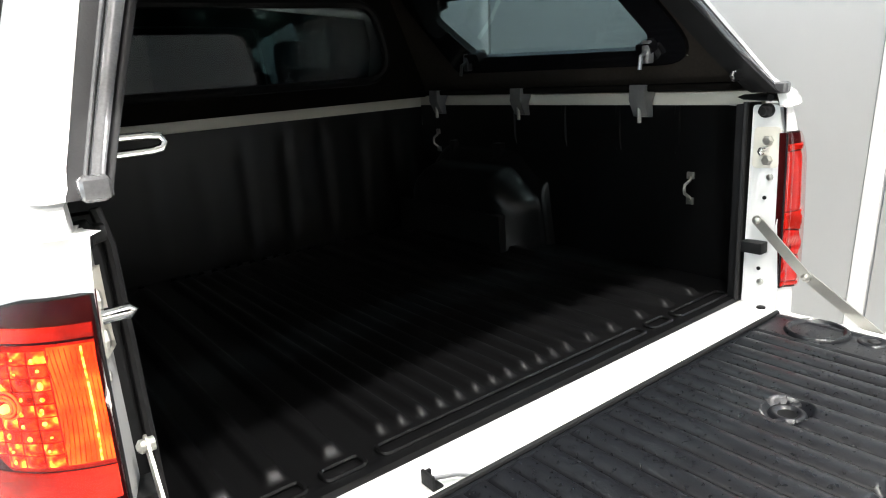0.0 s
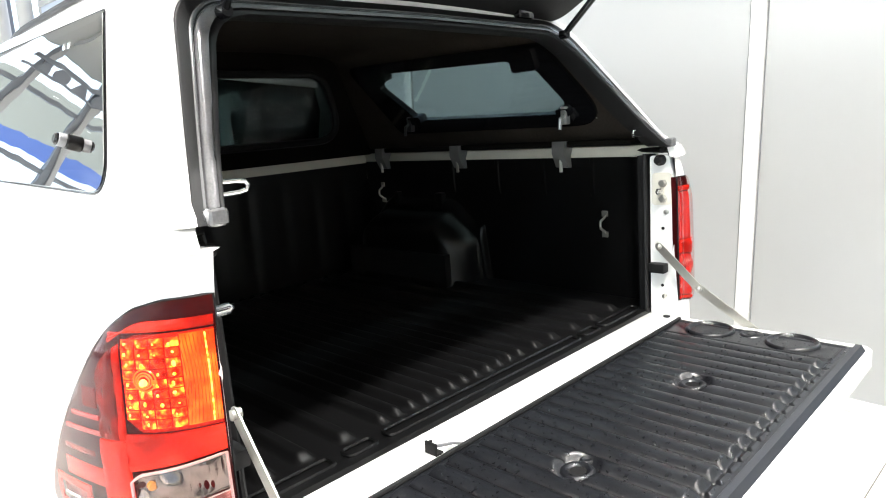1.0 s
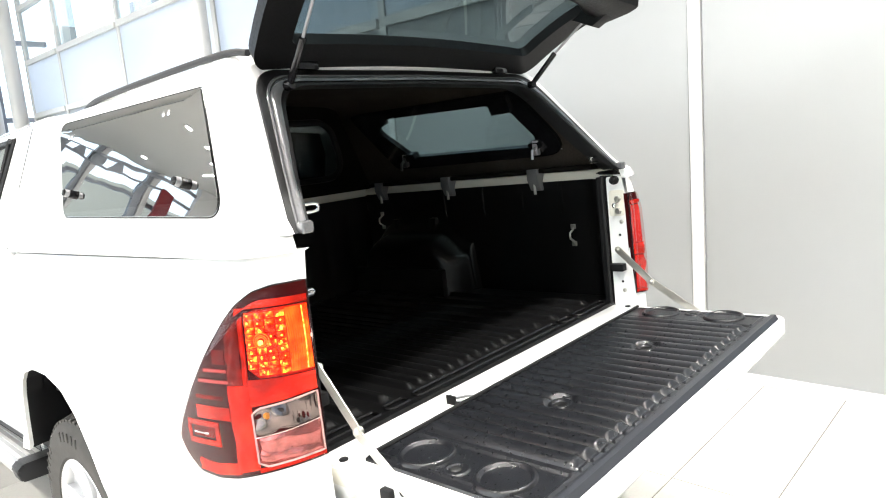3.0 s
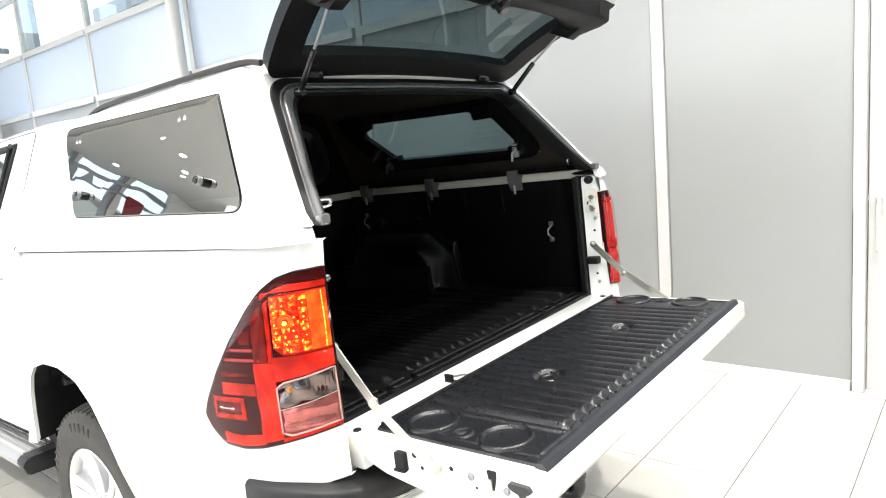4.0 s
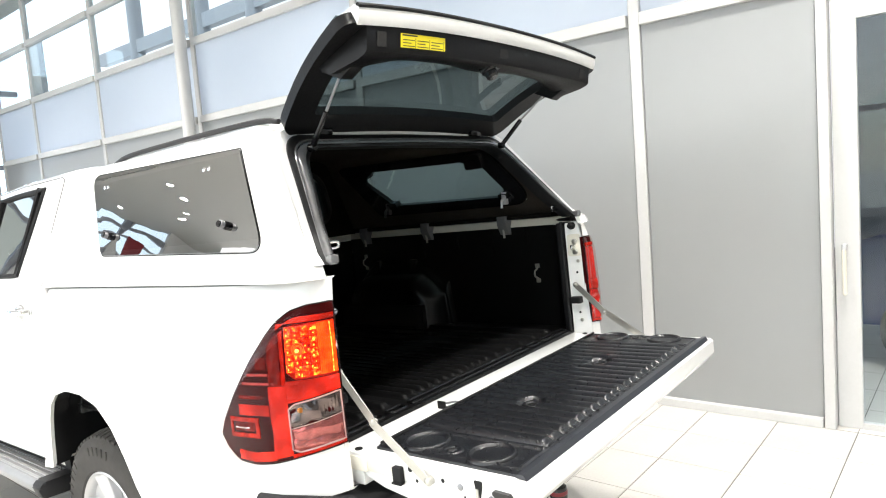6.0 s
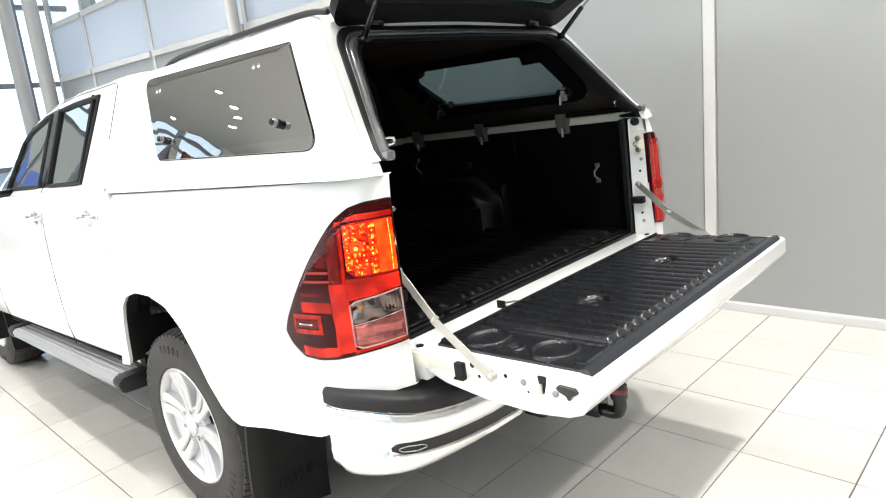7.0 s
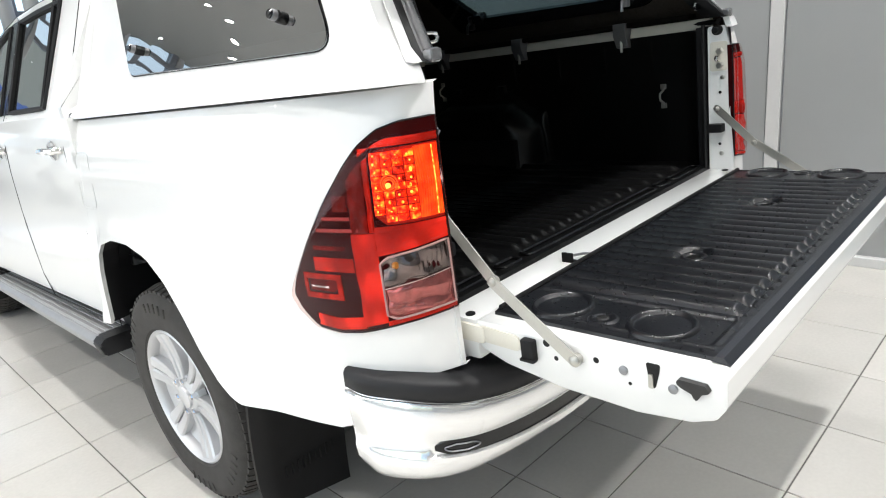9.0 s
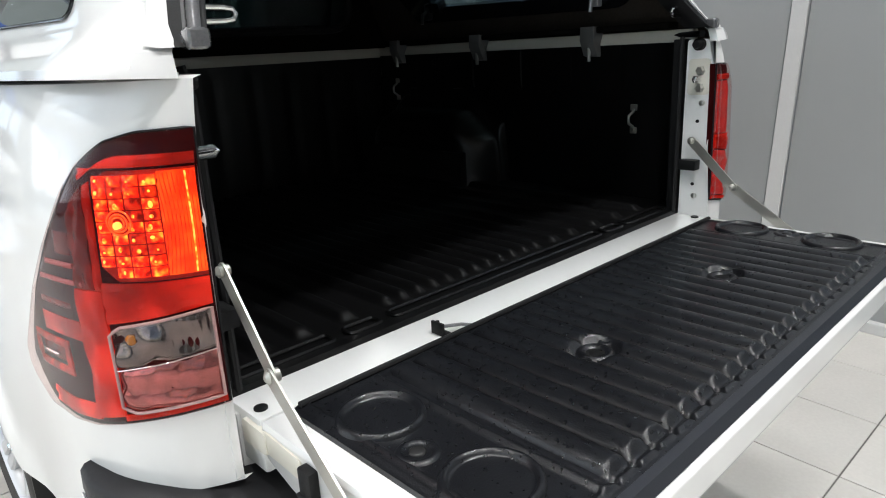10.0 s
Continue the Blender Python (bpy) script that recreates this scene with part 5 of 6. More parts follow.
# rubber seal round the rear opening


def opening(k, back=0.0):
    """The rounded edge of the rear opening, inset k from the shell, bottom to bottom."""
    d = k - 0.10
    low, mid, corner = Vector((0.732 - d, 1.428)), Vector((0.724 - d * 0.93, 1.447 - d * 0.2)), Vector((0.570 - d * 1.3, 1.797 - d))
    up = (mid - corner).normalized()
    a, b = corner + up * 0.085, corner + Vector((-0.085, 0.0))
    half = [low, mid, mid.lerp(a, 0.33), mid.lerp(a, 0.66)]
    half += [(1 - t) ** 2 * a + 2 * t * (1 - t) * corner + t * t * b for t in (k / 8 for k in range(9))]
    half += [Vector((x, 1.797 - d + 0.006 * (1 - x / 0.48))) for x in (0.36, 0.24, 0.12, 0.0)]
    right = [(q.x, rear_y(q.y) + back, q.y) for q in half]
    return [(-x, y, z) for x, y, z in right] + right[::-1][1:]


def resample(line, n):
    """n points at even steps along a line."""
    pts = np.array(line)
    run = np.r_[0, np.cumsum(np.linalg.norm(np.diff(pts, axis=0), axis=1))]
    at = np.linspace(0, run[-1], n)
    return [tuple(float(np.interp(q, run, pts[:, c])) for c in range(3)) for q in at]


# white rear frame between the shell's edge and the seal
edge_line = []
for x, z in SIDE_PROFILE[3:]:
    x2, z2 = max(x - 0.040, 0.0), z - (0.016 if z < 1.80 else 0.040)
    edge_line.append((x2, rear_y(z2) - 0.0005, z2))
edge_line = [(-x, y, z) for x, y, z in edge_line] + edge_line[::-1][1:]
bm = bmesh.new()
grid(bm, [resample(edge_line, 90)] + [resample(opening(k, back), 90) for k, back in ((0.050, -0.003), (0.072, -0.003), (0.080, 0.002), (0.084, 0.02))])
part("rear_frame", bm, CANOPY, canopy, "white rear frame of the canopy", angle=50)


def strip(section):
    """A band swept round the rear opening; section: (inset, y) pairs."""
    lines = [catmull(opening(k, back), 3) for k, back in section]
    b2 = bmesh.new()
    vs = grid(b2, lines)
    cap(b2, [line[0] for line in vs])
    cap(b2, [line[-1] for line in vs][::-1])
    return b2


seal = part("opening_seal", strip([(0.093, 0.006), (0.092, -0.008), (0.095, -0.016), (0.100, -0.019), (0.106, -0.016), (0.108, -0.004), (0.107, 0.01)]), SEAL, canopy,
            "glossy grey bulb seal round the hatch opening", angle=70)
part("seal_flange", strip([(0.070, 0.004), (0.071, -0.005), (0.073, -0.007), (0.091, -0.007), (0.094, 0.002)]), RUBBER, seal, "black rubber flange", angle=50)
part("seal_bead", strip([(0.086, -0.004), (0.0865, -0.009), (0.0885, -0.011), (0.0905, -0.009), (0.091, -0.004)]), SEAL, seal, angle=70)
part("seal_carrier", strip([(0.107, 0.004), (0.108, -0.008), (0.112, -0.011), (0.117, -0.008), (0.119, 0.010), (0.119, 0.06), (0.108, 0.06)]), RUBBER, seal, "black rubber carrier", angle=70)
for side in (-1, 1):
    bm = bmesh.new()
    tube(bm, [(side * 0.705, 0.034, 1.482), (side * 0.652, 0.030, 1.481), (side * 0.640, 0.028, 1.479), (side * 0.636, 0.028, 1.472), (side * 0.640, 0.028, 1.465), (side * 0.652, 0.030, 1.463), (side * 0.705, 0.034, 1.462)], 0.0048, 10)
    part("hatch_striker", bm, CHROME, canopy, "chromed hatch striker loop")
    bm = bmesh.new()
    box(bm, side * 0.716, side * 0.748, -0.058, -0.030, 1.424, 1.452, 0.009, 3)
    part("seal_end", bm, SEAL, seal, "glossy grey end of the seal")
    # lower inner rail and clamps
    bm = bmesh.new()
    box(bm, side * 0.76, side * 0.82, 0.10, 1.455, 1.432, 1.450, 0.004)
    part("base_flange", bm, FABRIC, canopy, "canopy base flange, coloured dark for shade")


def clamp(side, y):
    b2 = bmesh.new()
    x = side * 0.79
    prism(b2, [(0.0, 1.448), (0.055, 1.452), (0.058, 1.410), (0.035, 1.362), (0.012, 1.358), (0.020, 1.400), (0.0, 1.425)],
          lambda u, v, w: (x - side * u + side * 0.012, y + w, v), -0.026, 0.026, 0.003)
    c = part("canopy_clamp", b2, CLAMP, canopy, "grey steel canopy clamp")
    b2 = bmesh.new()
    tube(b2, [(x - side * 0.030, y, 1.345), (x - side * 0.030, y, 1.40)], 0.006, 8)
    part("bolt", b2, STEEL, c)


for side in (-1, 1):
    for y in (0.372, 0.868, 1.335):
        clamp(side, y)

# ---------------------------------------------------------------- rear hatch
HINGE_Y, HINGE_Z, LID = 0.282, 1.836, 0.53
LID_DIR, LID_UP = Vector((0, -0.895, 0.446)), Vector((0, 0.446, 0.895))


def lid(x, a, h):
    w = 0.66
    crown = 0.030 * (1 - (x / w) ** 2) + 0.030 * math.sin(math.pi * min(max(a / LID, 0), 1))
    return Vector((x, HINGE_Y, HINGE_Z)) + LID_DIR * a + LID_UP * (h + crown)


def lid_ring(inset, low=0.0, high=0.0, wide=0.0, corner=0.09):
    a0, a1 = -0.010 + inset + low, LID - inset - high
    half = lambda a: 0.605 + 0.130 * a / LID - inset - wide
    pts = rounded([(-half(a0), a0), (half(a0), a0), (half(a1), a1), (-half(a1), a1)], [corner, corner, 0.05, 0.05], 8)
    out = []
    for i, (p, q) in enumerate(zip(pts, pts[1:] + pts[:1])):
        steps = (16, 6)[(i // 9) % 2] if i % 9 == 8 else 1
        out += [(p[0] + (q[0] - p[0]) * k / steps, p[1] + (q[1] - p[1]) * k / steps) for k in range(steps)]
    return out


hatch = part("hatch", ring_plate(bmesh.new(), lid_ring(0.0, 0.018), lid_ring(0.062, 0.045, 0.075, 0.045, 0.03), lambda u, v, w: lid(u, v, w), -0.030, 0.004),
             HATCH_BLACK, canopy, "raised canopy hatch, tinted glass in a black frame", angle=40)
bm = bmesh.new()
lines = [[lid(x * (0.598 + 0.130 * a / LID), a, 0.006) for x in np.linspace(-1, 1, 17)] for a in np.linspace(0.045, 0.50, 10)]
vs = grid(bm, lines)
geo = bmesh.ops.extrude_face_region(bm, geom=list(bm.faces))
bmesh.ops.translate(bm, vec=LID_UP * 0.004, verts=[g for g in geo["geom"] if isinstance(g, bmesh.types.BMVert)])
part("pane", bm, GLASS_HATCH, hatch, "green tinted hatch glass", angle=60)
# deep inner panel at the free end
bm = bmesh.new()
rows = []
for x in np.linspace(-0.655, 0.655, 41):
    dip = 0.030 * math.exp(-((abs(x) - 0.60) / 0.10) ** 2) + 0.012 * math.exp(-(x / 0.13) ** 2)
    inner_a = 0.385 - dip * 1.3 - (0.05 * smooth((abs(x) - 0.56) / 0.12))
    rows.append([lid(x, inner_a, -0.020), lid(x, inner_a + 0.006, -0.044), lid(x, inner_a + 0.03, -0.066 - dip * 0.4), lid(x, 0.450, -0.090 - dip * 0.3), lid(x, 0.478, -0.096), lid(x, 0.488, -0.093),
                 lid(x, 0.492, -0.088), lid(x, 0.530, -0.030), lid(x, 0.535, 0.0)])
vs = grid(bm, rows)
for ring in (vs[0], vs[-1]):
    low = [bm.verts.new(lid(ring[0].co.x, 0.40 + 0.015 * k, -0.005)) for k in range(len(ring))]
    for a, b, c, d in zip(ring, ring[1:], low[1:], low):
        bm.faces.new((a, b, c, d))
panel = part("inner_panel", bm, HATCH_BLACK, hatch, "dark grey moulded inner panel")


def panel_patch(x0, x1, f0, f1, lift, thick):
    """A thin patch on the upright face of the inner panel; f runs up the face from 0 to 1."""
    b2 = bmesh.new()
    grid(b2, [[lid(x, 0.492 + 0.038 * f + 0.84 * lift, -0.088 + 0.058 * f - 0.54 * lift) for f in (f0, f1)] for x in np.linspace(x0, x1, 5)])
    geo = bmesh.ops.extrude_face_region(b2, geom=list(b2.faces))
    bmesh.ops.translate(b2, vec=(LID_DIR * 0.84 - LID_UP * 0.54) * thick, verts=[g for g in geo["geom"] if isinstance(g, bmesh.types.BMVert)])
    return b2


for u0, u1, f0, f1 in ((-0.615, -0.575, 0.10, 0.72), (0.575, 0.615, 0.10, 0.72), (0.005, 0.055, 0.25, 0.70)):
    part("pull_recess", panel_patch(u0, u1, f0, f1, 0.0005, 0.001), BLACK, panel, "black pull recess")
lid_turn = Matrix(((1, 0, 0), (0, -0.895, 0.446), (0, 0.446, 0.895))).to_4x4()
bm = bmesh.new()
c = lid(-0.005, 0.450, -0.094)
lathe(bm, [(0.030, 0.02), (0.030, -0.004), (0.022, -0.010), (0.022, -0.028), (0.016, -0.034), (0, -0.034)], lambda u, v, h: c + Vector((u, 0, 0)) + LID_DIR * v + LID_UP * h, 20)
box(bm, -0.036, 0.036, -0.02, 0.02, -0.008, 0.01, 0.004, turn=Matrix.Translation(lid(-0.005, 0.452, -0.092)) @ lid_turn)
part("lock", bm, TRIM_BLACK, panel, "black hatch lock")

sticker = part("sticker", panel_patch(-0.515, -0.305, 0.14, 0.74, 0.0008, 0.0008), YELLOW, panel, "yellow warning sticker")
for u0, u1 in ((-0.506, -0.452), (-0.440, -0.386), (-0.374, -0.316)):
    part("print_frame", panel_patch(u1 + 0.003, u1 + 0.0045, 0.13, 0.58, 0.0017, 0.0004), INK, sticker)
    for r in range(3):
        part("print", panel_patch(u0, u1 - 0.016 * (r % 2), 0.20 + 0.13 * r, 0.235 + 0.13 * r, 0.0017, 0.0004), INK, sticker)
part("print", panel_patch(-0.508, -0.440, 0.64, 0.70, 0.0017, 0.0004), INK, sticker)
# white outer skin lip and black edge at the free end
bm = bmesh.new()
rows = []
for x in np.linspace(-0.692, 0.692, 33):
    back = 0.012 * (abs(x) / 0.725) ** 4
    rows.append([lid(x, 0.526, 0.0), lid(x, 0.536 - back, -0.036), lid(x, 0.554 - back, -0.022), lid(x, 0.566 - back, -0.002), lid(x, 0.556 - back, 0.012), lid(x, 0.47, 0.020), lid(x, 0.40, 0.014)])
vs = grid(bm, rows)
cap(bm, vs[0])
cap(bm, vs[-1][::-1])
part("spoiler_lip", bm, CANOPY, hatch, "white painted lower edge of the hatch")
bm = bmesh.new()
tube(bm, [lid(x, 0.566 - 0.012 * (abs(x) / 0.725) ** 4, 0.003) for x in np.linspace(-0.692, 0.692, 33)], 0.007, 8)
part("edge_seal", bm, RUBBER, hatch, "black rubber edge")
for side in (-1, 1):
    bm = bmesh.new()
    box(bm, side * 0.40, side * 0.47, 0.245, 0.30, 1.825, 1.850, 0.005)
    tube(bm, [(side * 0.395, 0.283, 1.846), (side * 0.475, 0.283, 1.846)], 0.011, 10)
    part("hinge", bm, TRIM_BLACK, canopy, "black hatch hinge")
    a, b, c = Vector((side * 0.545, 0.193, 1.776)), Vector((side * 0.560, 0.094, 1.870)), Vector((side * 0.588, -0.02, 1.962))
    bm = bmesh.new()
    tube(bm, [a, a.lerp(b, 0.1), b, b + (b - a).normalized() * 0.004], [0.0075, 0.0095, 0.0095, 0.006], 12)
    gas = part("gas_strut", bm, TRIM_BLACK, canopy, "black gas strut with a bright rod")
    bm = bmesh.new()
    tube(bm, [b, c], 0.0042, 10)
    part("rod", bm, ZINC, gas)
    bm = bmesh.new()
    disc(bm, a, 0.013, 0.012)
    part("ball_socket", bm, TRIM_BLACK, gas)
    bm = bmesh.new()
    prism(bm, [(0.285, -0.02), (0.345, -0.094), (0.41, -0.088), (0.475, -0.066), (0.49, -0.02)], lambda u, v, w: lid(side * 0.605 + w, u, v), -0.026, 0.026, 0.004)
    part("strut_bracket", bm, HATCH_BLACK, hatch)

# ---------------------------------------------------------------- cab
CAB = [(0.908, 0.655), (0.925, 0.75), (0.930, 1.0), (0.924, 1.20), (0.912, 1.34), (0.890, 1.415), (0.866, 1.440), (0.715, 1.825), (0.698, 1.852), (0.663, 1.873), (0.59, 1.885), (0.3, 1.897), (0, 1.900)]
YS_CAB = [1.540, 1.60, 1.80, 1.95, 2.15, 2.33, 2.46, 2.65, 2.85, 3.05, 3.25, 3.45, 3.65, 3.9, 4.3]


def cab_top(y):
    """How much the roof line falls towards the windscreen."""
    return interp(y, [(2.1, 1.0), (2.5, 0.96), (2.85, 0.82), (3.13, 0.61), (3.4, 0.30), (3.65, 0.02), (4.3, 0.0)])


def cab_point(side, i, y):
    x, z = CAB[i]
    if z > 1.44:
        k = cab_top(y)
        z = 1.44 + (z - 1.44) * k
        x = x if k > 0.3 else x * (0.93 + 0.07 * k)
    if y < 1.6 and z > 1.42:
        x += (interp(z, [(p[1], p[0]) for p in SIDE_PROFILE]) - x) * (1.6 - y) / 0.06 - 0.022 * (1.6 - y) / 0.06
    return Vector((side * x, y, z))


for side in (-1, 1):
    bm = bmesh.new()
    rows = [[cab_point(side, i, y + (0.06 if i == 6 and y == 1.80 else 0.0)) for y in YS_CAB] for i in range(len(CAB))]

    def open_cell(i, j, s=side):
        return i == 6 and j in (2, 3, 4, 6, 7, 8)
    grid(bm, rows, skip=open_cell)
    bmesh.ops.remove_doubles(bm, verts=bm.verts, dist=1e-4)
    part("cab_side", bm, WHITE, truck, "white cab side", angle=26)
# rear wall of the cab
bm = bmesh.new()
ring_plate(bm, rounded([(-0.90, 0.7), (0.90, 0.7), (0.90, 1.44), (0.66, 1.86), (-0.66, 1.86), (-0.90, 1.44)], 0.02, 5),
           rounded([(-0.66, 1.47), (-0.40, 1.465), (0.40, 1.465), (0.66, 1.47), (0.60, 1.79), (-0.60, 1.79)], 0.06, 5), lambda u, v, w: (u, w, v), 1.57, 1.60)
cabback = part("cab_back", bm, WHITE, truck)
bm = bmesh.new()
prism(bm, rounded([(-0.67, 1.46), (0.67, 1.46), (0.61, 1.80), (-0.61, 1.80)], 0.06, 5), lambda u, v, w: (u, w, v), 1.578, 1.583)
part("rear_pane", bm, glass("cab_rear_glass", (0.24, 0.29, 0.29), 0.04), cabback)


def cab_glass_point(side, y, t, off):
    """A point of the cab's side glass: t from its sill to its top."""
    a, b = cab_point(side, 6, y), cab_point(side, 7, y)
    p = a.lerp(b, t)
    return p + Vector((side * 0.94, 0, 0.33)) * off


def side_door(side, y0, y1, g0, g1, gq, name_label):
    b2 = bmesh.new()
    # shut line of the door as a thin dark gap
    line = [(y0, 0.63), (y0 - 0.005, 1.0), (y0 + 0.03, 1.30), (y0 + 0.02, 1.42)]
    def skin(y, z, off=0.0004):
        return Vector((side * (interp(z, [(p[1], p[0]) for p in CAB]) + off), y, z))
    pts = [skin(y, z) for y, z in line]
    pts += [cab_glass_point(side, y0 + 0.02, t, 0.0012) for t in (0.3, 0.6, 0.9, 1.02)] + [cab_glass_point(side, y, 1.06, 0.0012) for y in np.linspace(y0 + 0.05, y1, 6)]
    tube(b2, pts, 0.0016, 6)
    tube(b2, [skin(y, 0.63) for y in np.linspace(y0, y1, 8)], 0.0016, 6)
    tube(b2, [skin(y1, z) for z in np.linspace(0.63, 1.43, 8)], 0.0016, 6)
    d = part("door", b2, PLASTIC, truck, name_label)
    b2 = bmesh.new()
    ys_g = list(np.linspace(g0, g1, 9))
    rows2 = [[cab_glass_point(side, y + 0.06 * (1 - t) * max(0, 1 - (y - g0) / 0.45) * (1 if gq else 0), t, -0.004) for y in ys_g] for t in np.linspace(0.02, 0.97, 5)]
    grid(b2, rows2)
    part("door_glass", b2, GLASS_DARK, d, "dark tinted door glass")
    b2 = bmesh.new()
    edge = rows2[0] + [r[-1] for r in rows2[1:]] + rows2[-1][::-1][1:] + [r[0] for r in rows2[::-1][1:-1]]
    tube(b2, [p + Vector((side * 0.004, 0, 0)) for p in edge], 0.012, 6, closed=True)
    if gq:
        tube(b2, [cab_glass_point(side, g0 + 0.085 - 0.01 * t, t, 0.001) for t in np.linspace(0.0, 1.0, 5)], 0.010, 6)
    part("window_trim", b2, RUBBER, d, "black window trim")
    # B pillar cover
    b2 = bmesh.new()
    grid(b2, [[cab_glass_point(side, y, t, 0.003) for y in (g1 - 0.005, g1 + 0.06, g1 + 0.135)] for t in (0.0, 0.5, 1.0)])
    part("pillar_cover", b2, TRIM_BLACK, d, "gloss black pillar cover")
    # chrome handle on a cup
    b2 = bmesh.new()
    hy, hz = y0 + (0.142 if gq else 0.10), 1.296
    x = side * (interp(hz, [(p[1], p[0]) for p in CAB]))
    tube(b2, catmull([(x, hy - 0.085, hz), (x + side * 0.030, hy - 0.06, hz + 0.002), (x + side * 0.038, hy, hz + 0.004), (x + side * 0.030, hy + 0.06, hz + 0.002), (x, hy + 0.085, hz)], 5), 0.012, 10)
    hd = part("handle", b2, CHROME, d, "chrome pull handle")
    b2 = bmesh.new()
    lathe(b2, [(0.045, 0.004), (0.042, 0.007), (0.030, -0.001), (0, -0.004)], lambda u, v, h: (x + side * h, hy + u * 1.2, hz + v * 0.8), 20)
    part("handle_cup", b2, CHROME, hd)
    return d


side_door(-1, 1.585, 2.36, 1.80, 2.33, True, "rear passenger door of the cab")
side_door(-1, 2.36, 3.55, 2.465, 3.05, False, "front door of the cab")
side_door(1, 1.585, 2.36, 1.80, 2.33, True, "rear passenger door of the cab")

# cab inside, seen dimly through the glass
bm = bmesh.new()
box(bm, -0.86, 0.86, 1.62, 4.2, 0.60, 0.66)
part("cab_floor", bm, RUBBER, truck)
for x in (-0.42, 0.0, 0.42):
    bm = bmesh.new()
    box(bm, x - 0.19, x + 0.19, 1.70, 1.86, 1.0, 1.50, 0.05, 3)
    box(bm, x - 0.13, x + 0.13, 1.70, 1.80, 1.52, 1.68, 0.04, 3)
    part("rear_seat", bm, UPHOLSTERY, truck, "charcoal rear seat with headrest")
for x in (-0.38, 0.38):
    bm = bmesh.new()
    box(bm, x - 0.25, x + 0.25, 2.55, 2.72, 1.0, 1.58, 0.06, 3)
    box(bm, x - 0.13, x + 0.13, 2.56, 2.66, 1.60, 1.76, 0.04, 3)
    part("front_seat", bm, UPHOLSTERY, truck, "charcoal front seat with headrest")
bm = bmesh.new()
box(bm, -0.84, 0.84, 3.35, 3.6, 1.1, 1.42, 0.05, 3)
part("dashboard", bm, PLASTIC, truck)
# bonnet and nose, hidden behind the cab
bm = bmesh.new()
box(bm, -0.91, 0.91, 4.28, 5.15, 0.62, 1.30, 0.10, 4)
part("front_end", bm, WHITE, truck)
# door mirror
bm = bmesh.new()
box(bm, -1.13, -0.955, 2.90, 2.98, 1.42, 1.58, 0.03, 3)
box(bm, -0.97, -0.86, 2.92, 2.97, 1.41, 1.45, 0.01, 2)
mirror = part("door_mirror", bm, TRIM_BLACK, truck, "black door mirror")

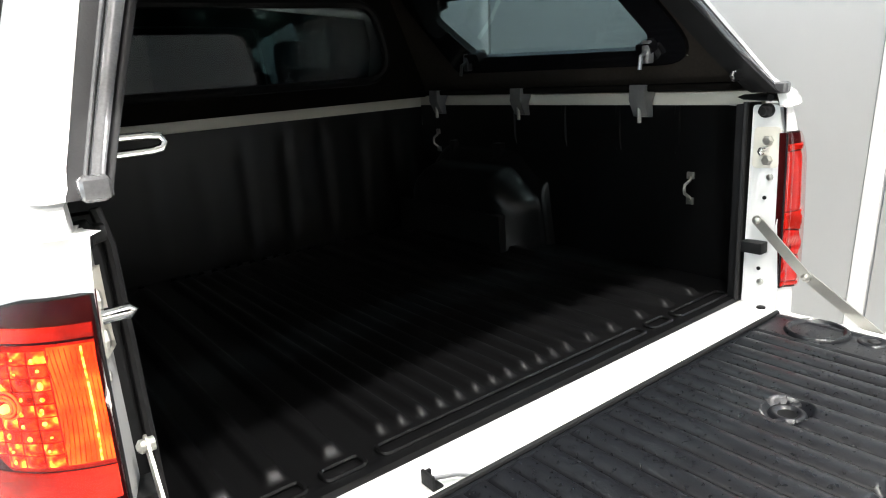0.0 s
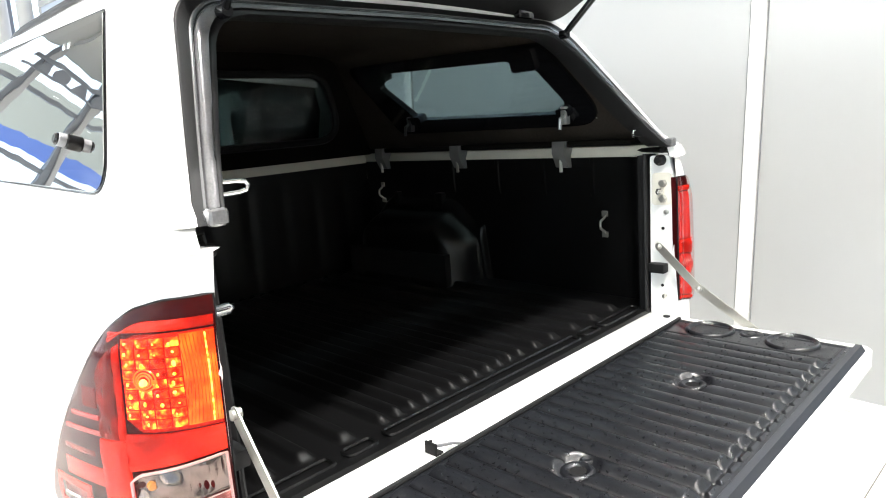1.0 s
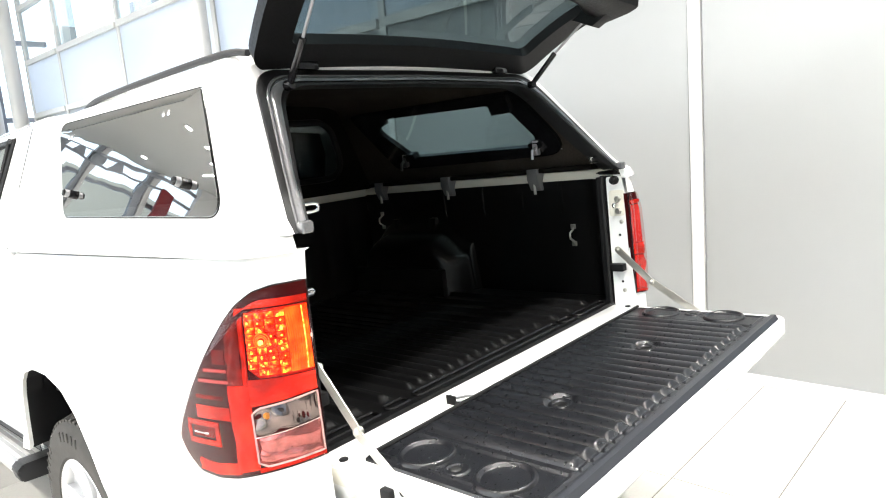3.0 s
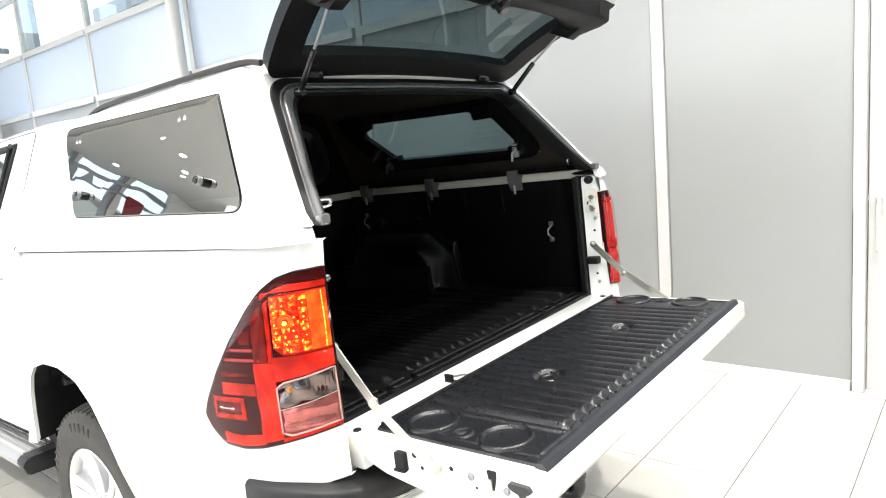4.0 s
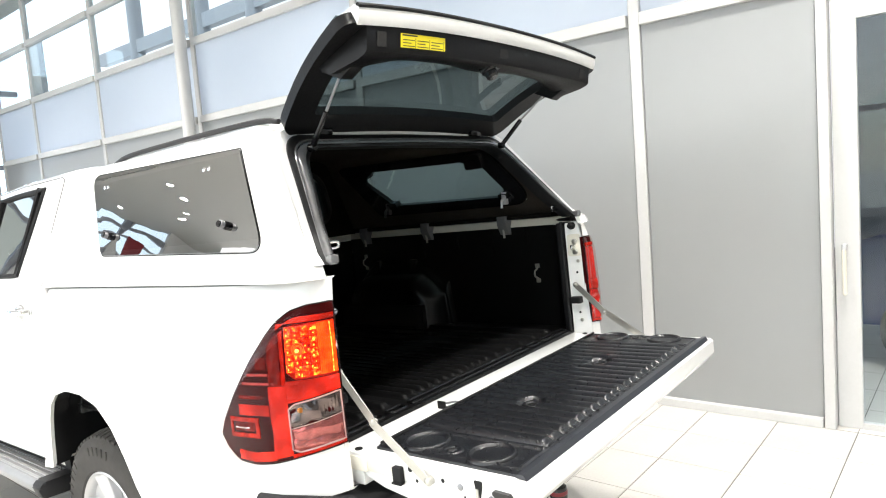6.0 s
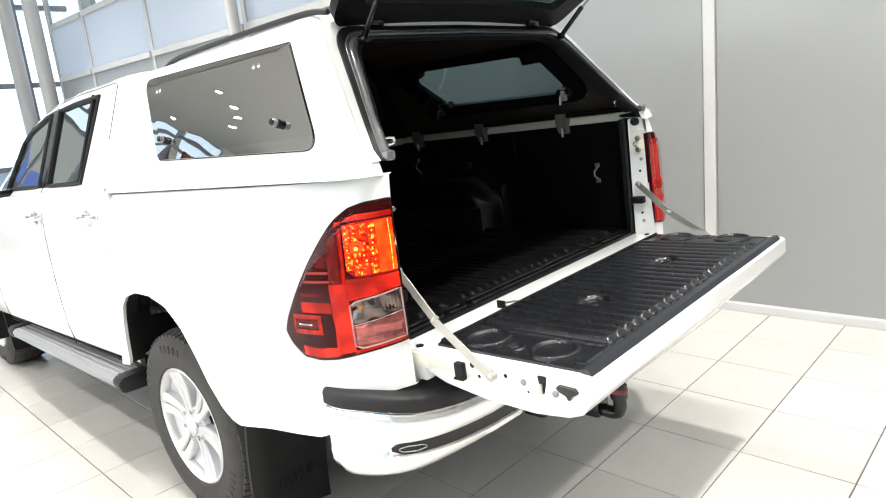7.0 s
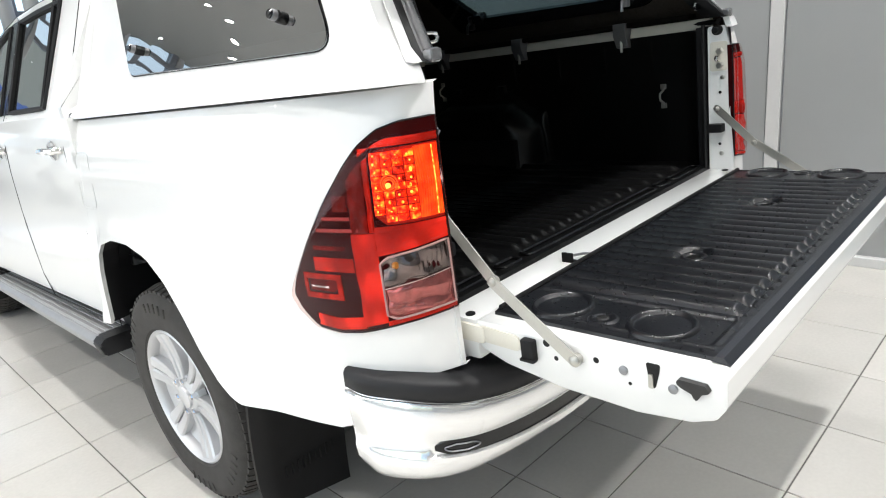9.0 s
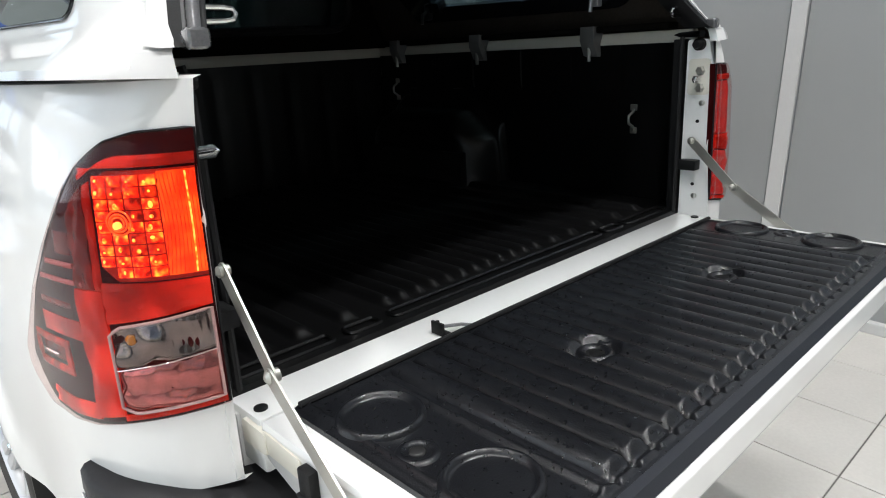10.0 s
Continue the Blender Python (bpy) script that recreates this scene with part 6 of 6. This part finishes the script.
# ---------------------------------------------------------------- wheels


def build_wheel(side, cy, turn=0.0, out=0.930):
    R, W = 0.388, 0.255
    xo = side * out      # outer face of the tyre
    hub = LEAN.inverted() @ Vector((xo, cy, R))
    put = lambda u, v, h: (xo - side * h, hub.y + u, hub.z + v)
    b2 = bmesh.new()
    lathe(b2, [(0.242, 0.012), (0.252, 0.004), (0.262, 0.006), (0.30, -0.003), (0.340, 0.0), (0.362, 0.010), (0.377, 0.026), (0.384, 0.050), (0.3875, 0.09), (0.388, W / 2),
               (0.3875, W - 0.09), (0.384, W - 0.05), (0.371, W - 0.02), (0.33, W), (0.25, W)], put, 72, False)
    tyre = part("tyre", b2, TYRE, truck, "black all-terrain tyre", angle=40)
    # tread blocks
    b2 = bmesh.new()
    n = 66
    for k in range(n):
        a = 2 * math.pi * k / n
        for h0, h1, skew in ((0.018, 0.068, 0.35), (0.078, 0.118, -0.35), (0.128, 0.168, 0.35), (0.180, 0.238, -0.35)):
            pts = []
            for h in (h0, h1):
                for da in (-0.032, 0.032):
                    ang = a + da + skew * (h - (h0 + h1) / 2)
                    rr = 0.3925 - (0.013 if h < 0.03 or h > 0.225 else 0.0)
                    pts.append((ang, h, rr))
            top = [b2.verts.new(put(r * math.cos(q), r * math.sin(q), h)) for q, h, r in pts]
            low = [b2.verts.new(put((r - 0.016) * math.cos(q), (r - 0.016) * math.sin(q), h)) for q, h, r in pts]
            order = (0, 1, 3, 2)
            b2.faces.new([top[i] for i in order])
            for i in range(4):
                p, q = order[i], order[(i + 1) % 4]
                b2.faces.new((top[p], top[q], low[q], low[p]))
    part("tread", b2, TYRE, tyre, angle=10)
    # raised marks on the sidewall
    b2 = bmesh.new()
    for k0 in (20, 75, 200, 255):
        for k in range(5):
            a = radians(k0 + 6.5 * k)
            tube(b2, [put(r * math.cos(a), r * math.sin(a), -0.0015) for r in (0.310, 0.342)], 0.0035, 5)
    pieces("sidewall_mark", b2, TYRE, tyre)
    # rim
    b2 = bmesh.new()
    lathe(b2, [(0.244, 0.010), (0.238, 0.006), (0.230, 0.012), (0.222, 0.030), (0.215, 0.075), (0.205, 0.19)], put, 60, False)
    rim = part("rim", b2, ALLOY, truck, "silver six-spoke alloy wheel", angle=40)
    b2 = bmesh.new()
    lathe(b2, [(0.224, 0.040), (0.20, 0.050), (0.15, 0.062), (0.115, 0.075), (0.112, 0.10)], put, 48, False)
    part("rim_dish", b2, ALLOY, rim, "silver dished face", angle=40)
    # dark disc put in for the shade in the openings near the hub
    b2 = bmesh.new()
    lathe(b2, [(0.13, 0.09), (0.0, 0.09)], put, 32)
    part("hub_shade_disc", b2, DARK_STEEL, rim)
    for k in range(6):
        a = 2 * math.pi * k / 6 + turn
        for sgn in (-1, 1):
            b2 = bmesh.new()
            rows2 = []
            for t in np.linspace(0, 1, 7):
                r = 0.050 + 0.178 * t
                mid = sgn * (0.0145 + 0.013 * t)
                half = 0.0105 + 0.013 * t
                lift = 0.024 - 0.012 * t + 0.008 * math.sin(math.pi * t)
                turn_to = lambda w: (r * math.cos(a) - w * math.sin(a), r * math.sin(a) + w * math.cos(a))
                rows2.append([put(*turn_to(mid + q), h) for q, h in ((-half, 0.060), (-half, lift + 0.006), (-half * 0.7, lift), (half * 0.7, lift), (half, lift + 0.006), (half, 0.060))])
            grid(b2, rows2)
            part("spoke", b2, ALLOY, rim, angle=30)
    b2 = bmesh.new()
    lathe(b2, [(0.078, 0.06), (0.076, 0.034), (0.060, 0.022), (0.042, 0.020), (0.040, 0.012), (0.030, 0.008), (0, 0.007)], put, 36)
    part("hub_cap", b2, ALLOY, rim, "silver hub cap")
    b2 = bmesh.new()
    for k in range(6):
        a = 2 * math.pi * (k + 0.5) / 6 + turn
        c = (0.062 * math.cos(a), 0.062 * math.sin(a))
        lathe(b2, [(0.011, 0.04), (0.011, 0.014), (0.008, 0.010), (0, 0.010)], lambda u, v, h: put(c[0] + u, c[1] + v, h), 6)
    pieces("wheel_nut", b2, CHROME, rim)
    return rim


for side in (-1, 1):
    build_wheel(side, 1.13, 0.25)
    build_wheel(side, 4.215, 0.6, 0.885)

# front wheel arch, dark
for side in (-1, 1):
    bm = bmesh.new()
    rows = []
    for a in np.linspace(-8, 188, 22):
        c, s = math.cos(radians(a)), math.sin(radians(a))
        rows.append([(side * x, 4.28 + 0.47 * k * c, 0.52 + 0.47 * k * s) for x, k in ((0.952, 1.0), (0.945, 0.93), (0.75, 0.95))])
    grid(bm, rows)
    part("wheel_arch_liner", bm, PLASTIC, truck)
    bm = bmesh.new()
    prism(bm, rounded([(0.60, 0.37), (0.90, 0.37), (0.905, 0.74), (0.60, 0.74)], 0.03), lambda u, v, w: (side * u, w, v), 3.76, 3.79)
    part("mud_flap", bm, RUBBER, truck, "black rubber mud flap")

# rear mud flap with embossed bars
for side in (-1, 1):
    bm = bmesh.new()
    rows = []
    for v in np.linspace(0, 1, 12):
        z = 0.63 - 0.43 * v
        x0, x1 = 0.62 + 0.02 * v, 0.944 - 0.004 * v
        x1 -= 0.035 * max(0.0, (v - 0.86) / 0.14) ** 2
        row = []
        for u in np.linspace(0, 1, 14):
            x = x0 + (x1 - x0) * u
            curl = 0.02 * smooth((u - 0.88) / 0.12)
            row.append((side * x, 0.700 - 0.075 * (1 - v) ** 2 + curl - 0.02, z - 0.05 * (1 - u) * v))
        rows.append(row)
    vs = grid(bm, rows)
    geo = bmesh.ops.extrude_face_region(bm, geom=list(bm.faces))
    bmesh.ops.translate(bm, vec=(0, 0.012, 0), verts=[g for g in geo["geom"] if isinstance(g, bmesh.types.BMVert)])
    flap = part("mud_flap", bm, RUBBER, truck, "black rubber mud flap with embossed bars")
    bm = bmesh.new()
    for k in range(9):
        x = 0.685 + 0.021 * k
        box(bm, side * x, side * (x + 0.008), 0.668, 0.680, 0.285, 0.325, 0.002)
    pieces("embossed_bar", bm, RUBBER, flap)

# ---------------------------------------------------------------- rear bumper, step and tow bar
BUMP_PLAN = catmull([(0.935, 0.160), (0.938, 0.10), (0.918, 0.03), (0.876, -0.035), (0.81, -0.082), (0.71, -0.115), (0.58, -0.138), (0.44, -0.150)], 7)


def bumper_point(i, inn):
    x, y = BUMP_PLAN[i]
    d = (Vector((0.45, 0.25)) - Vector((x, y))).normalized()
    return Vector((x, y)) + d * inn


def bumper_half(side):
    n = len(BUMP_PLAN)
    top = lambda t: 0.768 - 0.055 * smooth((t - 0.25) / 0.6)
    low = lambda t: 0.546 + 0.022 * t + 0.012 * (1 - smooth(t / 0.15))
    slot = lambda t: 0.652 - 0.030 * smooth((t - 0.2) / 0.7)
    b2 = bmesh.new()
    rows = []
    for i in range(n):
        t = i / (n - 1)
        hi, lo, sl = top(t), low(t), slot(t)
        cut = smooth((0.890 - BUMP_PLAN[i][0]) / 0.02)
        row = []
        for z, inn in ((hi, 0.05), (hi, 0.004), (hi - 0.006, 0.0), ((hi + sl) / 2 + 0.004, -0.003), (sl + 0.022, 0.002 * cut), (sl + 0.016, 0.007 * cut), (sl - 0.014, 0.007 * cut),
                       (sl - 0.018, -0.004), ((sl + lo) / 2 - 0.006, -0.002), (lo + 0.014, 0.012), (lo, 0.035), (lo + 0.004, 0.09)):
            p = bumper_point(i, inn)
            row.append((side * p.x, p.y, z))
        rows.append(row)
    vs = grid(b2, rows)
    cap(b2, vs[0])
    bump = part("bumper", b2, SOFT_CHROME, truck, "chromed rear bumper corner", angle=50)
    b2 = bmesh.new()
    rows = []
    for i in range(n):
        t = i / (n - 1)
        hi = top(t)
        row = []
        for z, inn in ((hi + 0.001, 0.020), (hi + 0.003, 0.002), (hi + 0.006, -0.002), (hi + 0.038, 0.0), (hi + 0.046, 0.008), (hi + 0.048, 0.05), (hi + 0.044, 0.15)):
            p = bumper_point(i, inn)
            row.append((side * p.x, p.y, z))
        rows.append(row)
    vs = grid(b2, rows)
    cap(b2, vs[0])
    cap(b2, vs[-1][::-1])
    part("step_pad", b2, PLASTIC, bump, "textured black plastic step pad", angle=70)
    b2 = bmesh.new()
    rows = []
    ids = [i for i in range(n) if BUMP_PLAN[i][0] < 0.886]
    for k, i in enumerate(ids):
        t = i / (n - 1)
        wide = 0.004 + 0.015 * smooth(k / 5)
        p = bumper_point(i, 0.0045)
        rows.append([(side * p.x, p.y, slot(t) + 0.002 + wide), (side * p.x, p.y, slot(t) - wide)])
    grid(b2, rows)
    part("bumper_insert", b2, TRIM_BLACK, bump, "gloss black insert")
    b2 = bmesh.new()
    edge = [bumper_point(i, -0.002) for i in range(n)]
    tube(b2, [(side * p.x, p.y, top(i / (n - 1)) - 0.003) for i, p in enumerate(edge)], 0.0035, 8)
    part("chrome_strip", b2, CHROME, bump, "thin chrome strip under the step pad")
    # small oval reflector at the outer end of the insert
    b2 = bmesh.new()
    line = []
    for k in range(20):
        a = 2 * math.pi * k / 20
        f = len(ids) * 0.20 + len(ids) * 0.11 * math.cos(a)
        i = ids[int(f)]
        p = bumper_point(i, 0.002).lerp(bumper_point(min(i + 1, n - 1), 0.002), f - int(f))
        line.append((side * p.x, p.y, slot(i / (n - 1)) + 0.0085 * math.sin(a)))
    tube(b2, line, 0.0016, 6, closed=True)
    part("insert_bezel", b2, ZINC, bump, "thin silver oval bezel")
    return bump


for side in (-1, 1):
    bumper_half(side)
bm = bmesh.new()
box(bm, -0.45, 0.45, -0.146, 0.06, 0.590, 0.66, 0.02, 3)
part("bumper_centre", bm, CHROME, truck, "chromed bumper centre section")
bm = bmesh.new()
box(bm, -0.45, 0.45, -0.150, 0.02, 0.662, 0.715, 0.01)
part("step_pad", bm, PLASTIC, truck, "black centre step pad")
bm = bmesh.new()
box(bm, -0.20, 0.24, -0.055, 0.035, 0.435, 0.505, 0.012)
box(bm, -0.19, -0.15, 0.03, 0.40, 0.44, 0.50, 0.01)
box(bm, 0.20, 0.24, 0.03, 0.40, 0.42, 0.50, 0.01)
tow = part("tow_bar", bm, TRIM_BLACK, truck, "dark steel tow bar")
bm = bmesh.new()
box(bm, -0.03, 0.05, -0.17, -0.03, 0.385, 0.45, 0.012)
tube(bm, catmull([(0.01, -0.15, 0.405), (0.01, -0.215, 0.405), (0.01, -0.235, 0.43), (0.01, -0.235, 0.47)], 5), 0.024, 12)
disc(bm, (-0.09, -0.055, 0.45), 0.030, 0.02)
disc(bm, (0.11, -0.055, 0.45), 0.024, 0.03)
pieces("tow_neck", bm, TRIM_BLACK, tow)
bm = bmesh.new()
lathe(bm, [(0.030, 0.0), (0.032, 0.03), (0.030, 0.05), (0.018, 0.062), (0, 0.064)], lambda u, v, h: (0.01 + u, -0.235 + v, 0.465 + h), 20)
cover_cap = part("ball_cover", bm, TRIM_BLACK, tow, "black tow ball cover")
bm = bmesh.new()
lathe(bm, [(0.0322, 0.024), (0.0330, 0.026), (0.0328, 0.036), (0.0318, 0.038)], lambda u, v, h: (0.01 + u, -0.235 + v, 0.465 + h), 20)
part("cover_band", bm, RED_SIGN, cover_cap, "red band")
bm = bmesh.new()
box(bm, -0.56, 0.56, 0.36, 4.9, 0.45, 0.62, 0.02)
tube(bm, [(-0.75, 1.195, 0.40), (0.75, 1.195, 0.40)], 0.05, 12)
part("chassis", bm, DARK_STEEL, truck)

# side step, drawn in a little towards the front
for side in (-1, 1):
    draw = lambda u, v, w: (side * ((u - 0.79) * 1.16 + 0.79 - 0.030 * max(0.0, u - 0.80) / 0.155 * (w - 1.70) / 1.72), w, v + 0.028)
    bm = bmesh.new()
    prism(bm, rounded([(0.79, 0.560), (0.945, 0.560), (0.962, 0.544), (0.957, 0.510), (0.79, 0.504)], 0.010, 3), draw, 1.69, 3.40)
    step = part("side_step", bm, STEP_METAL, truck, "silver aluminium side step with black ends")
    for x in (0.815, 0.843, 0.871, 0.899, 0.925):
        bm = bmesh.new()
        prism(bm, [(x, 0.5595), (x, 0.5635), (x + 0.011, 0.5635), (x + 0.011, 0.5595)], draw, 1.72, 3.38)
        part("tread_strip", bm, ALUMINIUM, step)
    for y0, y1 in ((1.612, 1.692), (3.398, 3.50)):
        bm = bmesh.new()
        prism(bm, rounded([(0.79, 0.568), (0.945, 0.568), (0.966, 0.546), (0.958, 0.500), (0.79, 0.492)], 0.012, 3), draw, y0, y1, 0.012)
        part("end_cap", bm, PLASTIC, step, "black end cap")
    for y in (1.9, 2.6, 3.2):
        bm = bmesh.new()
        box(bm, side * 0.60, side * 0.80, y - 0.03, y + 0.03, 0.50, 0.535, 0.006)
        part("bracket", bm, DARK_STEEL, step)
    bm = bmesh.new()
    box(bm, side * 0.66, side * 0.80, 1.60, 3.75, 0.57, 0.68, 0.03, 3)
    part("rocker", bm, WHITE, truck)
    bm = bmesh.new()
    box(bm, side * 0.78, side * 0.90, 1.62, 3.75, 0.658, 0.672, 0.004)
    part("sill_flange", bm, WHITE, truck)

# ---------------------------------------------------------------- other vehicles in view
car = thing("parked_car", "dark blue hatchback parked beyond the glass door", "car")
bm = bmesh.new()
lower = rounded([(-4.3, 0.32), (-4.35, 0.75), (-3.6, 0.98), (-0.9, 1.02), (-0.55, 0.9), (-0.5, 0.35)], 0.12, 5)
prism(bm, lower, lambda u, v, w: (w, u, v), 3.75, 5.4, 0.05)
part("body", bm, BLUE, car)
bm = bmesh.new()
prism(bm, rounded([(-3.4, 0.98), (-2.75, 1.45), (-1.5, 1.50), (-0.85, 1.02)], 0.1, 5), lambda u, v, w: (w, u, v), 3.86, 5.29, 0.06)
part("roof", bm, BLUE, car)
bm = bmesh.new()
prism(bm, rounded([(-3.15, 1.02), (-2.68, 1.38), (-1.62, 1.42), (-1.15, 1.04)], 0.05, 4), lambda u, v, w: (w, u, v), 3.85, 3.866)
part("window", bm, GLASS_DARK, car)
bm = bmesh.new()
box(bm, 3.62, 3.76, -2.98, -2.86, 1.0, 1.12, 0.03, 3)
part("mirror", bm, BLUE, car)
for y in (-3.55, -1.2):
    bm = bmesh.new()
    lathe(bm, [(0.0, 0.0), (0.19, 0.0), (0.20, -0.01), (0.31, 0.0), (0.315, 0.1), (0.31, 0.2)], lambda u, v, h: (3.74 + h, y + u, 0.315 + v), 32)
    part("wheel", bm, TYRE, car)

sedan = thing("display_car", "white car parked further off on the showroom floor", "car")
bm = bmesh.new()
prism(bm, rounded([(7.6, 0.30), (7.5, 0.80), (8.4, 1.02), (11.4, 1.0), (11.8, 0.8), (11.8, 0.30)], 0.12, 5), lambda u, v, w: (w, u, v), -4.4, -2.7, 0.06)
part("body", bm, WHITE, sedan)
bm = bmesh.new()
prism(bm, rounded([(8.5, 1.0), (9.2, 1.45), (10.6, 1.45), (11.2, 1.0)], 0.1, 5), lambda u, v, w: (w, u, v), -4.28, -2.82, 0.06)
part("roof", bm, TRIM_BLACK, sedan)
for y in (8.35, 11.0):
    bm = bmesh.new()
    lathe(bm, [(0.205, 0.012), (0.32, 0.0), (0.325, 0.1), (0.32, 0.2)], lambda u, v, h: (-2.66 - h, y + u, 0.325 + v), 36)
    wheel = part("wheel", bm, TYRE, sedan)
    for k in range(5):
        bm = bmesh.new()
        a = 2 * math.pi * k / 5
        tube(bm, [(-2.665, y + r * math.cos(a), 0.325 + r * math.sin(a)) for r in (0.03, 0.2)], 0.022, 6)
        part("spoke", bm, ALLOY, wheel)
bm = bmesh.new()
box(bm, -3.6, -1.55, 4.6, 7.0, 0.0, 0.06, 0.01)
tagged(part("display_platform", bm, CANOPY), "low white display platform on the tiled floor", "platform")

for leaning in (truck, canopy, plate_thing, liner):
    leaning.matrix_basis = LEAN

# ---------------------------------------------------------------- floor tiles
PITCH, ROW, NARROW, GAP, TILE_TURN = 0.4350, 0.4225, 0.302, 0.005, radians(-0.9)
TILE_M = Matrix.Translation((0.657, -0.022, 0)) @ Matrix.Rotation(TILE_TURN, 4, "Z")


def tile_mesh():
    b2 = bmesh.new()
    h = (PITCH - GAP) / 2
    for z, k in ((-0.004, 0.0), (-0.0015, 0.0), (0.0, 0.0015)):
        for sx, sy in ((-1, -1), (1, -1), (1, 1), (-1, 1)):
            b2.verts.new((sx * (h - k), sy * (h - k), z))
    b2.verts.ensure_lookup_table()
    v = b2.verts
    b2.faces.new((v[8], v[9], v[10], v[11]))
    for r in (0, 4):
        for k in range(4):
            b2.faces.new((v[r + k], v[r + (k + 1) % 4], v[r + 4 + (k + 1) % 4], v[r + 4 + k]))
    me = bpy.data.meshes.new("tile")
    b2.to_mesh(me)
    b2.free()
    me.materials.append(TILE)
    return me


tile = tile_mesh()
far = bmesh.new()
half = (PITCH - GAP) / 2
for i in range(-22, 20):
    for j in range(-21, 38):
        # two narrow rows of cut tiles lie under the truck's tail
        narrow = j in (0, 1)
        v0 = j * ROW if j <= 0 else NARROW * min(j, 2) + max(j - 2, 0) * ROW
        v1 = v0 + (NARROW if narrow else ROW)
        middle = Vector(((i + 0.5) * PITCH, (v0 + v1) / 2, 0))
        stretch = Matrix.Diagonal((1, (v1 - v0 - GAP) / (PITCH - GAP), 1, 1))
        c = TILE_M @ middle
        if not (-8.4 < c.x < 8.8 and -8.8 < c.y < 15.8):
            continue
        if -2.9 < c.x < 2.25 and -2.2 < c.y < 5.2 and i > -9:
            ob = new("tile", tile)
            ob.parent = floor
            ob.matrix_basis = TILE_M @ Matrix.Translation(middle) @ stretch
        else:
            far.faces.new([far.verts.new(TILE_M @ (middle + Vector((sx * half, sy * (v1 - v0 - GAP) / 2, 0)))) for sx, sy in ((-1, -1), (1, -1), (1, 1), (-1, 1))])
tagged(part("far_tiles", far, TILE, floor), kind="stuff")
